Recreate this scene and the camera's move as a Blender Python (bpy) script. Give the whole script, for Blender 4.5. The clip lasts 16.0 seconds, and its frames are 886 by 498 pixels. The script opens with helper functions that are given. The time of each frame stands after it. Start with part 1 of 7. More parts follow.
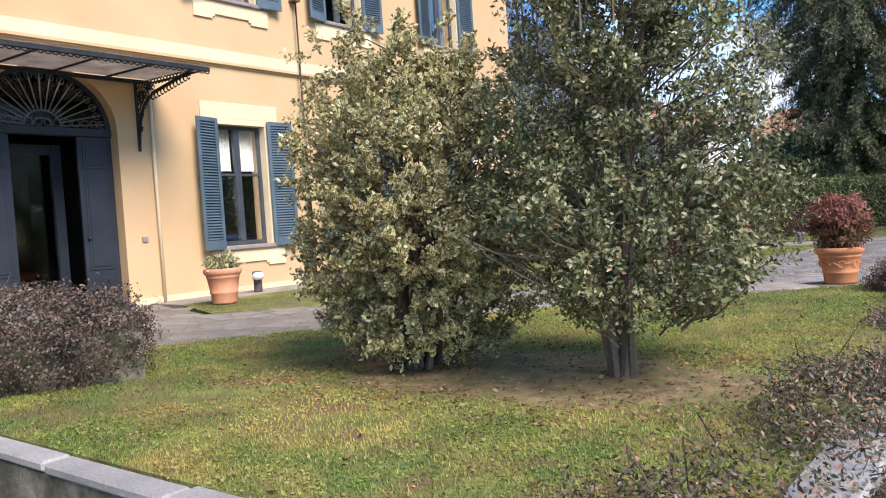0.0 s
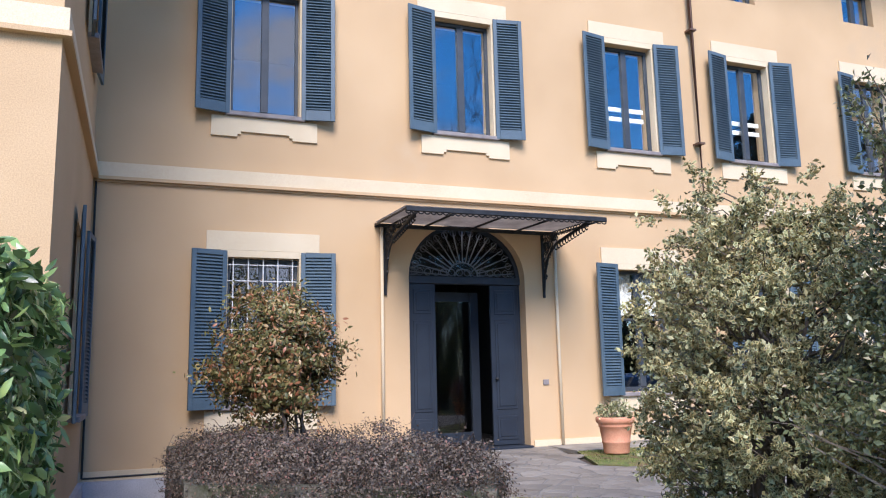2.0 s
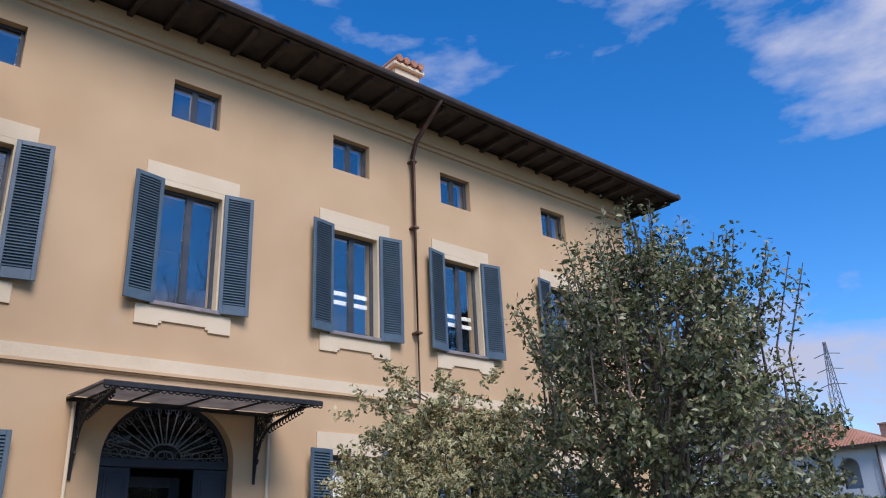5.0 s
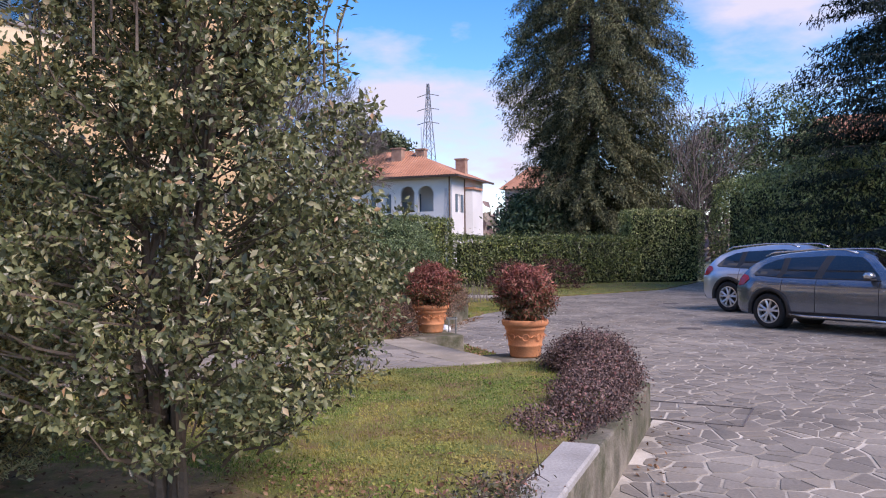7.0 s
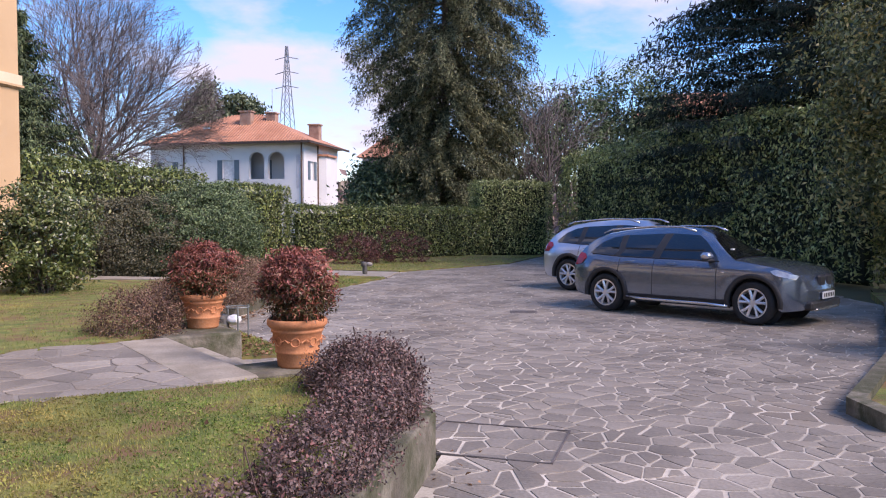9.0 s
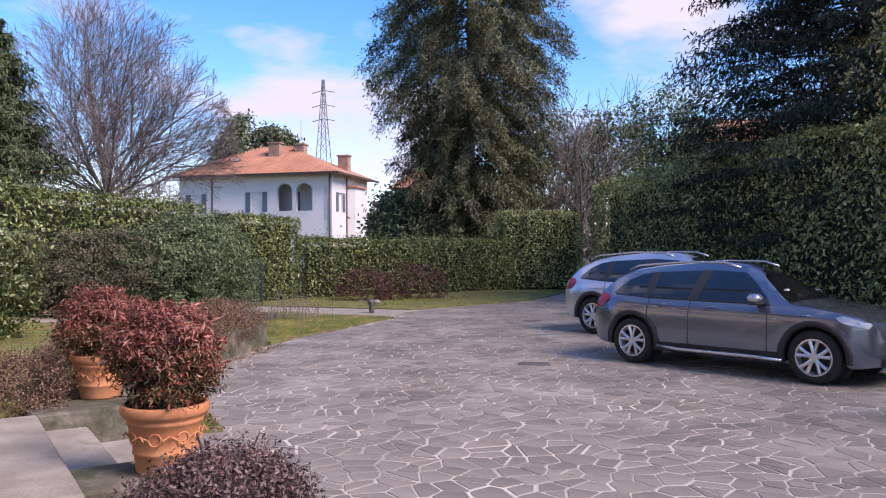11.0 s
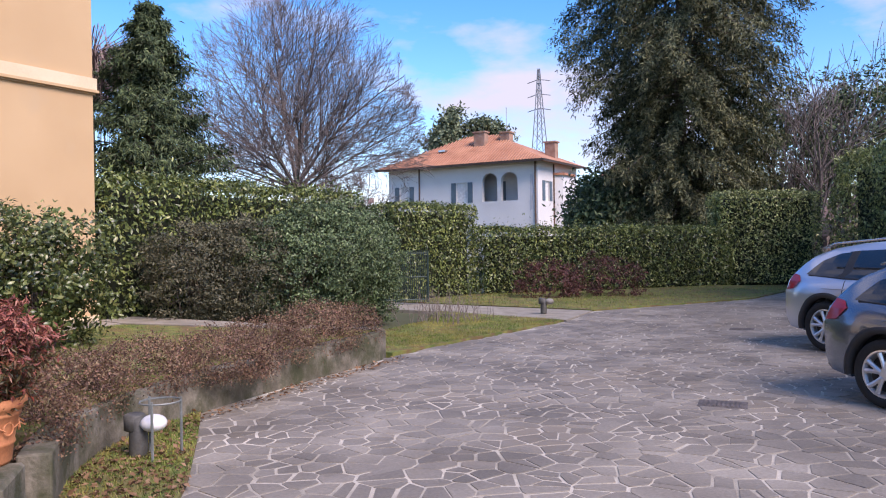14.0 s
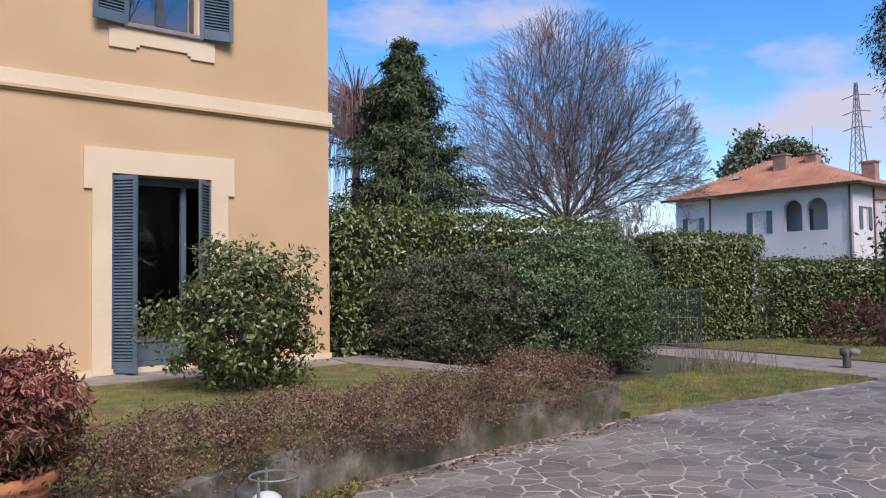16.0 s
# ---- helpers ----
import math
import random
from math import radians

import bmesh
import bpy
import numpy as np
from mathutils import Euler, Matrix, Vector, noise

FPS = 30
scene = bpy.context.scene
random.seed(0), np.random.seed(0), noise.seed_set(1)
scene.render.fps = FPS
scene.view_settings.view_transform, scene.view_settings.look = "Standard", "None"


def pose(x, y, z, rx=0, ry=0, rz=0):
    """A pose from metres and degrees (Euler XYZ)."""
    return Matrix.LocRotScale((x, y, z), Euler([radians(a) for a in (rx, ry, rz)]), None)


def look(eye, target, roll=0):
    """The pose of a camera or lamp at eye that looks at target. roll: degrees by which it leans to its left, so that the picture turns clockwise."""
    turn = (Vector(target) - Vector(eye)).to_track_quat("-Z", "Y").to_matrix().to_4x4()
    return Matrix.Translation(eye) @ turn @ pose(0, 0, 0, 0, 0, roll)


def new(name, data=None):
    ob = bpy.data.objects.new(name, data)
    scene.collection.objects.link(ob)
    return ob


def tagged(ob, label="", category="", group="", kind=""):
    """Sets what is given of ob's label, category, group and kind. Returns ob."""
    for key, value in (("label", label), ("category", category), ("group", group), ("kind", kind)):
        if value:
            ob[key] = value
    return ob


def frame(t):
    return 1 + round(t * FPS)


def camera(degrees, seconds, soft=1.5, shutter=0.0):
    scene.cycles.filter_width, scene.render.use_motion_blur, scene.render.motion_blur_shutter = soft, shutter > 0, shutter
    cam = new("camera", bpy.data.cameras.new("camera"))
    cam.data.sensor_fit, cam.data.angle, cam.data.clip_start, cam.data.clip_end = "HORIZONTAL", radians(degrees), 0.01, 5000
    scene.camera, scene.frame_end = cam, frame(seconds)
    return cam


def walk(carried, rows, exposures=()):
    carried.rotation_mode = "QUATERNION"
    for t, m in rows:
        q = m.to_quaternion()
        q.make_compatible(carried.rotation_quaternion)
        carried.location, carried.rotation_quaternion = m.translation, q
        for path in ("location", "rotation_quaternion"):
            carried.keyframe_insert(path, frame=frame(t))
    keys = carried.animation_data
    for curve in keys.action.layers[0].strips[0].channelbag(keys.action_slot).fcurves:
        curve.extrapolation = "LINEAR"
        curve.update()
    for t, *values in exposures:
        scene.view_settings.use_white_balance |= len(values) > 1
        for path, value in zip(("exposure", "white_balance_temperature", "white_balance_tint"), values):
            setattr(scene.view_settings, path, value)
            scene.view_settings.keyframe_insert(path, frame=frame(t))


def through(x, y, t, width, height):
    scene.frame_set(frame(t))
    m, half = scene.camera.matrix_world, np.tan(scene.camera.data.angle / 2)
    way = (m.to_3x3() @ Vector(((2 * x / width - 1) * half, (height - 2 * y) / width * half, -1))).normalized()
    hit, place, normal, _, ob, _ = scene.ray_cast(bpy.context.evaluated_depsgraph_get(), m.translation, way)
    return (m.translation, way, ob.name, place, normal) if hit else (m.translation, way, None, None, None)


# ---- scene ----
cam = camera(59.0, 16.0, 1.1)
PATH = [
    (0, (-0.849, 0.357, 1.317), (-2.089, 1.924, 1.255), -3.9),
    (0.5, (-0.943, 0.648, 1.344), (-2.446, 1.966, 1.399), -1.6),
    (1, (-0.871, 0.773, 1.418), (-2.614, 1.75, 1.499), -1.2),
    (1.5, (-0.709, 0.847, 1.465), (-2.563, 1.582, 1.616), -1.0),
    (2, (-0.603, 0.864, 1.526), (-2.443, 1.579, 1.847), -1.3),
    (2.5, (-0.576, 0.889, 1.57), (-2.399, 1.592, 1.999), -1.4),
    (3, (-0.528, 0.922, 1.588), (-2.316, 1.607, 2.166), -1.5),
    (3.2, (-0.504, 0.936, 1.599), (-2.278, 1.618, 2.224), -1.5),
    (5.5, (-0.468, 1.076, 1.618), (-1.726, 2.503, 2.236), -1.6),
    (6, (-0.501, 1.202, 1.567), (-1.636, 2.816, 1.896), -0.7),
    (6.5, (-0.565, 1.49, 1.55), (-1.525, 3.237, 1.72), 0.0),
    (7, (-0.513, 1.711, 1.513), (-1.247, 3.571, 1.518), -0.6),
    (7.5, (-0.477, 2.164, 1.502), (-1.105, 4.061, 1.415), -0.1),
    (8, (-0.453, 2.665, 1.493), (-0.912, 4.609, 1.397), 0.5),
    (8.2, (-0.421, 2.863, 1.514), (-0.79, 4.827, 1.423), 0.6),
    (10.3, (-0.116, 5.086, 1.624), (-0.601, 7.026, 1.582), -0.9),
    (10.5, (-0.102, 5.285, 1.607), (-0.588, 7.225, 1.574), -0.6),
    (11, (-0.072, 5.818, 1.65), (-0.568, 7.756, 1.654), -0.3),
    (11.5, (-0.001, 6.334, 1.657), (-0.619, 8.236, 1.682), -0.4),
    (12, (0.024, 6.896, 1.641), (-0.608, 8.793, 1.678), -0.4),
    (12.5, (0.081, 7.469, 1.599), (-0.579, 9.357, 1.635), -0.6),
    (13, (0.075, 8.041, 1.61), (-0.641, 9.909, 1.598), -0.5),
    (13.5, (0.002, 8.607, 1.636), (-0.748, 10.461, 1.612), -0.7),
    (14, (-0.074, 9.154, 1.617), (-1.088, 10.877, 1.604), -0.9),
    (14.5, (-0.166, 9.672, 1.588), (-1.301, 11.318, 1.639), -1.1),
    (15, (-0.229, 10.116, 1.615), (-1.513, 11.649, 1.683), -1.1),
    (15.5, (-0.335, 10.583, 1.634), (-1.812, 11.928, 1.718), -1.0),
    (16, (-0.475, 10.983, 1.627), (-2.04, 12.225, 1.714), -0.8),
]
EXPOSURES = [(0.0, 1.39, 6600, 18), (0.5, 1.22, 6550, 18), (1.0, 1.25, 6400, 20), (2.0, 1.23, 5800, 20), (3.0, 1.04, 5750, 20), (5.5, 0.45, 5950, 24), (6.5, 0.82, 6500, 30),
             (8.0, 1.15, 6650, 31), (10.5, 1.15, 6800, 34), (13.0, 1.07, 6700, 34), (14.0, 1.07, 6600, 30), (16.0, 0.7, 6500, 26)]
walk(cam, [(t, look(eye, target, roll)) for t, eye, target, roll in PATH], EXPOSURES)

# ---- sky, sun ----
SUN_AZ, SUN_EL = radians(107.0), radians(43.0)      # clockwise from +y, above the horizon
world = bpy.data.worlds.new("sky")
scene.world = world
world.use_nodes = True
wn, wl = world.node_tree.nodes, world.node_tree.links
wn.clear()
w_out = wn.new("ShaderNodeOutputWorld")
w_bg = wn.new("ShaderNodeBackground")
w_sky = wn.new("ShaderNodeTexSky")
w_sky.sky_type = "NISHITA"
w_sky.sun_disc = False
w_sky.sun_elevation, w_sky.sun_rotation = SUN_EL, SUN_AZ
w_sky.air_density, w_sky.dust_density, w_sky.ozone_density = 1.0, 0.05, 3.0
w_co = wn.new("ShaderNodeTexCoord")
w_map = wn.new("ShaderNodeMapping")
w_map.inputs["Scale"].default_value = (1.0, 1.0, 2.6)
w_map.inputs["Location"].default_value = (0.35, 0.1, 0.15)
w_noise = wn.new("ShaderNodeTexNoise")
w_noise.inputs["Scale"].default_value = 2.6
w_noise.inputs["Detail"].default_value = 7.0
w_noise.inputs["Roughness"].default_value = 0.55
w_ramp = wn.new("ShaderNodeValToRGB")
w_ramp.color_ramp.elements[0].position, w_ramp.color_ramp.elements[1].position = 0.50, 0.63
w_mix = wn.new("ShaderNodeMixRGB")
w_mix.inputs[2].default_value = (3.1, 3.35, 3.85, 1)
w_sat = wn.new("ShaderNodeHueSaturation")
w_sat.inputs["Saturation"].default_value = 1.36
w_sat.inputs["Value"].default_value = 1.04
w_bg.inputs["Strength"].default_value = 0.12
wl.new(w_co.outputs["Generated"], w_map.inputs["Vector"])
wl.new(w_map.outputs["Vector"], w_noise.inputs["Vector"])
# broad cloud banks and one clear stretch
w_sum = w_noise.outputs["Fac"]
for way, gain in (((-0.238, 0.815, 0.528), 0.115), ((-0.62, 0.55, 0.56), -0.12), ((-0.06, 0.964, 0.26), 0.10), ((-0.34, 0.93, 0.144), 0.07)):
    w_dot = wn.new("ShaderNodeVectorMath")
    w_dot.operation = "DOT_PRODUCT"
    w_dot.inputs[1].default_value = way
    wl.new(w_co.outputs["Generated"], w_dot.inputs[0])
    w_rng = wn.new("ShaderNodeMapRange")
    w_rng.interpolation_type = "SMOOTHSTEP"
    w_rng.inputs["From Min"].default_value, w_rng.inputs["From Max"].default_value = 0.980, 0.998
    w_rng.inputs["To Max"].default_value = gain
    wl.new(w_dot.outputs["Value"], w_rng.inputs["Value"])
    w_add = wn.new("ShaderNodeMath")
    w_add.operation = "ADD"
    wl.new(w_sum, w_add.inputs[0])
    wl.new(w_rng.outputs["Result"], w_add.inputs[1])
    w_sum = w_add.outputs["Value"]
wl.new(w_sum, w_ramp.inputs["Fac"])
wl.new(w_ramp.outputs["Color"], w_mix.inputs[0])
wl.new(w_sky.outputs["Color"], w_sat.inputs["Color"])
wl.new(w_sat.outputs["Color"], w_mix.inputs[1])
wl.new(w_mix.outputs["Color"], w_bg.inputs["Color"])
wl.new(w_bg.outputs["Background"], w_out.inputs["Surface"])

sun = new("sun", bpy.data.lights.new("sun", "SUN"))
sun.data.energy, sun.data.angle, sun.data.color = 2.5, radians(30.0), (1.0, 0.92, 0.81)
sun.matrix_world = look((math.sin(SUN_AZ) * 50, math.cos(SUN_AZ) * 50, math.tan(SUN_EL) * 50), (0, 0, 0))


# ---- building helpers ----
def root_of(ob):
    while ob.parent:
        ob = ob.parent
    return ob


def thing(name, loc, label, category, group="", kind=""):
    ob = new(name)
    ob.location = loc
    ob.empty_display_size = 0.2
    return tagged(ob, label, category, group, kind)


def finish(name, me, material, parent, label="", smooth=False):
    """Links a mesh given in world places under a thing or a part."""
    if parent is not None:
        me.transform(Matrix.Translation(-Vector(root_of(parent).location)))
    mats = material if isinstance(material, (list, tuple)) else [material]
    for m in mats:
        me.materials.append(m)
    if smooth:
        me.polygons.foreach_set("use_smooth", [True] * len(me.polygons))
    ob = new(name, me)
    if parent is not None:
        ob.parent = parent
    return tagged(ob, label)


def part(name, bm, material, parent, label="", smooth=False):
    bmesh.ops.recalc_face_normals(bm, faces=bm.faces)
    me = bpy.data.meshes.new(name)
    bm.to_mesh(me)
    bm.free()
    return finish(name, me, material, parent, label, smooth)


def solo(name, bm, material, label="", category="", group="", kind="", smooth=False):
    return tagged(part(name, bm, material, None, label, smooth), label, category, group, kind)


def box(bm, lo, hi, bevel=0.0, m=None):
    lo, hi = Vector(lo), Vector(hi)
    r = bmesh.ops.create_cube(bm, size=1.0)
    vs = r["verts"]
    for v in vs:
        v.co = Vector((lo[i] + (v.co[i] + 0.5) * (hi[i] - lo[i]) for i in range(3)))
    if bevel > 0:
        es = {e for v in vs for e in v.link_edges}
        r = bmesh.ops.bevel(bm, geom=list(es), offset=bevel, segments=1, affect="EDGES", profile=0.5)
        vs = list({v for f in r["faces"] for v in f.verts} | {v for v in vs if v.is_valid})
    if m is not None:
        seen, todo = set(), [v for v in vs if v.is_valid]
        while todo:
            v = todo.pop()
            if v in seen:
                continue
            seen.add(v)
            todo += [e.other_vert(v) for e in v.link_edges]
        bmesh.ops.transform(bm, matrix=m, verts=list(seen))
    return bm


def boxes(*rows, bevel=0.0):
    bm = bmesh.new()
    for lo, hi in rows:
        box(bm, lo, hi, bevel)
    return bm


def prism(bm, poly, z0, z1):
    """A solid from a ground outline."""
    a = [bm.verts.new((x, y, z0)) for x, y in poly]
    b = [bm.verts.new((x, y, z1)) for x, y in poly]
    bm.faces.new(a[::-1])
    bm.faces.new(b)
    n = len(poly)
    for i in range(n):
        j = (i + 1) % n
        bm.faces.new((a[i], a[j], b[j], b[i]))
    return bm


def tube(bm, pts, radii, sides=8, cap=True):
    pts = [Vector(p) for p in pts]
    if not isinstance(radii, (list, tuple)):
        radii = [radii] * len(pts)
    rings = []
    for i, p in enumerate(pts):
        d = (pts[min(i + 1, len(pts) - 1)] - pts[max(i - 1, 0)]).normalized()
        u = d.cross(Vector((0, 0, 1)))
        if u.length < 1e-3:
            u = d.cross(Vector((1, 0, 0)))
        u.normalize()
        w = d.cross(u)
        rings.append([bm.verts.new(p + (u * math.cos(a) + w * math.sin(a)) * radii[i])
                      for a in (2 * math.pi * k / sides for k in range(sides))])
    for a, b in zip(rings, rings[1:]):
        for k in range(sides):
            bm.faces.new((a[k], a[(k + 1) % sides], b[(k + 1) % sides], b[k]))
    if cap and sides > 2:
        bm.faces.new(rings[0][::-1])
        bm.faces.new(rings[-1])
    return bm


def lathe(bm, profile, centre, sides=32):
    """Profile rows (radius, height) turned round the upright axis."""
    cx, cy, cz = centre
    rings = [[bm.verts.new((cx + r * math.cos(2 * math.pi * k / sides), cy + r * math.sin(2 * math.pi * k / sides), cz + z))
              for k in range(sides)] for r, z in profile]
    for a, b in zip(rings, rings[1:]):
        for k in range(sides):
            bm.faces.new((a[k], a[(k + 1) % sides], b[(k + 1) % sides], b[k]))
    bm.faces.new(rings[0][::-1])
    bm.faces.new(rings[-1])
    return bm


def array_mesh(name, verts, faces):
    """A mesh from arrays of corners and of three- or four-sided faces."""
    me = bpy.data.meshes.new(name)
    k = faces.shape[1]
    me.vertices.add(len(verts))
    me.vertices.foreach_set("co", np.ascontiguousarray(verts, np.float32).ravel())
    me.loops.add(faces.size)
    me.loops.foreach_set("vertex_index", np.ascontiguousarray(faces, np.int32).ravel())
    me.polygons.add(len(faces))
    me.polygons.foreach_set("loop_start", np.arange(len(faces), dtype=np.int32) * k)
    me.polygons.foreach_set("loop_total", np.full(len(faces), k, np.int32))
    me.update(calc_edges=True)
    return me


def unit(v):
    return v / np.maximum(np.linalg.norm(v, axis=1, keepdims=True), 1e-6)


def leaves(name, P, N, length, width, material, parent, rng, label="", spread=0.7, along=0.0, droop=0.0, fold=0.12, full=False, centre=None):
    """Small folded leaves at the places P that face N; full: rounded blades; centre: a material for the middle of each."""
    n = len(P)
    nn = unit(N + rng.normal(0, spread, (n, 3)))
    d = rng.normal(0, 1, (n, 3)) + along * N
    d[:, 2] -= droop
    d = unit(d - (d * nn).sum(1, keepdims=True) * nn)
    s = np.cross(nn, d)
    L = (length * rng.uniform(0.65, 1.25, (n, 1)))
    W = L * (width / length) * 0.5
    base = P
    if full:
        bow = nn * L * fold
        rows = [base, P + d * L * 0.5 + bow, P + d * L, P + d * L * 0.28 + s * W * 0.9 + bow * 0.3, P + d * L * 0.68 + s * W * 0.8 + bow * 0.4,
                P + d * L * 0.28 - s * W * 0.9 + bow * 0.3, P + d * L * 0.68 - s * W * 0.8 + bow * 0.4]
        k = np.arange(n)[:, None] * 7
        F = np.concatenate([k + np.array(f) for f in ((0, 3, 1), (3, 4, 1), (4, 2, 1), (0, 1, 5), (5, 1, 6), (6, 1, 2))], 1).reshape(-1, 3)
        return finish(name, array_mesh(name, np.stack(rows, 1).reshape(-1, 3), F), material, parent, label)
    mid = P + d * L * 0.45 + nn * L * fold
    V = np.stack([base, mid + s * W, P + d * L, mid - s * W], 1).reshape(-1, 3)
    k = np.arange(n)[:, None] * 4
    F = np.concatenate([k + np.array([0, 1, 2]), k + np.array([0, 2, 3])], 1).reshape(-1, 3)
    if centre is not None:
        V2 = np.stack([base + d * L * 0.2, mid + s * W * 0.52, P + d * L * 0.82, mid - s * W * 0.52], 1) + (nn * 0.0016)[:, None, :]
        finish("leaf_centre", array_mesh("leaf_centre", V2.reshape(-1, 3), F), centre, parent)
    return finish(name, array_mesh(name, V, F), material, parent, label)


def lumps(P, scale, seed=0.0):
    """Smooth noise at places, about -1 to 1."""
    return np.array([noise.noise(Vector(p) * scale + Vector((seed, seed * 0.7, 0))) for p in P])


def crown_points(n, centre, radii, rng, inner=0.45, clump=0.0, clumps=0, rough=0.25, lump=1.6, flat=0.0, squash=0.8):
    """Places and outward directions in an uneven rounded crown."""
    m = clumps if clumps else n
    D = unit(rng.normal(0, 1, (m, 3)))
    if flat:
        D[:, 2] = np.maximum(D[:, 2], -flat)
    r = rng.uniform(inner ** 2, 1.0, (m, 1)) ** 0.5
    wob = 1 + rough * lumps(D, lump, centre[0] + centre[1])[:, None]
    C = D * r * wob * np.array(radii)
    if clumps:
        idx = rng.integers(0, m, n)
        C, D = C[idx] + rng.normal(0, clump, (n, 3)) * (1.0, 1.0, squash), D[idx]
    return C + np.array(centre), D


def stems(centre_base, top_centre, radii, count, rng, r0=0.03, sides=5, wander=0.15, start_spread=0.12, low=0.1):
    """Twisting stems from the ground into a crown."""
    bm = bmesh.new()
    b, c = np.array(centre_base), np.array(top_centre)
    for i in range(count):
        d = unit(rng.normal(0, 1, (1, 3)))[0]
        d[2] = abs(d[2]) * 0.9 + low
        end = c + d * np.array(radii) * rng.uniform(0.6, 0.98)
        s = b + np.append(rng.normal(0, start_spread, 2), -0.03)
        pts = []
        for k in range(6):
            u = k / 5
            p = s * (1 - u) + end * u
            p[2] += 0.15 * math.sin(u * math.pi) * (end[2] - s[2])
            p[:2] -= (p[:2] - s[:2]) * 0.35 * math.sin(u * math.pi)
            pts.append(p + rng.normal(0, wander * 0.25, 3) * (u > 0) * (u < 1))
        tube(bm, pts, [r0 * (1 - 0.8 * k / 5) for k in range(6)], sides)
        for _ in range(3):
            u = rng.uniform(0.35, 0.8)
            k = int(u * 5)
            q = np.array(pts[k])
            e = q + unit(rng.normal(0, 1, (1, 3)) + (end - q) / np.linalg.norm(end - q + 1e-6))[0] * np.array(radii).mean() * rng.uniform(0.3, 0.6)
            tube(bm, [q, (q + e) / 2 + rng.normal(0, 0.03, 3), e], [r0 * 0.4, r0 * 0.28, r0 * 0.1], 4)
    return bm


# ---- materials ----
def principled(name):
    m = bpy.data.materials.new(name)
    m.use_nodes = True
    return m, m.node_tree.nodes, m.node_tree.links, m.node_tree.nodes["Principled BSDF"]


def surface(name, c1, c2, scale=3.0, fine=60.0, rough=0.8, bump=0.15, metal=0.0, c3=None, stain=0.0, coat=0.0, per=0.0, spec=0.5, dist=0.01):
    """A surface with broad and fine change of colour and a fine relief. per: change from piece to piece."""
    m, n, l, p = principled(name)
    co = n.new("ShaderNodeTexCoord")
    a = n.new("ShaderNodeTexNoise")
    a.inputs["Scale"].default_value, a.inputs["Detail"].default_value = scale, 6.0
    b = n.new("ShaderNodeTexNoise")
    b.inputs["Scale"].default_value, b.inputs["Detail"].default_value = fine, 4.0
    for t in (a, b):
        l.new(co.outputs["Object"], t.inputs["Vector"])
    r = n.new("ShaderNodeValToRGB")
    r.color_ramp.elements[0].position, r.color_ramp.elements[1].position = 0.35, 0.68
    r.color_ramp.elements[0].color, r.color_ramp.elements[1].color = (*c1, 1), (*c2, 1)
    l.new(a.outputs["Fac"], r.inputs["Fac"])
    mul = n.new("ShaderNodeMixRGB")
    mul.blend_type = "OVERLAY"
    mul.inputs[0].default_value = 0.35
    l.new(r.outputs["Color"], mul.inputs[1])
    l.new(b.outputs["Fac"], mul.inputs[2])
    col = mul.outputs["Color"]
    if c3 is not None:
        s = n.new("ShaderNodeTexNoise")
        s.inputs["Scale"].default_value, s.inputs["Detail"].default_value = scale * 0.6, 8.0
        s.inputs["Roughness"].default_value = 0.7
        l.new(co.outputs["Object"], s.inputs["Vector"])
        sr = n.new("ShaderNodeValToRGB")
        sr.color_ramp.elements[0].position, sr.color_ramp.elements[1].position = 0.62 - stain, 0.72 - stain * 0.6
        l.new(s.outputs["Fac"], sr.inputs["Fac"])
        mx = n.new("ShaderNodeMixRGB")
        mx.inputs[2].default_value = (*c3, 1)
        l.new(sr.outputs["Color"], mx.inputs[0])
        l.new(col, mx.inputs[1])
        col = mx.outputs["Color"]
    if per:
        o = n.new("ShaderNodeObjectInfo")
        g = n.new("ShaderNodeNewGeometry")
        ad = n.new("ShaderNodeMath")
        ad.operation = "ADD"
        l.new(o.outputs["Random"], ad.inputs[0])
        l.new(g.outputs["Random Per Island"], ad.inputs[1])
        fr = n.new("ShaderNodeMath")
        fr.operation = "FRACT"
        l.new(ad.outputs[0], fr.inputs[0])
        mr = n.new("ShaderNodeMapRange")
        mr.inputs["To Min"].default_value, mr.inputs["To Max"].default_value = 1 - per, 1 + per
        l.new(fr.outputs[0], mr.inputs["Value"])
        hs = n.new("ShaderNodeHueSaturation")
        l.new(mr.outputs["Result"], hs.inputs["Value"])
        l.new(col, hs.inputs["Color"])
        col = hs.outputs["Color"]
    l.new(col, p.inputs["Base Color"])
    p.inputs["Roughness"].default_value, p.inputs["Metallic"].default_value = rough, metal
    p.inputs["Coat Weight"].default_value = coat
    p.inputs["Specular IOR Level"].default_value = spec
    if bump:
        bp = n.new("ShaderNodeBump")
        bp.inputs["Strength"].default_value, bp.inputs["Distance"].default_value = bump, dist
        l.new(b.outputs["Fac"], bp.inputs["Height"])
        l.new(bp.outputs["Normal"], p.inputs["Normal"])
    return m


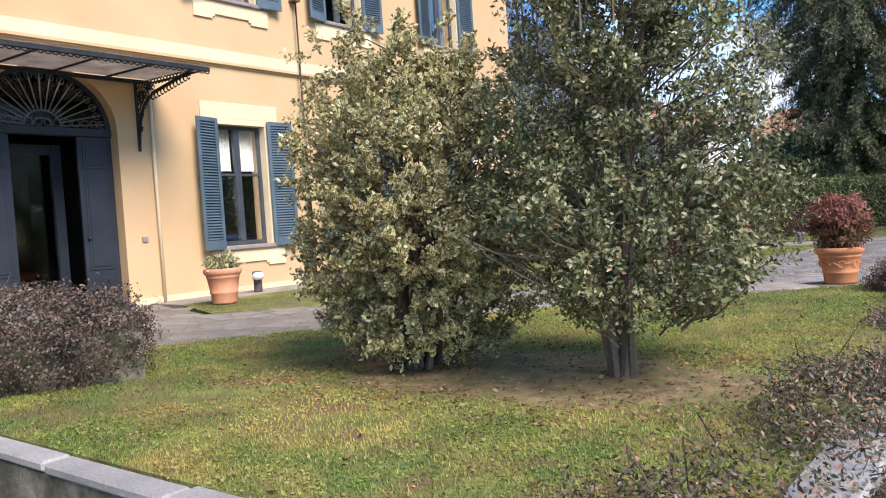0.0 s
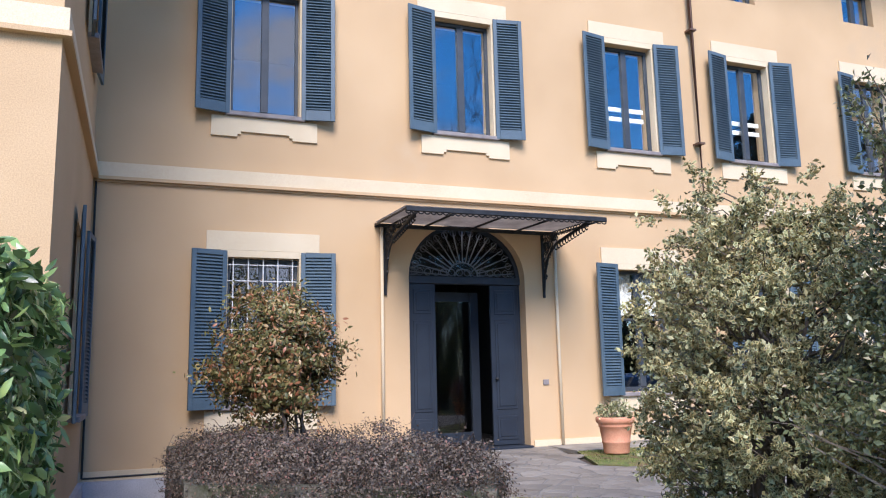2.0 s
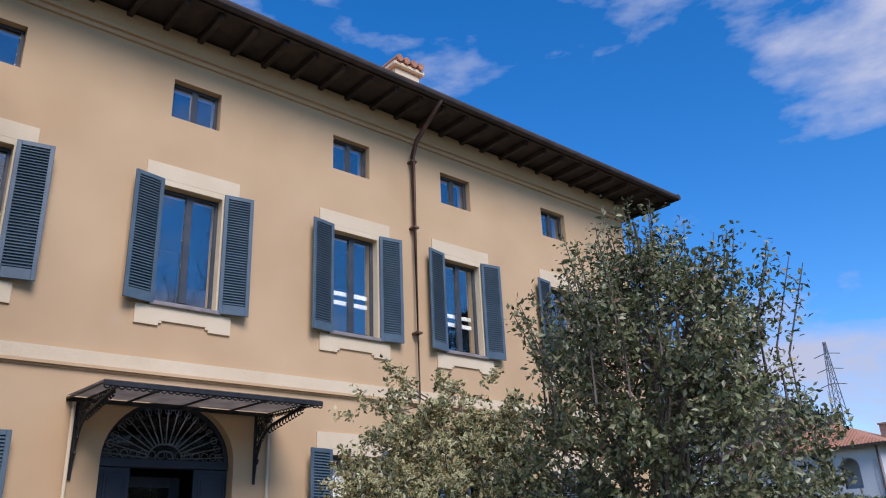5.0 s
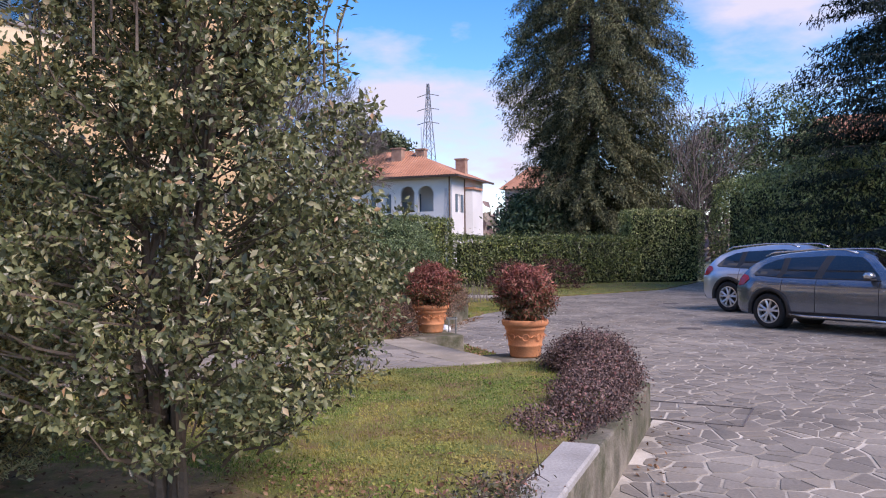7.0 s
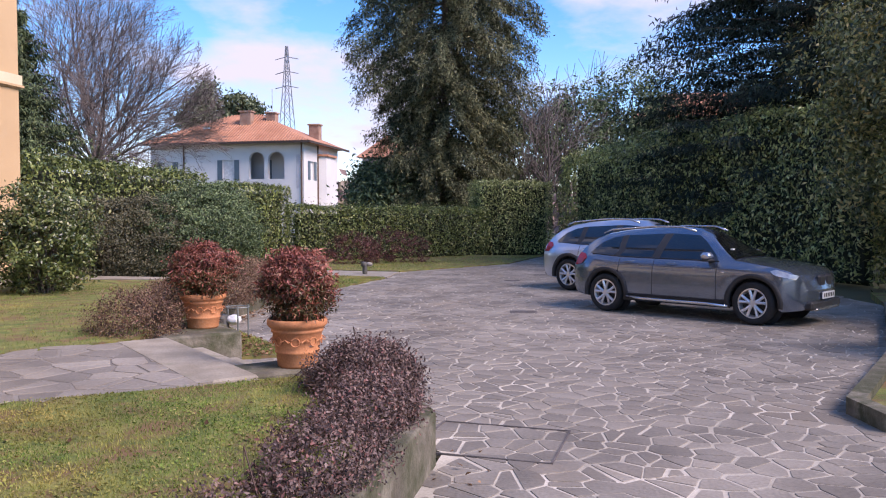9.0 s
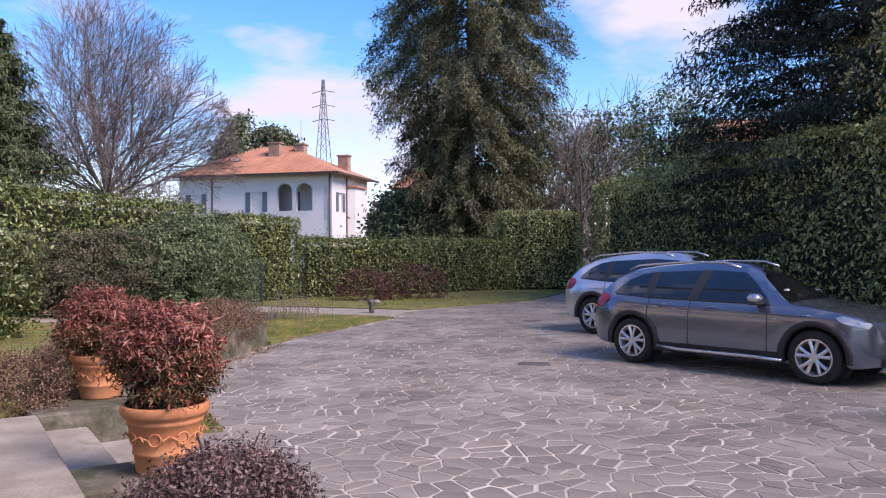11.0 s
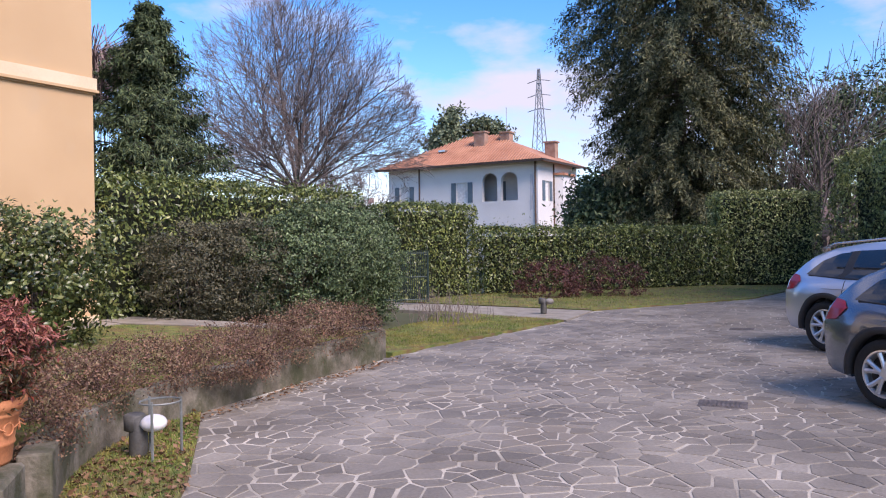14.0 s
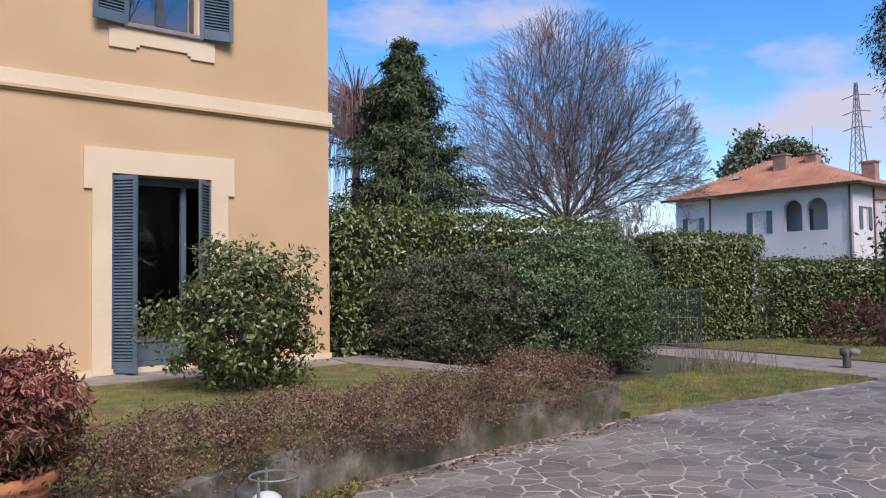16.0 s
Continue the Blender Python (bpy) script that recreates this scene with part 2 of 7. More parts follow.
def foliage(name, ramp, rough=0.42, shine=0.4, through=0.14, patch=None):
    """Leaves, each of its own shade; patch: (colour, scale) of worn stretches."""
    m, n, l, p = principled(name)
    g = n.new("ShaderNodeNewGeometry")
    r = n.new("ShaderNodeValToRGB")
    while len(r.color_ramp.elements) < len(ramp):
        r.color_ramp.elements.new(0.5)
    for e, (pos, c) in zip(r.color_ramp.elements, ramp):
        c = [min(0.6, v * k * (0.5 if pos == 0 else 1.06)) for v, k in zip(c, (2.05, 1.8, 1.75))]
        e.position, e.color = pos, (*c, 1)
    l.new(g.outputs["Random Per Island"], r.inputs["Fac"])
    co = n.new("ShaderNodeTexCoord")
    a = n.new("ShaderNodeTexNoise")
    a.inputs["Scale"].default_value, a.inputs["Detail"].default_value = 1.3, 3.0
    l.new(co.outputs["Object"], a.inputs["Vector"])
    mr = n.new("ShaderNodeMapRange")
    mr.inputs["From Min"].default_value, mr.inputs["From Max"].default_value = 0.3, 0.7
    mr.inputs["To Min"].default_value, mr.inputs["To Max"].default_value = 0.7, 1.3
    l.new(a.outputs["Fac"], mr.inputs["Value"])
    hs = n.new("ShaderNodeHueSaturation")
    l.new(mr.outputs["Result"], hs.inputs["Value"])
    col = r.outputs["Color"]
    if patch:
        w = n.new("ShaderNodeTexNoise")
        w.inputs["Scale"].default_value, w.inputs["Detail"].default_value = patch[1], 5.0
        l.new(co.outputs["Object"], w.inputs["Vector"])
        wr = n.new("ShaderNodeValToRGB")
        wr.color_ramp.elements[0].position, wr.color_ramp.elements[1].position = 0.46, 0.64
        l.new(w.outputs["Fac"], wr.inputs["Fac"])
        wm = n.new("ShaderNodeMixRGB")
        wm.inputs[2].default_value = (*patch[0], 1)
        l.new(wr.outputs["Color"], wm.inputs[0])
        l.new(col, wm.inputs[1])
        col = wm.outputs["Color"]
    l.new(col, hs.inputs["Color"])
    l.new(hs.outputs["Color"], p.inputs["Base Color"])
    p.inputs["Roughness"].default_value, p.inputs["Specular IOR Level"].default_value = rough, shine
    tr = n.new("ShaderNodeBsdfTranslucent")
    l.new(hs.outputs["Color"], tr.inputs["Color"])
    mix = n.new("ShaderNodeMixShader")
    mix.inputs[0].default_value = through
    l.new(p.outputs["BSDF"], mix.inputs[1])
    l.new(tr.outputs["BSDF"], mix.inputs[2])
    l.new(mix.outputs["Shader"], n["Material Output"].inputs["Surface"])
    return m


def glass(name, tint=(0.9, 0.95, 0.95), ior=1.6, rough=0.0):
    m, n, l, p = principled(name)
    p.inputs["Base Color"].default_value = (*tint, 1)
    p.inputs["Roughness"].default_value = rough
    p.inputs["Transmission Weight"].default_value = 1.0
    p.inputs["IOR"].default_value = ior
    return m


M_STUCCO = surface("ochre_stucco", (0.54, 0.365, 0.195), (0.61, 0.425, 0.235), 0.7, 90, 0.9, 0.12, c3=(0.54, 0.385, 0.225), stain=0.02)
M_TRIM = surface("cream_stucco", (0.66, 0.535, 0.345), (0.72, 0.60, 0.405), 1.2, 90, 0.88, 0.1)
M_PLINTH = surface("grey_plinth", (0.42, 0.42, 0.44), (0.55, 0.54, 0.55), 2.0, 70, 0.9, 0.15)
M_SHUTTER = surface("blue_grey_paint", (0.065, 0.105, 0.135), (0.095, 0.140, 0.170), 3.0, 80, 0.5, 0.05)
M_DOOR = surface("dark_door_paint", (0.014, 0.020, 0.030), (0.022, 0.030, 0.042), 2.0, 60, 0.5, 0.04)
M_FRAME = surface("window_paint", (0.035, 0.045, 0.055), (0.055, 0.065, 0.075), 4.0, 80, 0.5, 0.04)
M_WHITE = surface("white_paint", (0.70, 0.69, 0.66), (0.80, 0.79, 0.76), 4.0, 80, 0.6, 0.03)
M_CURTAIN = surface("curtain_cloth", (0.55, 0.55, 0.54), (0.72, 0.72, 0.70), 5.0, 120, 0.95, 0.2)
M_GLASS = glass("window_glass", ior=2.2)
M_DOORGLASS = glass("door_glass", ior=1.5)
# darkness of unlit rooms, put into a near-black colour
M_DARK = surface("unlit_room_shade", (0.02, 0.02, 0.022), (0.035, 0.033, 0.03), 1.0, 20, 0.9, 0.0)
M_SILL = surface("grey_sill_stone", (0.22, 0.19, 0.18), (0.30, 0.27, 0.25), 6.0, 90, 0.8, 0.2)
M_IRON = surface("wrought_iron", (0.016, 0.018, 0.020), (0.030, 0.032, 0.034), 8.0, 90, 0.55, 0.1, metal=0.3)
# paler grey than M_IRON: the metal's reflections are put into the colour
M_GRILLE = surface("sheen_grey_iron", (0.10, 0.105, 0.11), (0.17, 0.175, 0.18), 8.0, 90, 0.6, 0.1, metal=0.2)
M_PIPE = surface("brown_copper_pipe", (0.11, 0.065, 0.045), (0.17, 0.10, 0.07), 3.0, 60, 0.55, 0.05, metal=0.4)
M_WOOD = surface("dark_eave_wood", (0.035, 0.025, 0.020), (0.065, 0.045, 0.035), 3.0, 60, 0.8, 0.15)
M_TILE = surface("terracotta_roof", (0.36, 0.16, 0.09), (0.50, 0.25, 0.15), 0.6, 14, 0.85, 0.6, c3=(0.30, 0.14, 0.09), stain=0.05, dist=0.05)
M_CONCRETE = surface("mossy_concrete", (0.105, 0.094, 0.070), (0.27, 0.245, 0.195), 3.4, 38, 0.92, 0.7, c3=(0.06, 0.065, 0.032), stain=0.20)
M_COPE = surface("pale_coping_stone", (0.257, 0.250, 0.234), (0.359, 0.351, 0.335), 3.0, 60, 0.9, 0.3, c3=(0.24, 0.22, 0.18), stain=0.03, per=0.10)
M_STEP = surface("worn_step_stone", (0.24, 0.215, 0.17), (0.36, 0.325, 0.265), 3.0, 60, 0.9, 0.25, c3=(0.20, 0.20, 0.13), stain=0.04)
M_STONE = surface("porphyry_stone", (0.165, 0.146, 0.120), (0.300, 0.270, 0.225), 0.9, 38, 0.62, 0.6, c3=(0.23, 0.195, 0.15), stain=0.10, per=0.20)
M_MORTAR = surface("pale_mortar", (0.27, 0.245, 0.200), (0.60, 0.555, 0.47), 1.1, 70, 0.95, 0.3)
M_SOIL = surface("soil", (0.05, 0.035, 0.022), (0.09, 0.065, 0.04), 4.0, 40, 0.95, 0.5)
M_LAWN = surface("lawn_soil", (0.080, 0.125, 0.025), (0.23, 0.23, 0.060), 4.5, 60, 0.95, 0.9, c3=(0.17, 0.10, 0.05), stain=0.17)
M_FIELD = surface("far_ground", (0.06, 0.075, 0.03), (0.10, 0.10, 0.05), 0.05, 1.0, 0.95, 0.2)
M_TERRA = surface("terracotta_pot", (0.52, 0.20, 0.085), (0.64, 0.29, 0.13), 4.0, 60, 0.8, 0.15, c3=(0.42, 0.20, 0.11), stain=0.03)
M_TERRA2 = surface("pink_terracotta", (0.62, 0.27, 0.15), (0.74, 0.36, 0.21), 4.0, 60, 0.8, 0.1)
M_BARK = surface("bark", (0.085, 0.065, 0.048), (0.16, 0.13, 0.10), 5.0, 50, 0.9, 0.6)
M_BARKG = surface("grey_bark", (0.17, 0.135, 0.115), (0.27, 0.225, 0.195), 5.0, 50, 0.9, 0.4)
M_WINTER = surface("winter_twigs", (0.12, 0.098, 0.09), (0.20, 0.165, 0.15), 5.0, 50, 0.9, 0.2)
M_TWIG = surface("dark_twigs", (0.06, 0.035, 0.03), (0.11, 0.07, 0.055), 5.0, 50, 0.9, 0.3)
M_GLOBE = surface("white_globe", (0.80, 0.80, 0.79), (0.84, 0.84, 0.83), 2.0, 60, 0.25, 0.0)
M_LAMP = surface("lamp_housing", (0.06, 0.06, 0.055), (0.12, 0.115, 0.10), 6.0, 60, 0.6, 0.2)
M_LAMPC = surface("concrete_stub", (0.22, 0.20, 0.17), (0.34, 0.32, 0.28), 6.0, 60, 0.9, 0.3)
M_GREENMETAL = surface("green_metal", (0.03, 0.055, 0.05), (0.05, 0.08, 0.07), 4.0, 60, 0.5, 0.05, metal=0.3)
M_GUARD = surface("grey_green_metal", (0.16, 0.18, 0.17), (0.26, 0.28, 0.27), 6.0, 60, 0.6, 0.05, metal=0.3)
M_HOUSE = surface("white_render", (0.60, 0.59, 0.57), (0.69, 0.68, 0.66), 0.3, 20, 0.9, 0.05)
M_PYLON = surface("grey_steel", (0.22, 0.23, 0.25), (0.30, 0.31, 0.33), 0.2, 4, 0.6, 0.0, metal=0.3)
# near-black green: shade behind the hedge leaves, painted on a plain box
M_CORE = surface("hedge_core_shade", (0.010, 0.014, 0.006), (0.020, 0.026, 0.010), 3.0, 30, 0.95, 0.4)

L_HOLLY = foliage("holly_leaf", [(0.0, (0.031, 0.044, 0.019)), (0.45, (0.068, 0.088, 0.037)), (0.85, (0.116, 0.134, 0.064)), (0.96, (0.165, 0.171, 0.099)), (1.0, (0.187, 0.121, 0.066))], 0.36, 0.5)
L_VARIEG = foliage("variegated_leaf", [(0.0, (0.125, 0.118, 0.053)), (0.25, (0.25, 0.226, 0.104)), (1.0, (0.375, 0.335, 0.176))], 0.4, 0.4)
L_VARCENTRE = foliage("variegated_leaf_centre", [(0.0, (0.036, 0.05, 0.021)), (0.6, (0.069, 0.089, 0.036)), (0.85, (0.119, 0.137, 0.06)), (1.0, (0.286, 0.25, 0.107))], 0.4, 0.4)
L_LAUREL = foliage("laurel_leaf", [(0.0, (0.020, 0.038, 0.013)), (0.5, (0.060, 0.092, 0.028)), (0.88, (0.115, 0.155, 0.046)), (1.0, (0.18, 0.21, 0.075))], 0.32, 0.55)
L_SIDE = foliage("side_laurel_leaf", [(0.0, (0.031, 0.074, 0.025)), (0.6, (0.091, 0.172, 0.056)), (0.93, (0.176, 0.264, 0.088)), (1.0, (0.351, 0.421, 0.157))], 0.3, 0.6)
L_CAMELLIA = foliage("camellia_leaf", [(0.0, (0.014, 0.028, 0.010)), (0.5, (0.042, 0.066, 0.020)), (0.88, (0.088, 0.120, 0.040)), (1.0, (0.16, 0.18, 0.08))], 0.32, 0.55)
L_IVY = foliage("ivy_leaf", [(0.0, (0.022, 0.039, 0.015)), (0.45, (0.094, 0.135, 0.046)), (0.8, (0.213, 0.269, 0.094)), (1.0, (0.325, 0.362, 0.15))], 0.35, 0.5)
L_DARK = foliage("dark_evergreen_leaf", [(0.0, (0.016, 0.027, 0.012)), (0.45, (0.065, 0.089, 0.034)), (0.8, (0.176, 0.196, 0.074)), (1.0, (0.284, 0.243, 0.095))], 0.35, 0.45)
L_FIRDARK = foliage("dark_fir_needles", [(0.0, (0.006, 0.013, 0.01)), (1.0, (0.022, 0.038, 0.025))], 0.6, 0.2, 0.05)
L_FIR = foliage("fir_needles", [(0.0, (0.017, 0.034, 0.018)), (0.7, (0.048, 0.082, 0.038)), (1.0, (0.09, 0.126, 0.06))], 0.6, 0.3, 0.12)
L_CYPRESS = foliage("ivy_conifer", [(0.0, (0.013, 0.019, 0.01)), (0.45, (0.048, 0.062, 0.031)), (0.85, (0.097, 0.116, 0.06)), (1.0, (0.131, 0.141, 0.073))], 0.6, 0.3, 0.15)
L_PURPLE = foliage("cotoneaster_leaf", [(0.0, (0.032, 0.027, 0.025)), (0.5, (0.072, 0.054, 0.051)), (0.85, (0.11, 0.09, 0.078)), (1.0, (0.12, 0.055, 0.050))], 0.5, 0.3)
L_PLANTER = foliage("planter_cotoneaster_leaf", [(0.0, (0.028, 0.028, 0.022)), (0.5, (0.064, 0.057, 0.046)), (0.85, (0.090, 0.082, 0.060)), (1.0, (0.105, 0.060, 0.048))], 0.5, 0.3)
L_RED = foliage("red_shrub_leaf", [(0.0, (0.053, 0.036, 0.027)), (0.5, (0.102, 0.066, 0.049)), (0.85, (0.117, 0.104, 0.058)), (1.0, (0.174, 0.104, 0.071))], 0.5, 0.3)
L_NANDINA = foliage("nandina_leaf", [(0.0, (0.065, 0.026, 0.02)), (0.45, (0.142, 0.048, 0.038)), (0.75, (0.158, 0.085, 0.055)), (1.0, (0.26, 0.1, 0.084))], 0.4, 0.45)
L_NANDLOW = foliage("nandina_low_leaf", [(0.0, (0.030, 0.035, 0.014)), (0.6, (0.070, 0.060, 0.025)), (1.0, (0.19, 0.055, 0.04))], 0.4, 0.45)
L_BROWNBUSH = foliage("brown_shrub_leaf", [(0.0, (0.028, 0.034, 0.023)), (0.6, (0.056, 0.066, 0.04)), (1.0, (0.092, 0.094, 0.058))], 0.5, 0.3)
L_PIERIS = foliage("bronze_shrub_leaf", [(0.0, (0.045, 0.055, 0.018)), (0.45, (0.10, 0.105, 0.036)), (0.72, (0.16, 0.12, 0.05)), (0.88, (0.17, 0.07, 0.034)), (1.0, (0.22, 0.18, 0.085))], 0.42, 0.45)
L_GRASS = foliage("grass_blade", [(0.0, (0.04, 0.098, 0.017)), (0.6, (0.088, 0.15, 0.028)), (0.88, (0.143, 0.17, 0.052)), (1.0, (0.202, 0.18, 0.085))], 0.6, 0.25, 0.3, patch=((0.42, 0.36, 0.10), 1.1))
L_CLOVER = foliage("clover_leaf", [(0.0, (0.038, 0.095, 0.017)), (0.6, (0.088, 0.155, 0.028)), (0.9, (0.143, 0.17, 0.048)), (1.0, (0.21, 0.17, 0.085))], 0.6, 0.25, 0.3, patch=((0.40, 0.33, 0.10), 1.1))
L_FALLEN = foliage("fallen_leaf", [(0.0, (0.06, 0.038, 0.021)), (0.6, (0.119, 0.076, 0.042)), (1.0, (0.187, 0.133, 0.084))], 0.7, 0.2, 0.2)
L_FAR = foliage("far_tree_leaf", [(0.0, (0.05, 0.076, 0.045)), (1.0, (0.122, 0.162, 0.098))], 0.6, 0.2)
L_SHRUB = foliage("grey_green_shrub_leaf", [(0.0, (0.016, 0.029, 0.015)), (0.5, (0.048, 0.085, 0.039)), (0.88, (0.094, 0.15, 0.068)), (1.0, (0.156, 0.217, 0.114))], 0.45, 0.4)


# ---- ground, terrace, walls ----
def inside(poly, x, y):
    hit, n = False, len(poly)
    for i in range(n):
        (x1, y1), (x2, y2) = poly[i], poly[(i + 1) % n]
        if (y1 > y) != (y2 > y) and x < (x2 - x1) * (y - y1) / (y2 - y1) + x1:
            hit = not hit
    return hit


def strip(bm, line, width, z0, z1, jitter=0.0):
    """A wall along a line on the ground."""
    pts = [Vector(p) for p in line]
    left, right = [], []
    for i, p in enumerate(pts):
        a = (p - pts[i - 1]).normalized() if i else None
        b = (pts[i + 1] - p).normalized() if i + 1 < len(pts) else None
        d = ((a or b) + (b or a)).normalized()
        k = 1 / max(0.4, d.dot(a or b))
        n = Vector((-d.y, d.x)) * width / 2 * k
        left.append(p + n)
        right.append(p - n)
    return prism(bm, [tuple(p) for p in left] + [tuple(p) for p in reversed(right)], z0, z1)


def dense_line(line, step):
    out = []
    for (x1, y1), (x2, y2) in zip(line, line[1:]):
        k = max(1, round(math.hypot(x2 - x1, y2 - y1) / step))
        out += [(x1 + (x2 - x1) * i / k, y1 + (y2 - y1) * i / k) for i in range(k)]
    return out + [line[-1]]


def rounded(line, rounds=2):
    """Cuts the corners of a line."""
    for _ in range(rounds):
        out = [line[0]]
        for (x1, y1), (x2, y2) in zip(line, line[1:]):
            out += [(x1 * 0.75 + x2 * 0.25, y1 * 0.75 + y2 * 0.25), (x1 * 0.25 + x2 * 0.75, y1 * 0.25 + y2 * 0.75)]
        line = out + [line[-1]]
    return line


bm = bmesh.new()
xs = [-1500, -300, -60, -20, -12.2, -10, -8, -6.8, -6, 8, 20, 60, 300, 1500]
ys = [-600, -100, -20, -0.2, 0.1, 1.5, 1.9, 8, 40, 100, 400, 1500]
rows = [[bm.verts.new((x, y, -0.75 if -12.3 < x < -6.4 and 0.0 < y < 1.6 else -0.06)) for x in xs] for y in ys]
for a, b in zip(rows, rows[1:]):
    for i in range(len(xs) - 1):
        bm.faces.new((a[i], a[i + 1], b[i + 1], b[i]))
solo("ground", bm, M_FIELD, "grassy earth that reaches to the horizon", "ground", kind="structure")

# court and terrace outlines
COURT = [(-6.4, -4.2), (7.0, -4.2), (7.0, 9.0), (4.4, 21.4), (-1.9, 39.5), (-2.6, 39.2), (-2.9, 37.6), (-3.6, 31.5), (-6.3, 26.6), (-6.0, 24.2),
         (-6.45, 18.7), (-6.3, 16.0), (-6.0, 14.5), (-5.4, 12.9), (-4.3, 11.8), (-2.5, 10.2), (-1.35, 8.9), (-1.35, 1.9), (-6.4, 1.9)]
TERRACE = [(-6.3, 2.0), (-1.55, 2.0), (-1.55, 8.8), (-2.3, 9.7), (-2.75, 9.3), (-3.1, 9.0), (-4.9, 10.7), (-4.75, 11.8), (-5.4, 12.6), (-6.2, 14.6),
           (-6.4, 16.5), (-6.55, 18.4), (-12.2, 18.4), (-12.2, 1.4), (-7.4, 1.4), (-6.1, 3.1)]
LAWN_A = [(-6.3, 2.04), (-1.55, 2.04), (-1.55, 8.7), (-2.3, 9.4), (-2.7, 9.2), (-3.1, 8.85), (-4.41, 7.92), (-6.47, 5.55), (-7.43, 4.15), (-6.0, 3.2)]
PATH_A = [(-3.1, 8.85), (-4.9, 10.55), (-5.6, 9.6), (-7.6, 7.45), (-9.3, 6.15), (-11.85, 7.0), (-11.85, 4.1), (-8.6, 3.6), (-7.43, 4.15), (-6.47, 5.55), (-4.41, 7.92)]
LAWN_B = [(-4.95, 10.65), (-5.6, 9.65), (-7.6, 7.5), (-9.3, 6.25), (-10.9, 6.9), (-10.95, 17.4), (-9.2, 17.7), (-6.6, 18.3), (-6.45, 16.5), (-6.25, 14.6), (-5.45, 12.7), (-4.8, 11.8)]
solo("terrace", prism(bmesh.new(), TERRACE, -0.05, 0.36), M_SOIL, "raised earth terrace in front of the villa", "ground", kind="structure")
solo("lawn_front", prism(bmesh.new(), LAWN_A, 0.3, 0.40), M_LAWN, "patchy winter lawn with moss and dead leaves", "lawn", kind="structure")
solo("lawn_north", prism(bmesh.new(), LAWN_B, 0.3, 0.40), M_LAWN, "mossy lawn beside the villa wall", "lawn", kind="structure")
solo("pavement_path", prism(bmesh.new(), PATH_A, 0.3, 0.398), surface("grey_path_mortar", (0.17, 0.155, 0.135), (0.27, 0.25, 0.215), 1.1, 70, 0.95, 0.3), "grey mortar bed of the garden path", "path", kind="structure")
bm = bmesh.new()
prism(bm, [(-11.9, 6.95), (-10.9, 6.9), (-10.95, 17.4), (-11.9, 17.6)], 0.3, 0.41)
prism(bm, [(-11.9, 17.62), (-10.95, 17.42), (-9.2, 17.72), (-6.62, 18.32), (-6.62, 18.42), (-9.0, 18.3), (-11.9, 18.35)], 0.3, 0.415)
solo("pavement_edge", bm, M_STEP, "pale concrete strip along the villa wall", "pavement", kind="structure")
TRIANGLE = [(-6.55, 18.65), (-6.05, 24.1), (-9.6, 25.0), (-8.6, 22.9), (-8.2, 18.6)]
STRIP = [(-6.3, 26.6), (-3.6, 31.5), (-2.8, 37.7), (-5.8, 37.5), (-11.9, 30.6), (-12.2, 27.3)]
solo("lawn_gate", prism(bmesh.new(), TRIANGLE, -0.1, 0.035), M_LAWN, "small green lawn beside the court", "lawn", kind="structure")
solo("lawn_back", prism(bmesh.new(), STRIP, -0.1, 0.035), M_LAWN, "narrow lawn along the back hedge", "lawn", kind="structure")
solo("pavement_gate", prism(bmesh.new(), [(-6.05, 24.25), (-6.3, 26.5), (-12.6, 27.2), (-12.6, 25.3), (-9.6, 25.05)], -0.1, 0.02), M_STEP,
     "pale paved way to the garden gate", "path", kind="structure")
VERGE = [(-4.45, 11.85), (-3.8, 12.25), (-4.3, 12.85), (-5.2, 13.75), (-5.98, 14.5), (-5.68, 13.3), (-5.2, 12.6)]
solo("lamp_verge", prism(bmesh.new(), VERGE, -0.1, 0.03), M_LAWN,
     "strip of earth and grass at the wall's foot", "ground", kind="structure")


def garden_wall(name, line, label, cope=None, width=0.2, top=0.36, lip=0.22):
    holder = tagged(solo(name, strip(bmesh.new(), line, width, -0.2, top), M_CONCRETE), label, "wall", kind="structure")
    bv = holder.modifiers.new("edge", "BEVEL")
    bv.width, bv.segments = 0.015, 2
    if cope:
        fine = dense_line(line, 0.85)
        for i, (a, b) in enumerate(zip(fine, fine[1:])):
            if i in cope:
                continue
            a, b = Vector(a), Vector(b)
            d = (b - a).normalized() * 0.006
            q = Vector((random.uniform(-0.02, 0.02), random.uniform(-0.02, 0.02)))
            s = strip(bmesh.new(), [a + d + q, b - d + q], lip, top + 0.004, top + 0.055 + random.uniform(-0.006, 0.006))
            bmesh.ops.bevel(s, geom=list(s.edges), offset=0.012, segments=1, affect="EDGES")
            part("coping_stone", s, M_COPE, holder)
    return holder


garden_wall("wall_south", [(-6.22, 1.965), (-1.6, 1.965)], "low concrete garden wall with a pale stone coping", cope={-1}, width=0.11, top=0.345, lip=0.135)
garden_wall("wall_east", [(-1.44, 2.0), (-1.44, 8.6), (-1.75, 9.15), (-2.25, 9.6)], "weathered low retaining wall with broken coping stones", cope={0, 2, 5, 6, 7, 8, 9, 10, 11})
garden_wall("wall_north_bed", rounded([(-4.6, 11.95), (-5.25, 12.5), (-5.78, 13.3), (-6.14, 14.5), (-6.36, 16.5), (-6.5, 18.52), (-7.2, 18.6)]), "mossy curved concrete wall of the planting bed", top=0.39)

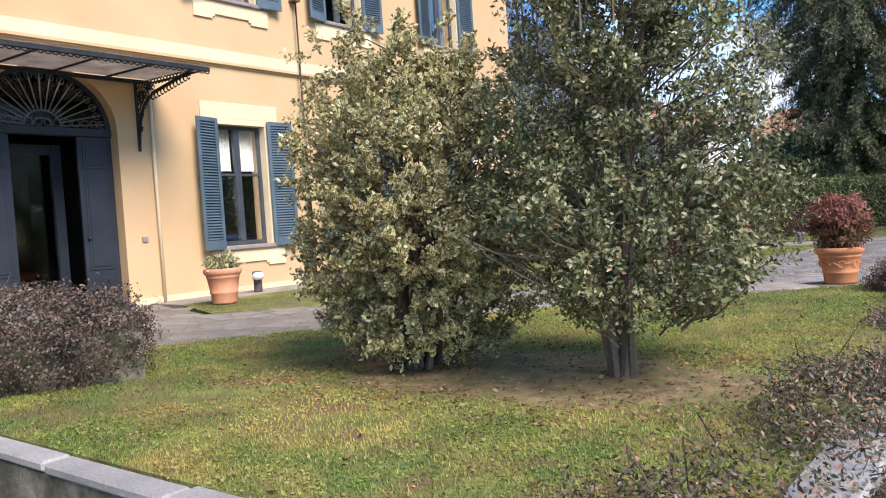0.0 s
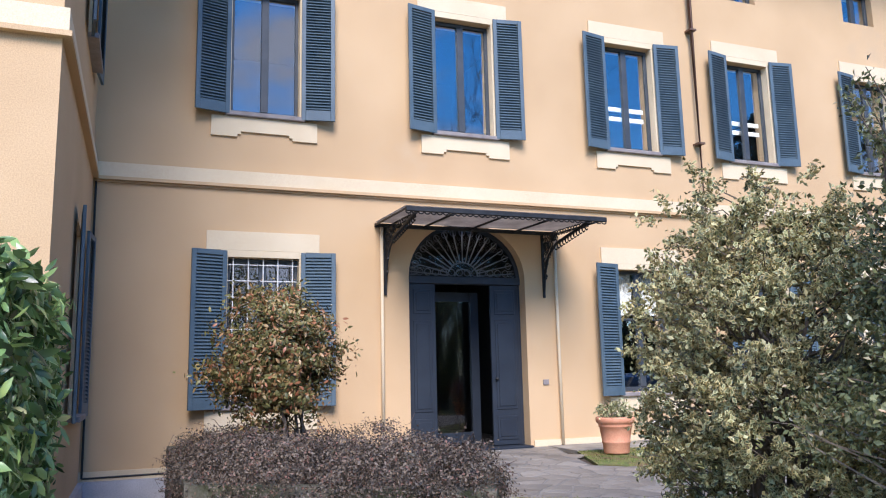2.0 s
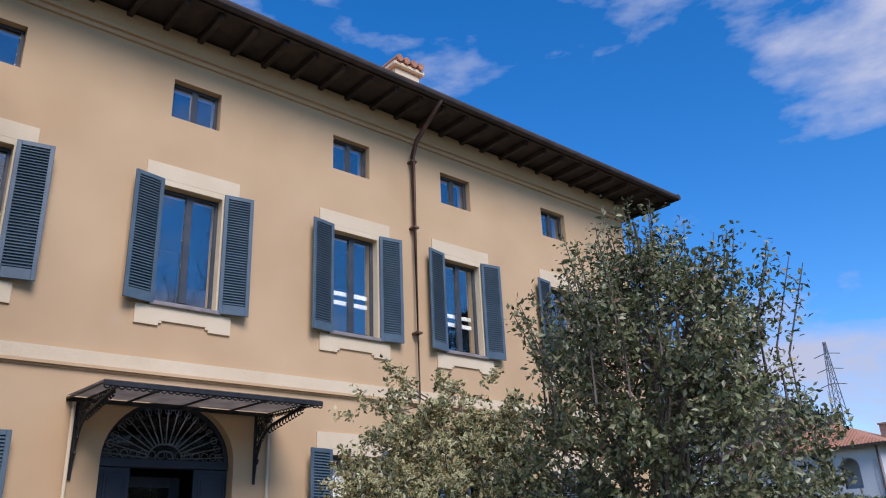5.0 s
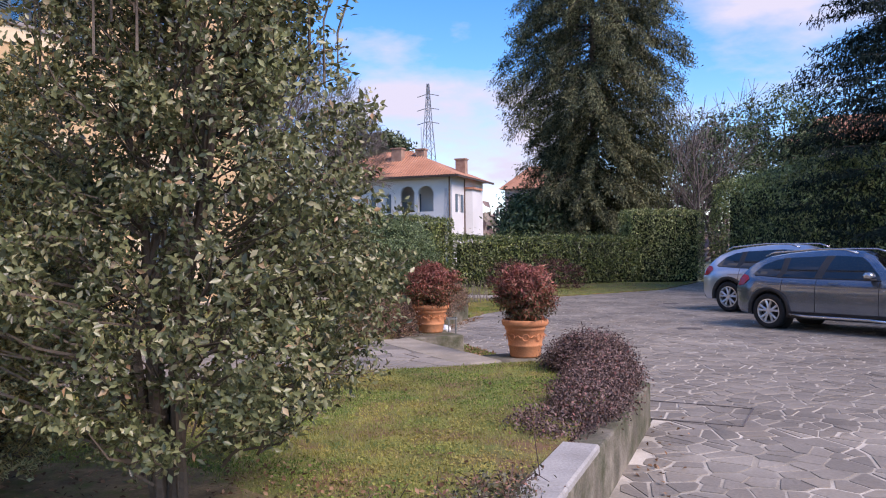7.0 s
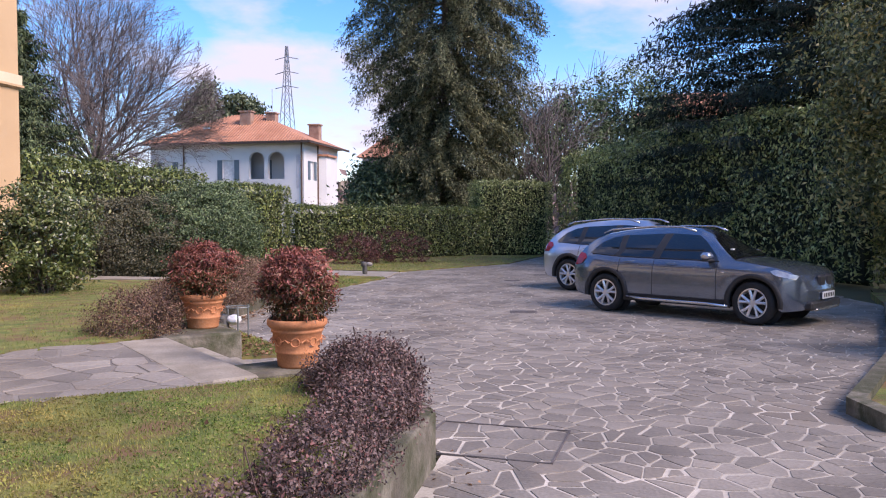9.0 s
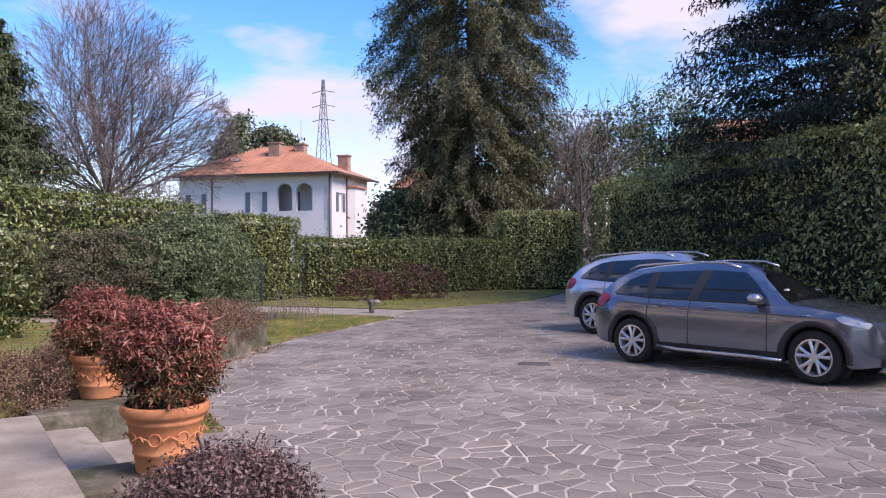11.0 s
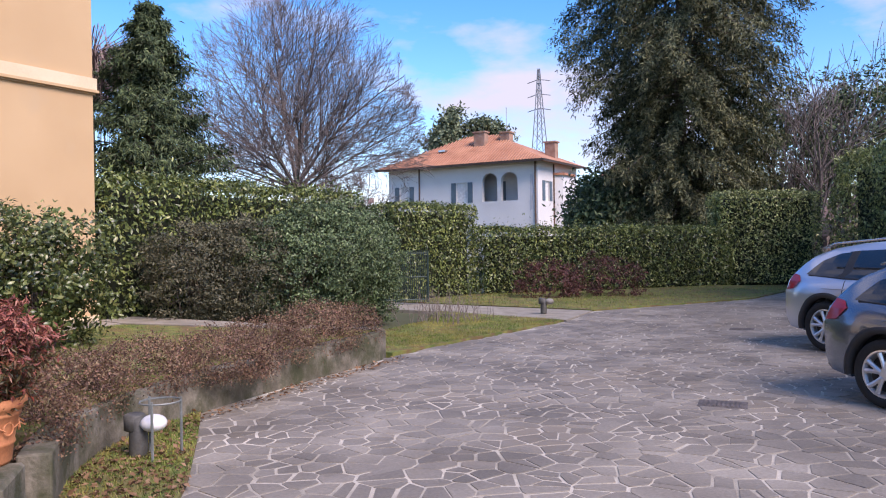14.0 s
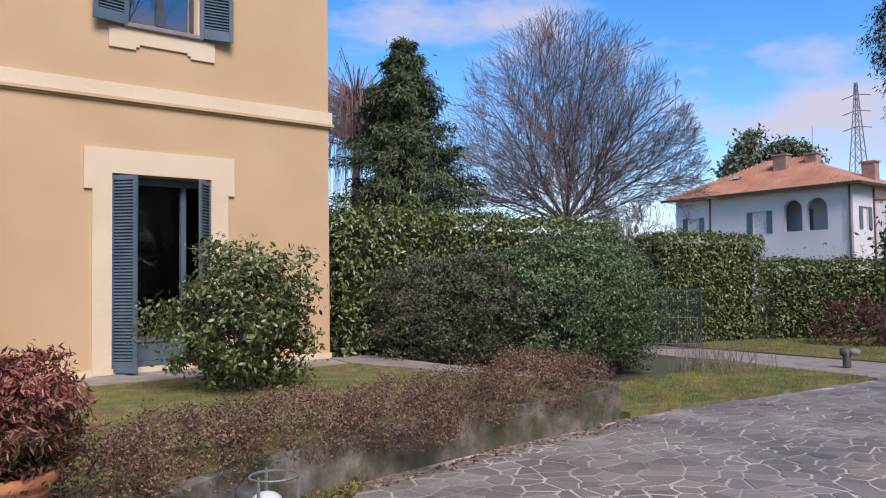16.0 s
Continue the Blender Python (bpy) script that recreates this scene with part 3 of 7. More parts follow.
# garden steps between the two pots
S_U, S_N, S_O = Vector((0.733, -0.68, 0)), Vector((0.68, 0.733, 0)), Vector((-3.9, 9.55, 0))
S_M = Matrix(((S_U.x, S_N.x, 0, S_O.x), (S_U.y, S_N.y, 0, S_O.y), (0, 0, 1, 0), (0, 0, 0, 1)))
steps = thing("garden_steps", (-3.9, 10.2, 0), "worn stone garden steps between two terracotta pots", "steps", kind="structure")
for lo, hi in (((-1.42, 0.0, -0.1), (0.95, 0.5, 0.405)), ((-1.4, 0.5, -0.1), (0.26, 0.86, 0.275)), ((-1.4, 0.86, -0.1), (0.26, 1.22, 0.135))):
    part("step", box(bmesh.new(), lo, hi, 0.018, S_M), M_STEP, steps)
for u, h in ((-1.68, 0.40), (0.53, 0.37)):
    part("block", box(bmesh.new(), (u - 0.27, 0.45, -0.1), (u + 0.27, 1.28, h), 0.02, S_M), M_CONCRETE, steps, "mossy concrete end block")

# raised planter by the door
PLANTER = [(-7.4, 1.32), (-5.92, 3.22), (-7.0, 3.8), (-10.4, 3.4), (-11.4, 1.32)]
solo("planter_wall", strip(bmesh.new(), PLANTER + [PLANTER[0]], 0.16, -0.7, 0.72), M_CONCRETE, "stained concrete wall of a raised planting bed", "planter", kind="structure")
solo("planter_soil", prism(bmesh.new(), [(-7.5, 1.5), (-6.1, 3.2), (-7.0, 3.65), (-10.3, 3.3), (-11.2, 1.5)], 0.3, 0.62), M_SOIL, "dark soil of the raised bed", "soil", kind="structure")
# the sunken side way
bm = bmesh.new()
a = [bm.verts.new(p) for p in ((-5.6, -0.2, 0.0), (-5.6, 1.5, 0.0), (-7.0, 1.5, -0.03), (-12.1, 1.5, -0.42), (-12.1, 0.1, -0.42), (-7.0, -0.2, -0.03))]
bm.faces.new(a[::-1])
bmesh.ops.solidify(bm, geom=list(bm.faces), thickness=0.08)
solo("pavement_side", bm, M_STONE, "dark damp paving of the side way", "paving", kind="structure")


# ---- the villa ----
FX = -11.9
villa = thing("villa", (-16.0, 9.0, 0.0), "three-storey ochre stucco villa with blue-grey shutters", "house")


def pierced(bm, u0, u1, z0, z1, holes, depth, put):
    """A wall of some depth with square openings; put(u, z, d) places a point."""
    us = sorted({u0, u1, *[h[0] for h in holes], *[h[1] for h in holes]})
    zs = sorted({z0, z1, *[h[2] for h in holes], *[h[3] for h in holes]})
    solid = {}
    for i in range(len(us) - 1):
        for k in range(len(zs) - 1):
            um, zm = (us[i] + us[i + 1]) / 2, (zs[k] + zs[k + 1]) / 2
            solid[i, k] = not any(h[0] < um < h[1] and h[2] < zm < h[3] for h in holes)
    made = {}

    def v(u, z, d):
        key = (round(u, 4), round(z, 4), d)
        if key not in made:
            made[key] = bm.verts.new(put(u, z, d))
        return made[key]
    for (i, k), s in solid.items():
        if not s:
            continue
        a, b, c, d = us[i], us[i + 1], zs[k], zs[k + 1]
        bm.faces.new((v(a, c, 0), v(b, c, 0), v(b, d, 0), v(a, d, 0)))
        bm.faces.new((v(a, c, depth), v(a, d, depth), v(b, d, depth), v(b, c, depth)))
        for (di, dk), (p, q) in {(-1, 0): ((a, c), (a, d)), (1, 0): ((b, c), (b, d)), (0, -1): ((a, c), (b, c)), (0, 1): ((a, d), (b, d))}.items():
            if not solid.get((i + di, k + dk), False):
                bm.faces.new((v(*p, 0), v(*q, 0), v(*q, depth), v(*p, depth)))
    return bm


def on_front(u, z, d):
    return (FX - d, u, z)


BAYS = (2.48, 5.69, 8.91, 11.61, 14.86)
ATTIC = (2.46, 5.63, 8.83, 11.57, 14.77)
HALF = 0.515
DOOR_Y0, DOOR_Y1, SPRING, ARCH = 4.68, 6.66, 3.06, 3.93
FR_Y0, FR_Y1 = 14.14, 15.57
holes = [(c - HALF, c + HALF, 5.40, 7.36) for c in BAYS]
holes += [(c - 0.43, c + 0.43, 8.65, 9.38) for c in ATTIC]
holes += [(c - HALF, c + HALF, 1.20, 3.26) for c in (2.49, 8.92, 11.62)]
holes += [(DOOR_Y0, DOOR_Y1, 0.42, ARCH), (FR_Y0, FR_Y1, 0.42, 3.23)]
front = part("front_wall", pierced(bmesh.new(), 0.0, 17.62, -0.8, 10.35, holes, 0.42, on_front), M_STUCCO, villa)


def arch_points(n=24):
    c, a, b = (DOOR_Y0 + DOOR_Y1) / 2, (DOOR_Y1 - DOOR_Y0) / 2, ARCH - SPRING
    return [(c - a * math.cos(math.pi * i / n), SPRING + b * math.sin(math.pi * i / n)) for i in range(n + 1)]


bm = bmesh.new()
ap = arch_points()
rim = [[bm.verts.new((FX - d, y, z)) for y, z in ap] for d in (0.0, 0.42)]
top = [[bm.verts.new((FX - d, y, ARCH + 0.002)) for y, z in ap] for d in (0.0, 0.42)]
for i in range(len(ap) - 1):
    bm.faces.new((rim[0][i], rim[0][i + 1], top[0][i + 1], top[0][i]))
    bm.faces.new((rim[0][i], rim[1][i], rim[1][i + 1], rim[0][i + 1]))
    bm.faces.new((rim[1][i], top[1][i], top[1][i + 1], rim[1][i + 1]))
part("arch_spandrel", bm, M_STUCCO, villa)

# side, back and inner walls
part("gable_wall", pierced(bmesh.new(), FX - 0.42, -22.0, -0.8, 10.35, [], 0.42, lambda u, z, d: (u, 17.62 - d, z)), M_STUCCO, villa)
part("back_wall", boxes(((-22.4, -6.5, -0.8), (-22.0, 17.62, 10.35))), M_STUCCO, villa)
part("wing_wall", pierced(bmesh.new(), -11.9, -7.2, -0.8, 10.35, [(-10.7, -9.7, 1.2, 3.26), (-10.7, -9.7, 5.4, 7.36)], 0.4, lambda u, z, d: (u, 0.2 - d, z)), M_STUCCO, villa)
part("wing_front_wall", boxes(((-7.6, -6.5, -0.8), (-7.2, -0.2, 10.35)), ((-22.0, -6.9, -0.8), (-7.2, -6.5, 10.35))), M_STUCCO, villa)
# unseen floors and partitions, added and coloured near-black as room shade
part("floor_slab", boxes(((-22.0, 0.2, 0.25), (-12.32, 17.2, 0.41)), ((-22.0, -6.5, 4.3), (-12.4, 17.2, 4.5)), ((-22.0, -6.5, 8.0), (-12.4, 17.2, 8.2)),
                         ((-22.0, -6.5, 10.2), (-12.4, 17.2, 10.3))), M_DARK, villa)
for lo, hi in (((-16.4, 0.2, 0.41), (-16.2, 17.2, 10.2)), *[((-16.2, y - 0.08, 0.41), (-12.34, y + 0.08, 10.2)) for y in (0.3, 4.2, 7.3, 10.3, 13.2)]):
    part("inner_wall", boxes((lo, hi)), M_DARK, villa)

# string course, plinth line, cornice
bm = boxes(((FX, 0.2, 4.31), (FX + 0.05, 17.67, 4.51)), ((FX, 17.62, 4.31), (FX - 3, 17.67, 4.51)), ((-11.85, 0.2, 4.31), (-7.2, 0.25, 4.51)), ((-7.2, -6.5, 4.31), (-7.15, 0.25, 4.51)))
part("string_course", bm, M_TRIM, villa)
bm = boxes(((FX, 0.25, 4.265), (FX + 0.075, 17.695, 4.31)), ((FX, 0.25, 4.235), (FX + 0.03, 17.65, 4.263)), ((-11.8, 0.2, 4.265), (-7.2, 0.275, 4.31)), ((-7.2, -6.5, 4.265), (-7.125, 0.275, 4.31)))
part("course_mould", bm, M_STUCCO, villa)
CORNICE = (((FX, 0.2, 9.80), (FX + 0.05, 17.67, 9.88)), ((FX, 0.2, 9.885), (FX + 0.11, 17.73, 9.95)), ((FX, 0.2, 9.955), (FX + 0.06, 17.68, 10.3)), ((-22, 17.62, 9.80), (FX, 17.70, 9.95)))
for lo, hi in CORNICE:
    part("cornice", boxes((lo, hi)), M_STUCCO, villa)
bm = boxes(((FX, 6.72, 0.36), (FX + 0.03, 17.64, 0.50)), ((FX, 0.2, 0.30), (FX + 0.03, 4.6, 0.42)))
part("plinth_line", bm, M_TRIM, villa)
part("grey_plinth", boxes(((FX, 0.22, -0.8), (FX + 0.06, 2.2, 0.298)), ((-11.84, 0.2, -0.8), (-7.2, 0.26, 0.298))), M_PLINTH, villa, "pale grey rendered plinth")

# eaves and roof
OVER = 1.0
for lo, hi in (((FX - 0.2, -6.5, 10.36), (FX + OVER, 18.6, 10.39)), ((-22.5, 17.4, 10.36), (FX - 0.2, 18.6, 10.39)), ((-10.9, -6.5, 10.36), (-6.2, 1.2, 10.39))):
    part("eave_board", boxes((lo, hi)), M_WOOD, villa)
for i in range(30):
    y = 0.6 + i * 0.62
    part("rafter", boxes(((FX, y - 0.05, 10.22), (FX + OVER - 0.06, y + 0.05, 10.358)), bevel=0.008), M_WOOD, villa)
for i in range(8):
    x = FX - 0.6 - i * 0.9
    part("rafter", boxes(((x - 0.05, 17.72, 10.22), (x + 0.05, 18.55, 10.358))), M_WOOD, villa)
part("fascia", boxes(((FX + OVER, -6.5, 10.30), (FX + OVER + 0.03, 18.63, 10.44)), ((-22.5, 18.6, 10.30), (FX + OVER + 0.03, 18.63, 10.44))), M_WOOD, villa)
bm = bmesh.new()
ev = [bm.verts.new(p) for p in ((FX + OVER, -7.5, 10.395), (FX + OVER, 18.6, 10.395), (-23.2, 18.6, 10.395), (-23.2, -7.5, 10.395))]
rg = [bm.verts.new(p) for p in ((-17.1, -1.5, 12.9), (-17.1, 12.4, 12.9))]
for f in ((ev[0], ev[1], rg[1], rg[0]), (ev[1], ev[2], rg[1]), (ev[2], ev[3], rg[0], rg[1]), (ev[3], ev[0], rg[0]), (ev[3], ev[2], ev[1], ev[0])):
    bm.faces.new(f)
roof = part("roof", bm, M_TILE, villa)
bm = bmesh.new()
for k in range(90):
    y = -6.0 + k * 0.275
    tube(bm, [(FX + OVER + 0.06, y, 10.43), (FX + OVER - 0.5, y, 10.64)], 0.085, 6)
tagged(part("eave_tile", bm, M_TILE, roof), kind="stuff")
part("gutter", tube(bmesh.new(), [(FX + OVER + 0.10, -6.5, 10.40), (FX + OVER + 0.10, 18.72, 10.40)], 0.085, 10), M_WOOD, villa, "dark metal gutter")
part("gutter", tube(bmesh.new(), [(FX + OVER + 0.18, 18.72, 10.40), (-22, 18.72, 10.40)], 0.085, 10), M_WOOD, villa, "dark metal gutter")
chim = part("chimney", boxes(((-14.0, 11.0, 10.8), (-13.2, 11.75, 12.75)), ((-14.1, 10.9, 12.755), (-13.1, 11.85, 12.87)), bevel=0.02), M_TRIM, villa)
bm = bmesh.new()
for y in (10.98, 11.2, 11.42, 11.64):
    tube(bm, [(-14.15, y + 0.06, 12.95), (-13.05, y + 0.06, 12.95)], 0.10, 7)
part("chimney_cap", bm, M_TILE, chim)

# pipes
bm = tube(bmesh.new(), [(FX + 0.11, 10.3, 0.4), (FX + 0.11, 10.3, 9.45), (FX + 0.25, 10.3, 9.75), (FX + OVER - 0.1, 10.3, 10.2), (FX + OVER + 0.1, 10.3, 10.36)], 0.05, 10)
dp = part("downpipe", bm, M_PIPE, villa, "brown metal downpipe", True)
for z in (1.2, 3.4, 5.6, 7.8, 9.3):
    part("pipe_clip", boxes(((FX, 10.23, z), (FX + 0.17, 10.37, z + 0.035))), M_PIPE, dp)
for y in (4.24, 7.21):
    part("drain_pipe", tube(bmesh.new(), [(FX + 0.05, y, 0.42), (FX + 0.05, y, 3.78)], 0.026, 8), M_TRIM, villa, "thin cream drain pipe", True)
part("cable_duct", tube(bmesh.new(), [(FX + 0.03, 0.24, 0.34), (FX + 0.03, 0.24, 4.23)], 0.014, 6), M_IRON, villa)
part("cable_duct", tube(bmesh.new(), [(FX + 0.03, 0.24, 0.34), (FX + 0.03, 2.4, 0.36)], 0.014, 6), M_IRON, villa)
part("bell_plate", boxes(((FX, 6.92, 1.36), (FX + 0.02, 7.02, 1.44))), M_SILL, villa)


# windows
def apron(bm, c, z, put):
    """The cream panel under a sill, with a raised middle."""
    rows = ((-0.77, -0.40), (0.40, 0.77))
    for a, b in rows:
        box(bm, put(c + a, z - 0.30, 0.0), put(c + b, z + 0.0, 0.035))
    box(bm, put(c - 0.40, z - 0.22, 0.0), put(c + 0.40, z, 0.035))
    for s in (-1, 1):
        box(bm, put(c + s * 0.40 - 0.05, z - 0.26, 0.0), put(c + s * 0.40 + 0.05, z - 0.01, 0.033))
    return bm


def front_put(u, z, d):
    return (FX + d, u, z)


def shutter(parent, hinge_y, side, z0, z1, angle, w=0.5, origin_x=FX):
    """A louvred shutter folded back on the wall; side -1 lies toward lower y."""
    bm = bmesh.new()
    fr = 0.065
    box(bm, (0, 0, z0), (0.035, fr, z1), 0.004)
    box(bm, (0, w - fr, z0), (0.035, w, z1), 0.004)
    for a, b in ((z0, z0 + 0.16), (z1 - 0.07, z1)):
        box(bm, (0, fr, a), (0.035, w - fr, b), 0.004)
    n = int((z1 - z0 - 0.23) / 0.046)
    for i in range(n):
        z = z0 + 0.165 + (i + 0.5) * (z1 - z0 - 0.24) / n
        q = [bm.verts.new(p) for p in ((0.004, fr, z + 0.022), (0.004, w - fr, z + 0.022), (0.034, w - fr, z - 0.014), (0.034, fr, z - 0.014))]
        bm.faces.new(q)
    q = [bm.verts.new(p) for p in ((0.003, fr, z0 + 0.16), (0.003, w - fr, z0 + 0.16), (0.003, w - fr, z1 - 0.07), (0.003, fr, z1 - 0.07))]
    bm.faces.new(q)
    m = Matrix.Translation((origin_x + 0.055, hinge_y, 0)) @ Matrix.Diagonal((1, side, 1, 1)) @ Matrix.Rotation(radians(-angle), 4, "Z")
    bmesh.ops.transform(bm, matrix=m, verts=bm.verts)
    return part("shutter", bm, M_SHUTTER, parent, "blue-grey louvred shutter")


def casement(c, z0, z1, w, mid=True, bars=(), white=False, arched=False):
    """Frame and sashes in an opening of the front wall."""
    x0, x1, t = FX - 0.20, FX - 0.13, 0.06
    rows = [((x0, c - w, z0), (x1, c - w + t, z1)), ((x0, c + w - t, z0), (x1, c + w, z1)),
            ((x0, c - w + t, z0), (x1, c + w - t, z0 + 0.08)), ((x0, c - w + t, z1 - t), (x1, c + w - t, z1))]
    if mid:
        rows.append(((x0 - 0.01, c - 0.055, z0 + 0.08), (x1 + 0.012, c + 0.055, z1 - t)))
    for z in bars:
        rows.append(((x0 + 0.01, c - w + t, z - 0.02), (x1 - 0.01, c - 0.055, z + 0.02)))
        rows.append(((x0 + 0.01, c + 0.055, z - 0.02), (x1 - 0.01, c + w - t, z + 0.02)))
    return boxes(*rows, bevel=0.006)


def pane(c0, c1, z0, z1, parent, x=None, mat=M_GLASS):
    x = FX - 0.165 if x is None else x
    ob = part("pane", boxes(((x, c0, z0), (x + 0.006, c1, z1))), mat, parent)
    ob.visible_shadow = False


def tall_window(c, z0, z1, name, tilt, upper, bars=(), curtain=None, grille=False):
    win = part(name, casement(c, z0, z1, HALF, True, bars), M_FRAME, villa)
    pane(c - HALF + 0.06, c - 0.055, z0 + 0.08, z1 - 0.06, win)
    pane(c + 0.055, c + HALF - 0.06, z0 + 0.08, z1 - 0.06, win)
    part("sill", boxes(((FX - 0.13, c - 0.58, z0 - 0.07), (FX + 0.09, c + 0.58, z0 - 0.002)), bevel=0.01), M_SILL, win)
    part("apron", apron(bmesh.new(), c, z0 - 0.072, front_put), M_TRIM, win, "cream stucco panel")
    part("lintel_band", boxes(((FX, c - 0.80, z1 + 0.10), (FX + 0.03, c + 0.80, z1 + 0.37))), M_TRIM, win)
    part("surround", boxes(((FX - 0.128, c + HALF - 0.012, z0), (FX + 0.028, c + HALF + 0.09, z1 + 0.10)), ((FX - 0.128, c - HALF - 0.09, z0), (FX + 0.028, c - HALF + 0.012, z1 + 0.10)),
                           ((FX, c - HALF + 0.012, z1 + 0.002), (FX + 0.028, c + HALF - 0.012, z1 + 0.098))), M_TRIM, win)
    shutter(win, c - HALF - 0.01, -1, z0 - 0.05, z1 + 0.08, tilt[0])
    shutter(win, c + HALF + 0.01, 1, z0 - 0.05, z1 + 0.08, tilt[1])
    if curtain:
        for a, b in ((c - HALF + 0.05, c - 0.03), (c + 0.03, c + HALF - 0.05)):
            bm = bmesh.new()
            k = 18
            vs = [[bm.verts.new((FX - 0.30 + 0.018 * math.sin(i * 1.9), a + (b - a) * i / k, z)) for i in range(k + 1)] for z in curtain]
            for i in range(k):
                bm.faces.new((vs[0][i], vs[0][i + 1], vs[1][i + 1], vs[1][i]))
            part("curtain", bm, M_CURTAIN, win, "pale net curtain", True)
    if grille:
        bm = bmesh.new()
        for i in range(5):
            y = c - 0.42 + 0.21 * i
            tube(bm, [(FX - 0.05, y, z0), (FX - 0.05, y, z1)], 0.009, 6)
        for i in range(9):
            z = z0 + 0.12 + 0.23 * i
            tube(bm, [(FX - 0.05, c - HALF, z), (FX - 0.05, c + HALF, z)], 0.007, 5)
        part("grille", bm, M_WHITE, win, "pale iron window grille")
    return win


tall_window(2.48, 5.40, 7.36, "window", (14, 10), True)
tall_window(5.69, 5.40, 7.36, "window", (12, 9), True)
for c, tl in ((8.91, (11, 8)), (11.61, (12, 9))):
    wd = tall_window(c, 5.40, 7.36, "window", tl, True)
    part("inner_rail", boxes(((FX - 0.30, c - 0.46, 6.02), (FX - 0.27, c + 0.46, 6.10)), ((FX - 0.30, c - 0.46, 6.20), (FX - 0.27, c + 0.46, 6.28))), M_WHITE, wd, "white inner rail")
tall_window(14.86, 5.40, 7.36, "window", (10, 9), True)
tall_window(2.49, 1.20, 3.26, "window", (16, 10), False, grille=True)
tall_window(8.92, 1.20, 3.26, "window", (14, 10), False, bars=(2.42,), curtain=(2.5, 3.22))
tall_window(11.62, 1.20, 3.26, "window", (12, 9), False, bars=(2.42,))
for c in ATTIC:
    win = part("attic_window", casement(c, 8.65, 9.38, 0.43, True), M_FRAME, villa)
    pane(c - 0.38, c - 0.05, 8.72, 9.32, win)
    pane(c + 0.05, c + 0.38, 8.72, 9.32, win)

# wing windows, seen from the side
for z0, z1 in ((1.2, 3.26), (5.4, 7.36)):
    win = part("window", boxes(((-10.7, -0.02, z0), (-10.6, 0.06, z1)), ((-9.8, -0.02, z0), (-9.7, 0.06, z1)), ((-10.6, -0.02, z1 - 0.07), (-9.8, 0.06, z1)), ((-10.6, -0.02, z0), (-9.8, 0.06, z0 + 0.08))), M_FRAME, villa)
    part("pane", boxes(((-10.6, 0.02, z0 + 0.08), (-9.8, 0.026, z1 - 0.07))), M_GLASS, win)
    part("sill", boxes(((-10.75, 0.06, z0 - 0.06), (-9.65, 0.32, z0 - 0.003))), M_SILL, win)
    for hx, s in ((-10.7, -1), (-9.7, 1)):
        ob = shutter(win, 0.0, 1, z0 - 0.05, z1 + 0.08, 5, origin_x=-0.02)
        base = Vector(villa.location)
        ob.data.transform(Matrix.Translation(base))
        ob.data.transform(Matrix.Translation((hx, 0.2, 0)) @ Matrix.Diagonal((s, 1, 1, 1)) @ Matrix.Rotation(radians(-90), 4, "Z") @ Matrix.Diagonal((-1, 1, 1, 1)))
        ob.data.transform(Matrix.Translation(-base))

# entrance door with fanlight
yc = (DOOR_Y0 + DOOR_Y1) / 2
door = part("entrance_door", boxes(((FX - 0.30, DOOR_Y0, SPRING - 0.09), (FX - 0.16, DOOR_Y1, SPRING + 0.03)), ((FX - 0.30, DOOR_Y0, 0.42), (FX - 0.20, DOOR_Y0 + 0.05, SPRING - 0.09)),
                                   ((FX - 0.30, DOOR_Y1 - 0.05, 0.42), (FX - 0.20, DOOR_Y1, SPRING - 0.09)), ((FX - 0.34, DOOR_Y0, 0.36), (FX + 0.12, DOOR_Y1, 0.432)), bevel=0.008), M_DOOR, villa)


def leaf(y0, y1, x0, parent, name="door_leaf"):
    z0, z1 = 0.44, SPRING - 0.1
    rows = [((x0 - 0.05, y0, z0), (x0, y1, z1))]
    for a, b in ((z0 + 0.08, z0 + 0.45), (z0 + 0.55, z0 + 1.95), (z0 + 2.05, z1 - 0.08)):
        rows.append(((x0, y0 + 0.07, a), (x0 + 0.012, y1 - 0.07, b)))
        rows.append(((x0 + 0.012, y0 + 0.11, a + 0.05), (x0 + 0.022, y1 - 0.11, b - 0.05)))
    return part(name, boxes(*rows, bevel=0.006), M_DOOR, parent, "dark blue panelled door leaf")


leaf(DOOR_Y0 + 0.05, DOOR_Y0 + 0.49, FX - 0.17, door)
lf = leaf(DOOR_Y1 - 0.55, DOOR_Y1 - 0.05, FX - 0.17, door)
part("door_knob", lathe(bmesh.new(), [(0.02, 0), (0.03, 0.02), (0.02, 0.04)], (FX - 0.14, DOOR_Y1 - 0.48, 1.45), 12), M_IRON, lf)
ob = part("inner_door", boxes(((FX - 0.80, DOOR_Y0 + 0.42, 0.43), (FX - 0.75, DOOR_Y0 + 0.54, 2.9)), ((FX - 0.80, DOOR_Y1 - 0.66, 0.43), (FX - 0.73, DOOR_Y1 - 0.52, 2.9)),
                             ((FX - 0.80, DOOR_Y0 + 0.54, 0.43), (FX - 0.75, DOOR_Y1 - 0.66, 0.62)), ((FX - 0.80, DOOR_Y0 + 0.54, 2.75), (FX - 0.75, DOOR_Y1 - 0.66, 2.9))), M_DOOR, door)
pane(DOOR_Y0 + 0.54, DOOR_Y1 - 0.66, 0.62, 2.75, ob, FX - 0.78, M_DOORGLASS)
bm = bmesh.new()
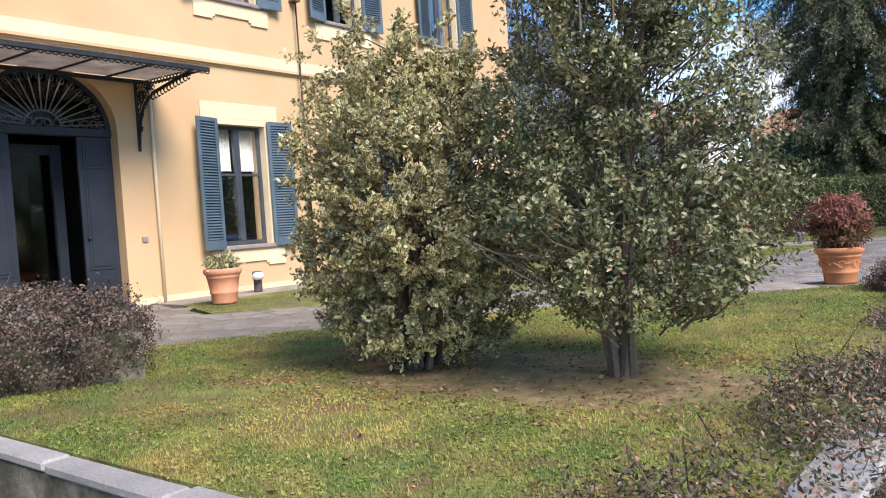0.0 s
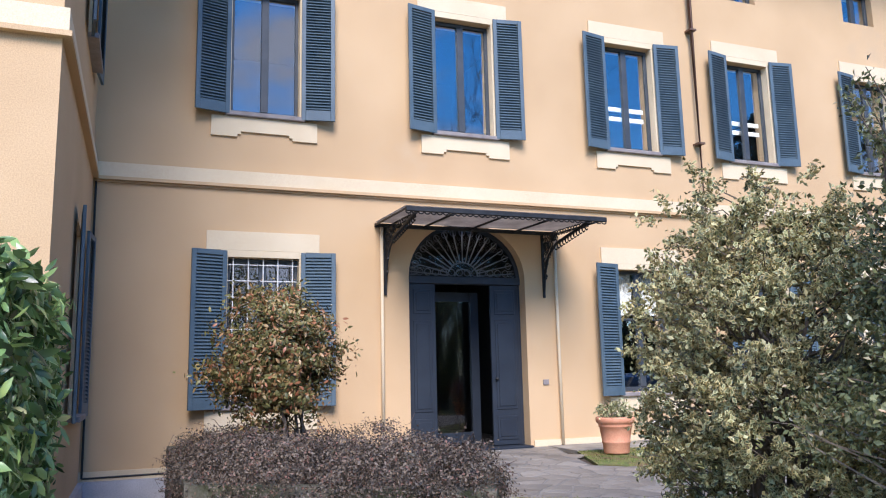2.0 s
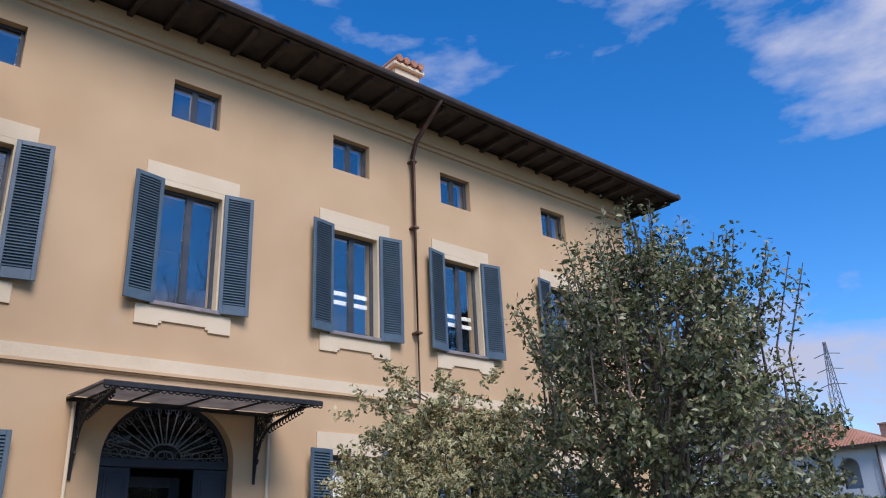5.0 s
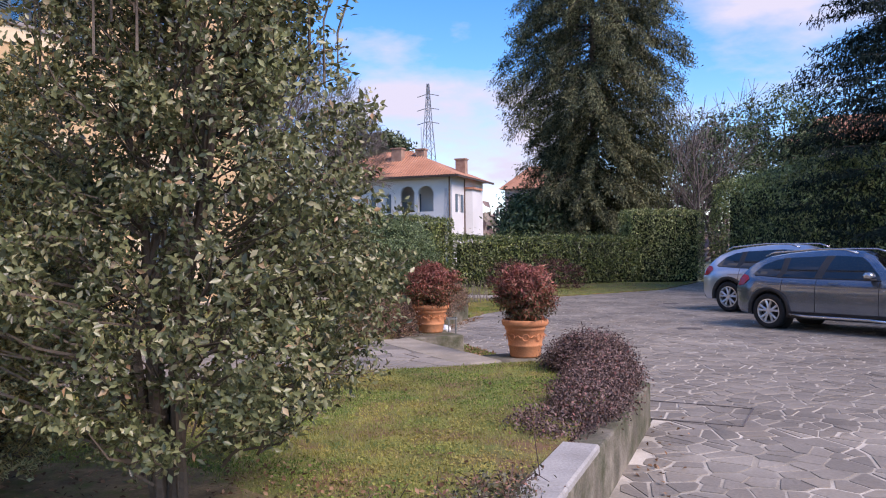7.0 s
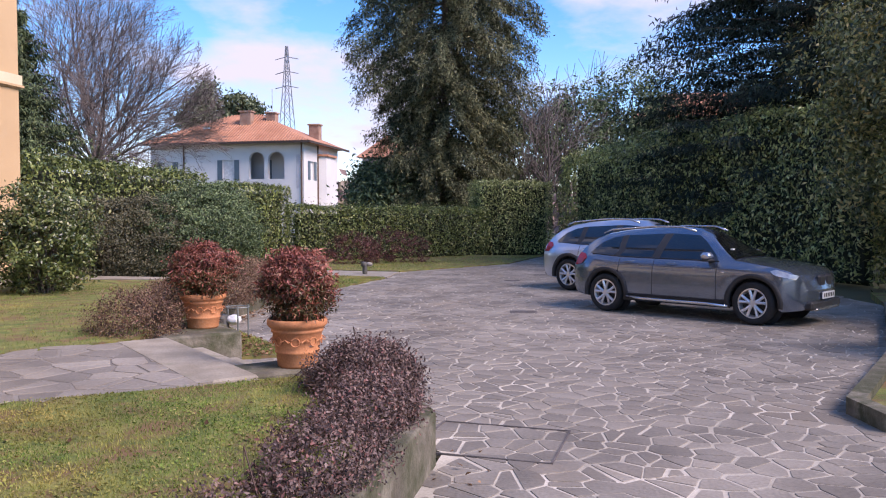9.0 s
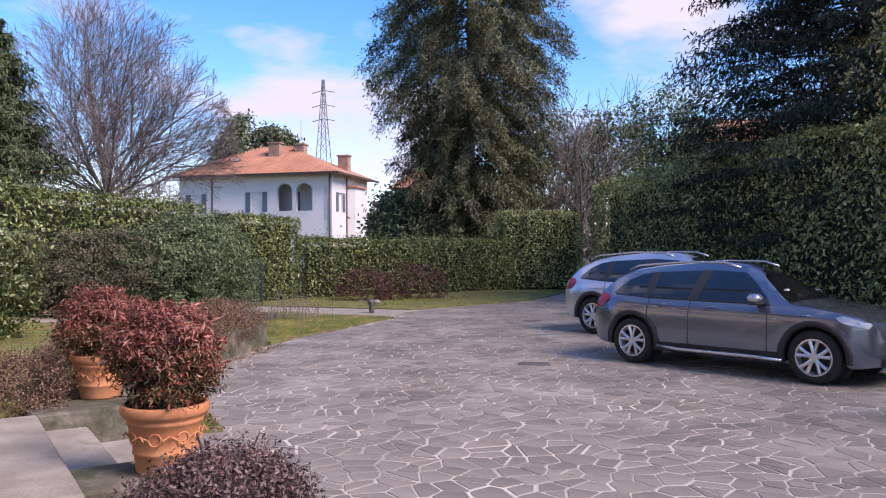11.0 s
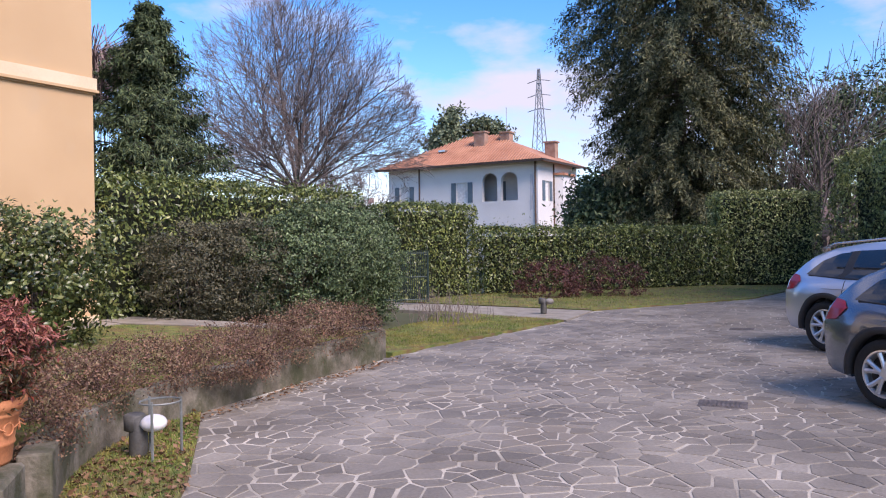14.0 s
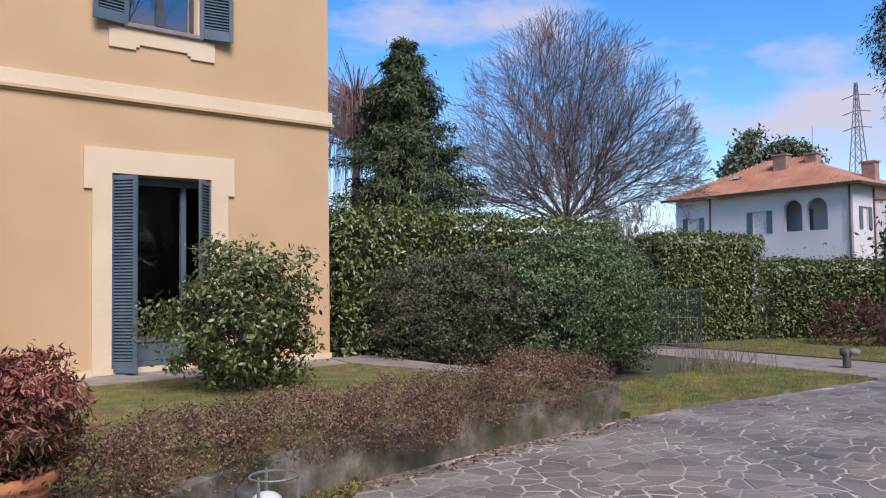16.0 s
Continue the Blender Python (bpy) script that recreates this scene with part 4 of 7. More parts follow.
for k in range(17):
    a = math.pi * (k + 0.5) / 17
    r0, (rx, rz) = 0.26, (0.93, ARCH - SPRING - 0.07)
    p0 = (FX - 0.22, yc + r0 * math.cos(a), SPRING + 0.03 + r0 * math.sin(a) * 0.9)
    p1 = (FX - 0.22, yc + rx * math.cos(a), SPRING + 0.03 + rz * math.sin(a))
    tube(bm, [p0, p1], 0.011, 5)
    q = Vector(p1) * 0.86 + Vector(p0) * 0.14
    tube(bm, [q + Vector((0, 0.05 * math.cos(t), 0.05 * math.sin(t))) for t in [2 * math.pi * i / 10 for i in range(11)]], 0.007, 4, False)
for r in (0.26, 0.14):
    tube(bm, [(FX - 0.22, yc + r * math.cos(math.pi * i / 16), SPRING + 0.03 + r * 0.9 * math.sin(math.pi * i / 16)) for i in range(17)], 0.012, 5)
for k in range(14):
    cy = DOOR_Y0 + 0.12 + k * 0.135
    tube(bm, [(FX - 0.22, cy + 0.055 * math.cos(t), SPRING + 0.10 + 0.055 * math.sin(t)) for t in [2 * math.pi * i / 10 for i in range(11)]], 0.008, 4, False)
part("fan_grille", bm, M_GRILLE, door, "wrought iron sunburst fanlight grille")
bm = bmesh.new()
fr = [[bm.verts.new((FX - 0.24 + d, yc + (y - yc) * s, SPRING + (z - SPRING) * s)) for y, z in ap] for s, d in ((1.0, 0.06), (0.93, 0.06), (0.93, 0.0), (1.0, 0.0))]
for k in range(4):
    for i in range(len(ap) - 1):
        bm.faces.new((fr[k][i], fr[k][i + 1], fr[(k + 1) % 4][i + 1], fr[(k + 1) % 4][i]))
part("fan_frame", bm, M_DOOR, door)
bm = bmesh.new()
bm.faces.new([bm.verts.new((FX - 0.235, y, z)) for y, z in ap])
part("fan_pane", bm, M_DOORGLASS, door)

# iron canopy over the door
canopy = part("canopy", boxes(((FX + 1.49, 4.14, 3.735), (FX + 1.54, 7.28, 3.80)), ((FX, 4.14, 3.79), (FX + 0.04, 7.28, 3.85)), bevel=0.006), M_IRON, villa, "iron and glass door canopy")
bm = bmesh.new()
q = [bm.verts.new(p) for p in ((FX + 0.02, 4.14, 3.865), (FX + 1.53, 4.14, 3.81), (FX + 1.53, 7.28, 3.81), (FX + 0.02, 7.28, 3.865))]
bm.faces.new(q)
bmesh.ops.solidify(bm, geom=list(bm.faces), thickness=0.012)
part("canopy_sheet", bm, surface("rusty_sheet", (0.34, 0.31, 0.29), (0.52, 0.48, 0.44), 4.0, 40, 0.6, 0.2), canopy, "weathered canopy sheet")
for y in (4.15, 4.93, 5.71, 6.49, 7.27):
    part("canopy_rib", tube(bmesh.new(), [(FX + 0.03, y, 3.825), (FX + 1.50, y, 3.775)], 0.016, 6), M_IRON, canopy)
for y in (4.30, 7.00):
    bm = bmesh.new()
    box(bm, (FX + 0.005, y - 0.02, 2.75), (FX + 0.035, y + 0.02, 3.80), 0.004)
    tube(bm, [(FX + 0.03, y, 2.85), (FX + 0.08, y, 3.15), (FX + 0.22, y, 3.42), (FX + 0.5, y, 3.58), (FX + 1.49, y, 3.74)], 0.022, 6)
    for cx, cz, r in ((0.16, 3.55, 0.10), (0.13, 3.28, 0.06), (0.38, 3.68, 0.065), (0.10, 3.08, 0.045)):
        pts = []
        for i in range(22):
            t = i / 21 * 3.2 * math.pi
            rr = r * (1 - 0.7 * i / 21)
            pts.append((FX + cx + rr * math.cos(t), y, cz + rr * math.sin(t)))
        tube(bm, pts, 0.014, 5)
    for i in range(17):
        cx = 0.09 + i * 0.083
        top = 3.80 - 0.05 * cx / 1.5
        deep = 0.13 + 0.72 * max(0.0, 1 - cx / 0.62) ** 1.6
        for j in range(int(deep / 0.082)):
            cz, r = top - 0.045 - j * 0.082, 0.040 - 0.006 * (j % 2)
            tube(bm, [(FX + cx + r * math.cos(t), y, cz + r * math.sin(t)) for t in [j + i + 1.75 * math.pi * k / 9 for k in range(10)]], 0.0105, 4, False)
    for i in range(12):
        cx = 0.48 + i * 0.085
        cz = 3.58 + (cx - 0.5) * 0.16 - 0.01
        tube(bm, [(FX + cx + 0.042 * math.cos(t), y, cz - 0.05 + 0.042 * math.sin(t)) for t in [1.7 * math.pi * k / 9 for k in range(10)]], 0.013, 4, False)
    part("bracket", bm, M_IRON, canopy, "scrolled wrought iron bracket")
bm = bmesh.new()
for i in range(35):
    y = 4.18 + i * 0.09
    tube(bm, [(FX + 1.515, y + 0.038 * math.cos(t), 3.735 + 0.03 * math.sin(t)) for t in [math.pi + math.pi * k / 6 for k in range(7)]], 0.010, 4, False)
part("fringe", bm, M_IRON, canopy)

# french door with its cream surround
fd = part("french_door", boxes(((FX - 0.32, FR_Y0, 3.12), (FX - 0.24, FR_Y1, 3.23)), ((FX - 0.32, FR_Y0 + 0.28, 0.42), (FX - 0.24, FR_Y0 + 0.36, 3.12)), ((FX - 0.32, FR_Y1 - 0.36, 0.42), (FX - 0.24, FR_Y1 - 0.28, 3.12)),
                               ((FX - 0.31, FR_Y0 + 0.36, 0.42), (FX - 0.25, FR_Y1 - 0.36, 0.55)), ((FX - 0.31, FR_Y0 + 0.36, 0.82), (FX - 0.25, FR_Y1 - 0.36, 0.92)),
                               ((FX - 0.30, FR_Y0 + 0.36, 0.55), (FX - 0.27, FR_Y1 - 0.36, 0.82)), bevel=0.006), M_SHUTTER, villa)
pane(FR_Y0 + 0.36, FR_Y1 - 0.36, 0.92, 3.12, fd, FX - 0.285, M_DOORGLASS)
for hy, s in ((FR_Y0 + 0.005, 1), (FR_Y1 - 0.005, -1)):
    shutter(fd, hy, s, 0.44, 3.20, 48, w=0.42, origin_x=FX - 0.10)
part("door_surround", boxes(((FX, 13.88, 0.42), (FX + 0.04, FR_Y0, 3.0)), ((FX, FR_Y1, 0.42), (FX + 0.04, 15.84, 3.0)), ((FX, 13.77, 3.0), (FX + 0.042, FR_Y0, 3.58)), ((FX, FR_Y1, 3.0), (FX + 0.042, 15.94, 3.58)),
                            ((FX, FR_Y0, 3.232), (FX + 0.042, FR_Y1, 3.58))), M_TRIM, fd, "cream stucco surround")
part("threshold", boxes(((FX - 0.3, FR_Y0, 0.34), (FX + 0.15, FR_Y1, 0.425)), bevel=0.01), M_SILL, fd)


# ---- garden ----
def shrub(name, label, category, base, centre, radii, n, leaf, leaf_mat, seed, stem_mat=None, stem_count=8, inner=0.5, clumps=0, clump=0.1, rough=0.25, lump=1.6,
          flat=0.0, r0=0.02, spread=0.7, droop=0.0, along=0.3, group="", squash=0.8, full=False):
    rng = np.random.default_rng(seed)
    ob = thing(name, base, label, category, group)
    if stem_count:
        part("branch", stems(base, centre, np.array(radii) * 0.9, stem_count, rng, r0), stem_mat or M_BARK, ob)
    P, N = crown_points(n, centre, radii, rng, inner, clump, clumps, rough, lump, flat, squash)
    keep = P[:, 2] > base[2] + 0.01
    leaves("foliage", P[keep], N[keep], leaf[0], leaf[1], leaf_mat, ob, rng, spread=spread, droop=droop, along=along, full=full)
    return ob


def hedge(name, label, p0, p1, width, height, n, leaf, leaf_mat, seed, z=0.0, rough=0.10, category="hedge", lump=0.9, core=True, shag=0.0, full=False):
    """A clipped hedge along a line: a near-black box painted as the shade inside, and leaves on every face."""
    rng = np.random.default_rng(seed)
    p0, p1 = np.array(p0), np.array(p1)
    d = p1 - p0
    length = np.linalg.norm(d)
    d = d / length
    s = np.array((-d[1], d[0]))
    ob = thing(name, (*((p0 + p1) / 2), z), label, category)
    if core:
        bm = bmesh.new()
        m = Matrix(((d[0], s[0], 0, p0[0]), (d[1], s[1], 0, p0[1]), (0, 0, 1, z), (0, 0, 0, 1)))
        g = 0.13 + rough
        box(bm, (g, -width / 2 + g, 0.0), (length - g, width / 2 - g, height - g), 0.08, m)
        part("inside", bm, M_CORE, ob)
    areas = np.array([length * height, length * height, length * width, width * height, width * height])
    face = rng.choice(5, n, p=areas / areas.sum())
    u, v, w = rng.uniform(0, length, n), rng.uniform(-width / 2, width / 2, n), rng.uniform(0.02, 1, n) ** 0.9 * height
    N = np.zeros((n, 3))
    for f, (du, dv, dz) in enumerate(((0, 1, 0), (0, -1, 0), (0, 0, 1), (1, 0, 0), (-1, 0, 0))):
        k = face == f
        N[k] = (*(d * du + s * dv), dz)
        if dv:
            v[k] = dv * width / 2
        if dz:
            w[k] = height
        if du:
            u[k] = length if du > 0 else 0.0
    P = np.stack([p0[0] + d[0] * u + s[0] * v, p0[1] + d[1] * u + s[1] * v, z + w], 1)
    P += N * (rough * lumps(P, lump, seed)[:, None] + rng.normal(0, 0.045, (n, 1)))
    P[:, 2] = np.maximum(P[:, 2], z + 0.02)
    leaves("foliage", P, N, leaf[0], leaf[1], leaf_mat, ob, rng, spread=0.65, droop=0.6, full=full)
    if shag:
        k = int(shag * length)
        u, v = rng.uniform(0, length, k), rng.uniform(-width / 2, width / 2, k)
        hgt = rng.exponential(0.10, k)
        P = np.stack([p0[0] + d[0] * u + s[0] * v, p0[1] + d[1] * u + s[1] * v, z + height + hgt], 1)
        leaves("shoot", P, np.tile((0, 0, 1.0), (k, 1)), leaf[0], leaf[1] * 0.8, leaf_mat, ob, rng, spread=1.0)
    return ob


# the two big hollies on the front lawn
def tapering(rows, base, rng, clumps, rough=0.22, inner=0.45, seed=0.0):
    """Spray places in a crown whose width follows rows of (height, radius)."""
    hs, rs = [h for h, r in rows], [r for h, r in rows]
    w = rng.uniform(hs[0], hs[-1], clumps * 4)
    keep = rng.uniform(0, max(rs), clumps * 4) < np.interp(w, hs, rs)
    w = w[keep][:clumps]
    m = len(w)
    a = rng.uniform(0, 2 * np.pi, m)
    k = 1 + rough * lumps(np.column_stack([np.cos(a) * 1.2, np.sin(a) * 1.2, w * 1.4]), 1.3, seed)
    r = np.interp(w, hs, rs) * np.sqrt(rng.uniform(inner ** 2, 1, m)) * k
    return np.column_stack([base[0] + np.cos(a) * r, base[1] + np.sin(a) * r, w]), np.column_stack([np.cos(a), np.sin(a), np.full(m, 0.45)])


def sprays(C, D, per, reach, rng):
    """Leaf places strung along the end of a twig at each spray."""
    m = len(C)
    D = unit(D + rng.normal(0, 0.45, (m, 3)))
    t = rng.uniform(-1, 1, (m, per, 1)) * reach
    P = C[:, None, :] + D[:, None, :] * t + rng.normal(0, reach * 0.19, (m, per, 3))
    return P.reshape(-1, 3), np.repeat(D, per, 0), D


def twig_mesh(C, D, base, rng, reach, r=0.006, rise=0.5):
    """Twigs that run from the middle of a bush out to its sprays."""
    bm = bmesh.new()
    for c, d in zip(C, D):
        out = c[:2] - np.array(base)
        s = np.array((base[0] + out[0] * rng.uniform(0.35, 0.65), base[1] + out[1] * rng.uniform(0.35, 0.65), max(0.5, c[2] - np.linalg.norm(out) * rng.uniform(0.1, 0.7) * rise - 0.03)))
        mid = (s + c) / 2 + rng.normal(0, 0.035, 3)
        tube(bm, [s, mid, c, c + d * reach], [r * 1.5, r, r * 0.7, r * 0.3], 3, cap=False)
    return bm


rng = np.random.default_rng(11)
holly = thing("holly_tree", (-2.76, 4.34, 0.4), "tall dark green holly with several stems and bare twigs inside", "tree")
part("trunk", stems((-2.76, 4.34, 0.4), (-2.72, 4.4, 1.75), (0.62, 0.62, 1.35), 9, rng, 0.028, 6, 0.22, 0.04, 0.35), M_BARK, holly)
C, D = tapering([(0.74, 0.46), (0.95, 0.78), (1.3, 0.86), (1.8, 0.75), (2.3, 0.68), (2.65, 0.54), (2.9, 0.34), (3.1, 0.10)], (-2.70, 4.40), rng, 1000, 0.5, 0.36, 3.0)
P, N, D = sprays(C, D, 56, 0.115, rng)
m = 46
a, r = rng.uniform(0, 2 * np.pi, m), 0.66 * np.sqrt(rng.uniform(0.0, 1, m))
S = np.column_stack([-2.70 + r * np.cos(a), 4.40 + r * np.sin(a), np.interp(r, (0.0, 0.3, 0.55, 0.7), (3.0, 2.85, 2.55, 2.3))])
E = S + np.column_stack([0.22 * r * np.cos(a), 0.22 * r * np.sin(a), rng.uniform(0.22, 0.42, m)])
t = rng.uniform(0, 1, (m, 62, 1))
Q = S[:, None, :] * (1 - t) + E[:, None, :] * t + rng.normal(0, 0.026, (m, 62, 3))
P, N = np.concatenate([P, Q.reshape(-1, 3)]), np.concatenate([N, np.repeat(unit(E - S), 62, 0)])
bm = bmesh.new()
for p, q in zip(S, E):
    tube(bm, [p - (0, 0, 0.25), p, q], [0.007, 0.005, 0.002], 4)
tagged(part("shoot", bm, M_BARK, holly), kind="stuff")
leaves("crown", P, N, 0.034, 0.018, L_HOLLY, holly, rng, spread=0.9, along=0.7)
tagged(part("twig", twig_mesh(C[::2], D[::2], (-2.74, 4.38), rng, 0.10, 0.0045), M_BARK, holly), kind="stuff")

rng = np.random.default_rng(12)
var = thing("variegated_holly", (-4.15, 4.25, 0.4), "broad holly bush with cream-edged leaves", "shrub")
part("branch", stems((-4.15, 4.25, 0.4), (-4.15, 4.3, 1.4), (0.66, 0.66, 0.92), 14, rng, 0.028, 5, 0.15, 0.06), M_BARK, var)
C, D = tapering([(0.5, 0.42), (0.72, 0.66), (1.2, 0.78), (1.7, 0.78), (2.1, 0.66), (2.4, 0.40)], (-4.14, 4.28), rng, 1000, 0.24, 0.5, 5.0)
C2, D2 = crown_points(70, (-4.3, 4.3, 2.42), (0.76, 0.6, 0.36), rng, 0.5, 0, 0, 0.4, 2.5)
C, D = np.concatenate([C, C2]), np.concatenate([D, D2])
P, N, D = sprays(C, D, 58, 0.085, rng)
leaves("foliage", P, N, 0.036, 0.021, L_VARIEG, var, rng, spread=0.9, along=0.7, centre=L_VARCENTRE)
tagged(part("twig", twig_mesh(C[::2], D[::2], (-4.14, 4.28), rng, 0.07, 0.004), M_BARK, var), kind="stuff")

# raised bed: low cotoneaster and a bronze shrub
rng = np.random.default_rng(13)
cot = thing("cotoneaster_bed", (-8.0, 2.4, 0.62), "low spreading cotoneaster spilling over the planter wall", "shrub")
P = []
N = []
for (x, y), r, h, k in (((-6.22, 3.12), (0.48, 0.40), 0.36, 8000), ((-6.55, 2.85), (0.72, 0.62), 0.40, 15000), ((-7.05, 2.2), (0.72, 0.72), 0.42, 16000), ((-7.8, 1.85), (0.80, 0.72), 0.42, 15000), ((-8.8, 1.8), (0.95, 0.66), 0.42, 11000), ((-9.8, 1.75), (0.75, 0.58), 0.32, 7000), ((-8.3, 3.1), (1.3, 0.7), 0.40, 7000)):
    a, b = crown_points(k, (x, y, 0.68), (*r, h), rng, 0.78, 0.04, k // 22, 0.14, 2.0, 0.75)
    P.append(a)
    N.append(b)
P, N = np.concatenate(P), np.concatenate(N)
leaves("foliage", P, N, 0.028, 0.015, L_PLANTER, cot, rng, spread=0.9)
bm = bmesh.new()
for i in range(320):
    j = rng.integers(0, len(P))
    q = P[j]
    tube(bm, [q, q + N[j] * 0.06 + rng.normal(0, 0.03, 3), q + N[j] * 0.09 + rng.normal(0, 0.06, 3)], [0.004, 0.003, 0.0015], 3)
tagged(part("twig", bm, M_TWIG, cot), kind="stuff")
shrub("bronze_shrub", "rounded shrub with bronze and green leaves in the raised bed", "shrub", (-8.6, 2.25, 0.6), (-8.6, 2.2, 1.72), (0.60, 0.60, 0.74), 18000, (0.057, 0.025), L_PIERIS, 14,
      stem_count=9, inner=0.5, clumps=210, clump=0.075, rough=0.42, full=True)

# clipped laurel by the side way
hedge("laurel_hedge", "tall glossy evergreen hedge beside the sunken way", (-6.85, -0.30), (-4.5, -0.24), 1.12, 2.12, 15000, (0.115, 0.042), L_SIDE, 15, rough=0.09, full=True)


# terracotta pots
def pot(name, loc, r, h, mat, label, group, ring=True):
    ob = thing(name, loc, label, "plant pot", group)
    x, y, z = loc
    k = r
    prof = [(0.62 * k, 0), (0.66 * k, 0.02), (0.70 * k, 0.28 * h), (0.735 * k, 0.30 * h), (0.735 * k, 0.335 * h), (0.72 * k, 0.36 * h), (0.83 * k, 0.72 * h), (0.87 * k, 0.735 * h),
            (0.87 * k, 0.775 * h), (0.86 * k, 0.80 * h), (0.93 * k, 0.83 * h), (1.0 * k, 0.88 * h), (1.0 * k, 0.97 * h), (0.97 * k, h), (0.90 * k, h), (0.86 * k, 0.9 * h), (0.84 * k, 0.86 * h)]
    part("body", lathe(bmesh.new(), prof, loc, 40), mat, ob, smooth=True)
    bm = bmesh.new()
    bmesh.ops.create_circle(bm, cap_ends=True, radius=0.86 * k, segments=32, matrix=Matrix.Translation((x, y, z + 0.89 * h)))
    part("soil", bm, M_SOIL, ob)
    if ring:
        for i in range(8):
            a = 2 * math.pi * i / 8 + 0.3
            rr = 0.80 * k
            c = Vector((x + rr * math.cos(a), y + rr * math.sin(a), z + 0.55 * h))
            u = Vector((-math.sin(a), math.cos(a), 0))
            bm = tube(bmesh.new(), [c + u * 0.035 * math.cos(t) + Vector((0, 0, 0.035 * math.sin(t))) for t in [2 * math.pi * j / 12 for j in range(13)]], 0.0045, 5, False)
            for j in (-1, 1):
                tube(bm, [c + u * 0.04 * j, c + u * 0.085 * j + Vector((0, 0, 0.022)), c + u * 0.125 * j + Vector((0, 0, 0.0))], 0.0038, 5)
            part("relief", bm, mat, ob)
    return ob


def nandina(loc, rad, hgt, seed, label):
    rng = np.random.default_rng(seed)
    ob = thing("nandina", loc, label, "shrub", "red nandinas in pots")
    x, y, z = loc
    part("branch", stems((x, y, z + 0.03), (x, y, z + hgt * 0.5), (rad * 0.8, rad * 0.8, hgt * 0.5), 14, rng, 0.008, 5, 0.1, 0.05), M_TWIG, ob)
    c = (x, y, z + hgt * 0.48)
    P, N = crown_points(12500, c, (rad, rad, hgt * 0.56), rng, 0.5, 0.042, 230, 0.22, 2.4, 0.0, 0.5)
    up = (P[:, 2] - z) / hgt
    top = up + rng.normal(0, 0.16, len(P)) > 0.50
    for k, m, nm in ((top, L_NANDINA, "red_foliage"), (~top, L_NANDLOW, "green_foliage")):
        leaves(nm, P[k], N[k], 0.046, 0.013, m, ob, rng, spread=0.8, droop=0.5, along=0.7)


pot("terracotta_pot", (-2.79, 9.86, 0.372), 0.25, 0.40, M_TERRA, "orange terracotta pot with raised garlands", "pots by the steps")
nandina((-2.79, 9.86, 0.372 + 0.35), 0.275, 0.66, 21, "red and bronze nandina growing in a terracotta pot")
pot("terracotta_pot", (-4.62, 11.64, 0.402), 0.25, 0.38, M_TERRA, "orange terracotta pot with raised garlands", "pots by the steps")
nandina((-4.62, 11.64, 0.402 + 0.33), 0.345, 0.62, 22, "red nandina growing in a terracotta pot")
pot("terracotta_pot", (-10.25, 7.15, 0.412), 0.27, 0.50, M_TERRA2, "plain pink terracotta pot beside the entrance", "pots", ring=False)
shrub("potted_succulent", "sparse pale green plant in the pink pot", "plant", (-10.25, 7.15, 0.86), (-10.25, 7.15, 0.98), (0.27, 0.27, 0.16), 420, (0.085, 0.03),
      foliage("succulent_leaf", [(0, (0.10, 0.13, 0.05)), (1, (0.30, 0.30, 0.16))]), 23, stem_count=5, inner=0.3, r0=0.006)


# low garden lamps
def garden_lamp(loc, label, white=True, cage=False, turn=0.0, h=0.36):
    x, y, z = loc
    ob = thing("garden_lamp", loc, label, "lamp", "low garden lamps")
    part("post", lathe(bmesh.new(), [(0.065, 0), (0.07, 0.02), (0.07, h * 0.92), (0.055, h * 0.96)], loc, 16), M_LAMP, ob, smooth=True)
    gx, gy = x + 0.13 * math.cos(turn), y + 0.13 * math.sin(turn)
    bm = bmesh.new()
    bmesh.ops.create_uvsphere(bm, u_segments=20, v_segments=12, radius=0.074, matrix=Matrix.Translation((gx, gy, z + h * 0.80)) @ Matrix.Diagonal((1.35, 1.35, 0.9, 1)))
    part("globe", bm, M_GLOBE if white else M_LAMPC, ob, smooth=True)
    part("collar", lathe(bmesh.new(), [(0.072, h * 0.62), (0.08, h * 0.64), (0.08, h * 0.98), (0.06, h * 1.02)], (x - 0.03 * math.cos(turn), y - 0.03 * math.sin(turn), z), 16), M_LAMP, ob, smooth=True)
    if cage:
        gx, gy = gx + 0.04, gy + 0.03
        for q in (-1.1, 0.9, 3.0):
            dx, dy = gx + 0.15 * math.cos(q), gy + 0.15 * math.sin(q)
            part("guard_rod", tube(bmesh.new(), [(dx, dy, z), (dx, dy, z + 0.44)], 0.011, 6), M_GUARD, ob)
        part("guard_ring", tube(bmesh.new(), [(gx + 0.15 * math.cos(t), gy + 0.15 * math.sin(t), z + 0.42) for t in [2 * math.pi * i / 20 for i in range(21)]], 0.008, 5, False), M_GUARD, ob)
    return ob


garden_lamp((-5.14, 13.12, 0.03), "low lamp with a white globe in a grey wire guard", True, True, 0.35, 0.32)
garden_lamp((-7.0, 25.3, 0.03), "short grey garden lamp at the lawn's edge", False, False, 0.4, 0.34)
garden_lamp((-11.35, 8.62, 0.41), "low lamp with a white globe by the villa wall", True, False, -0.55, 0.34)


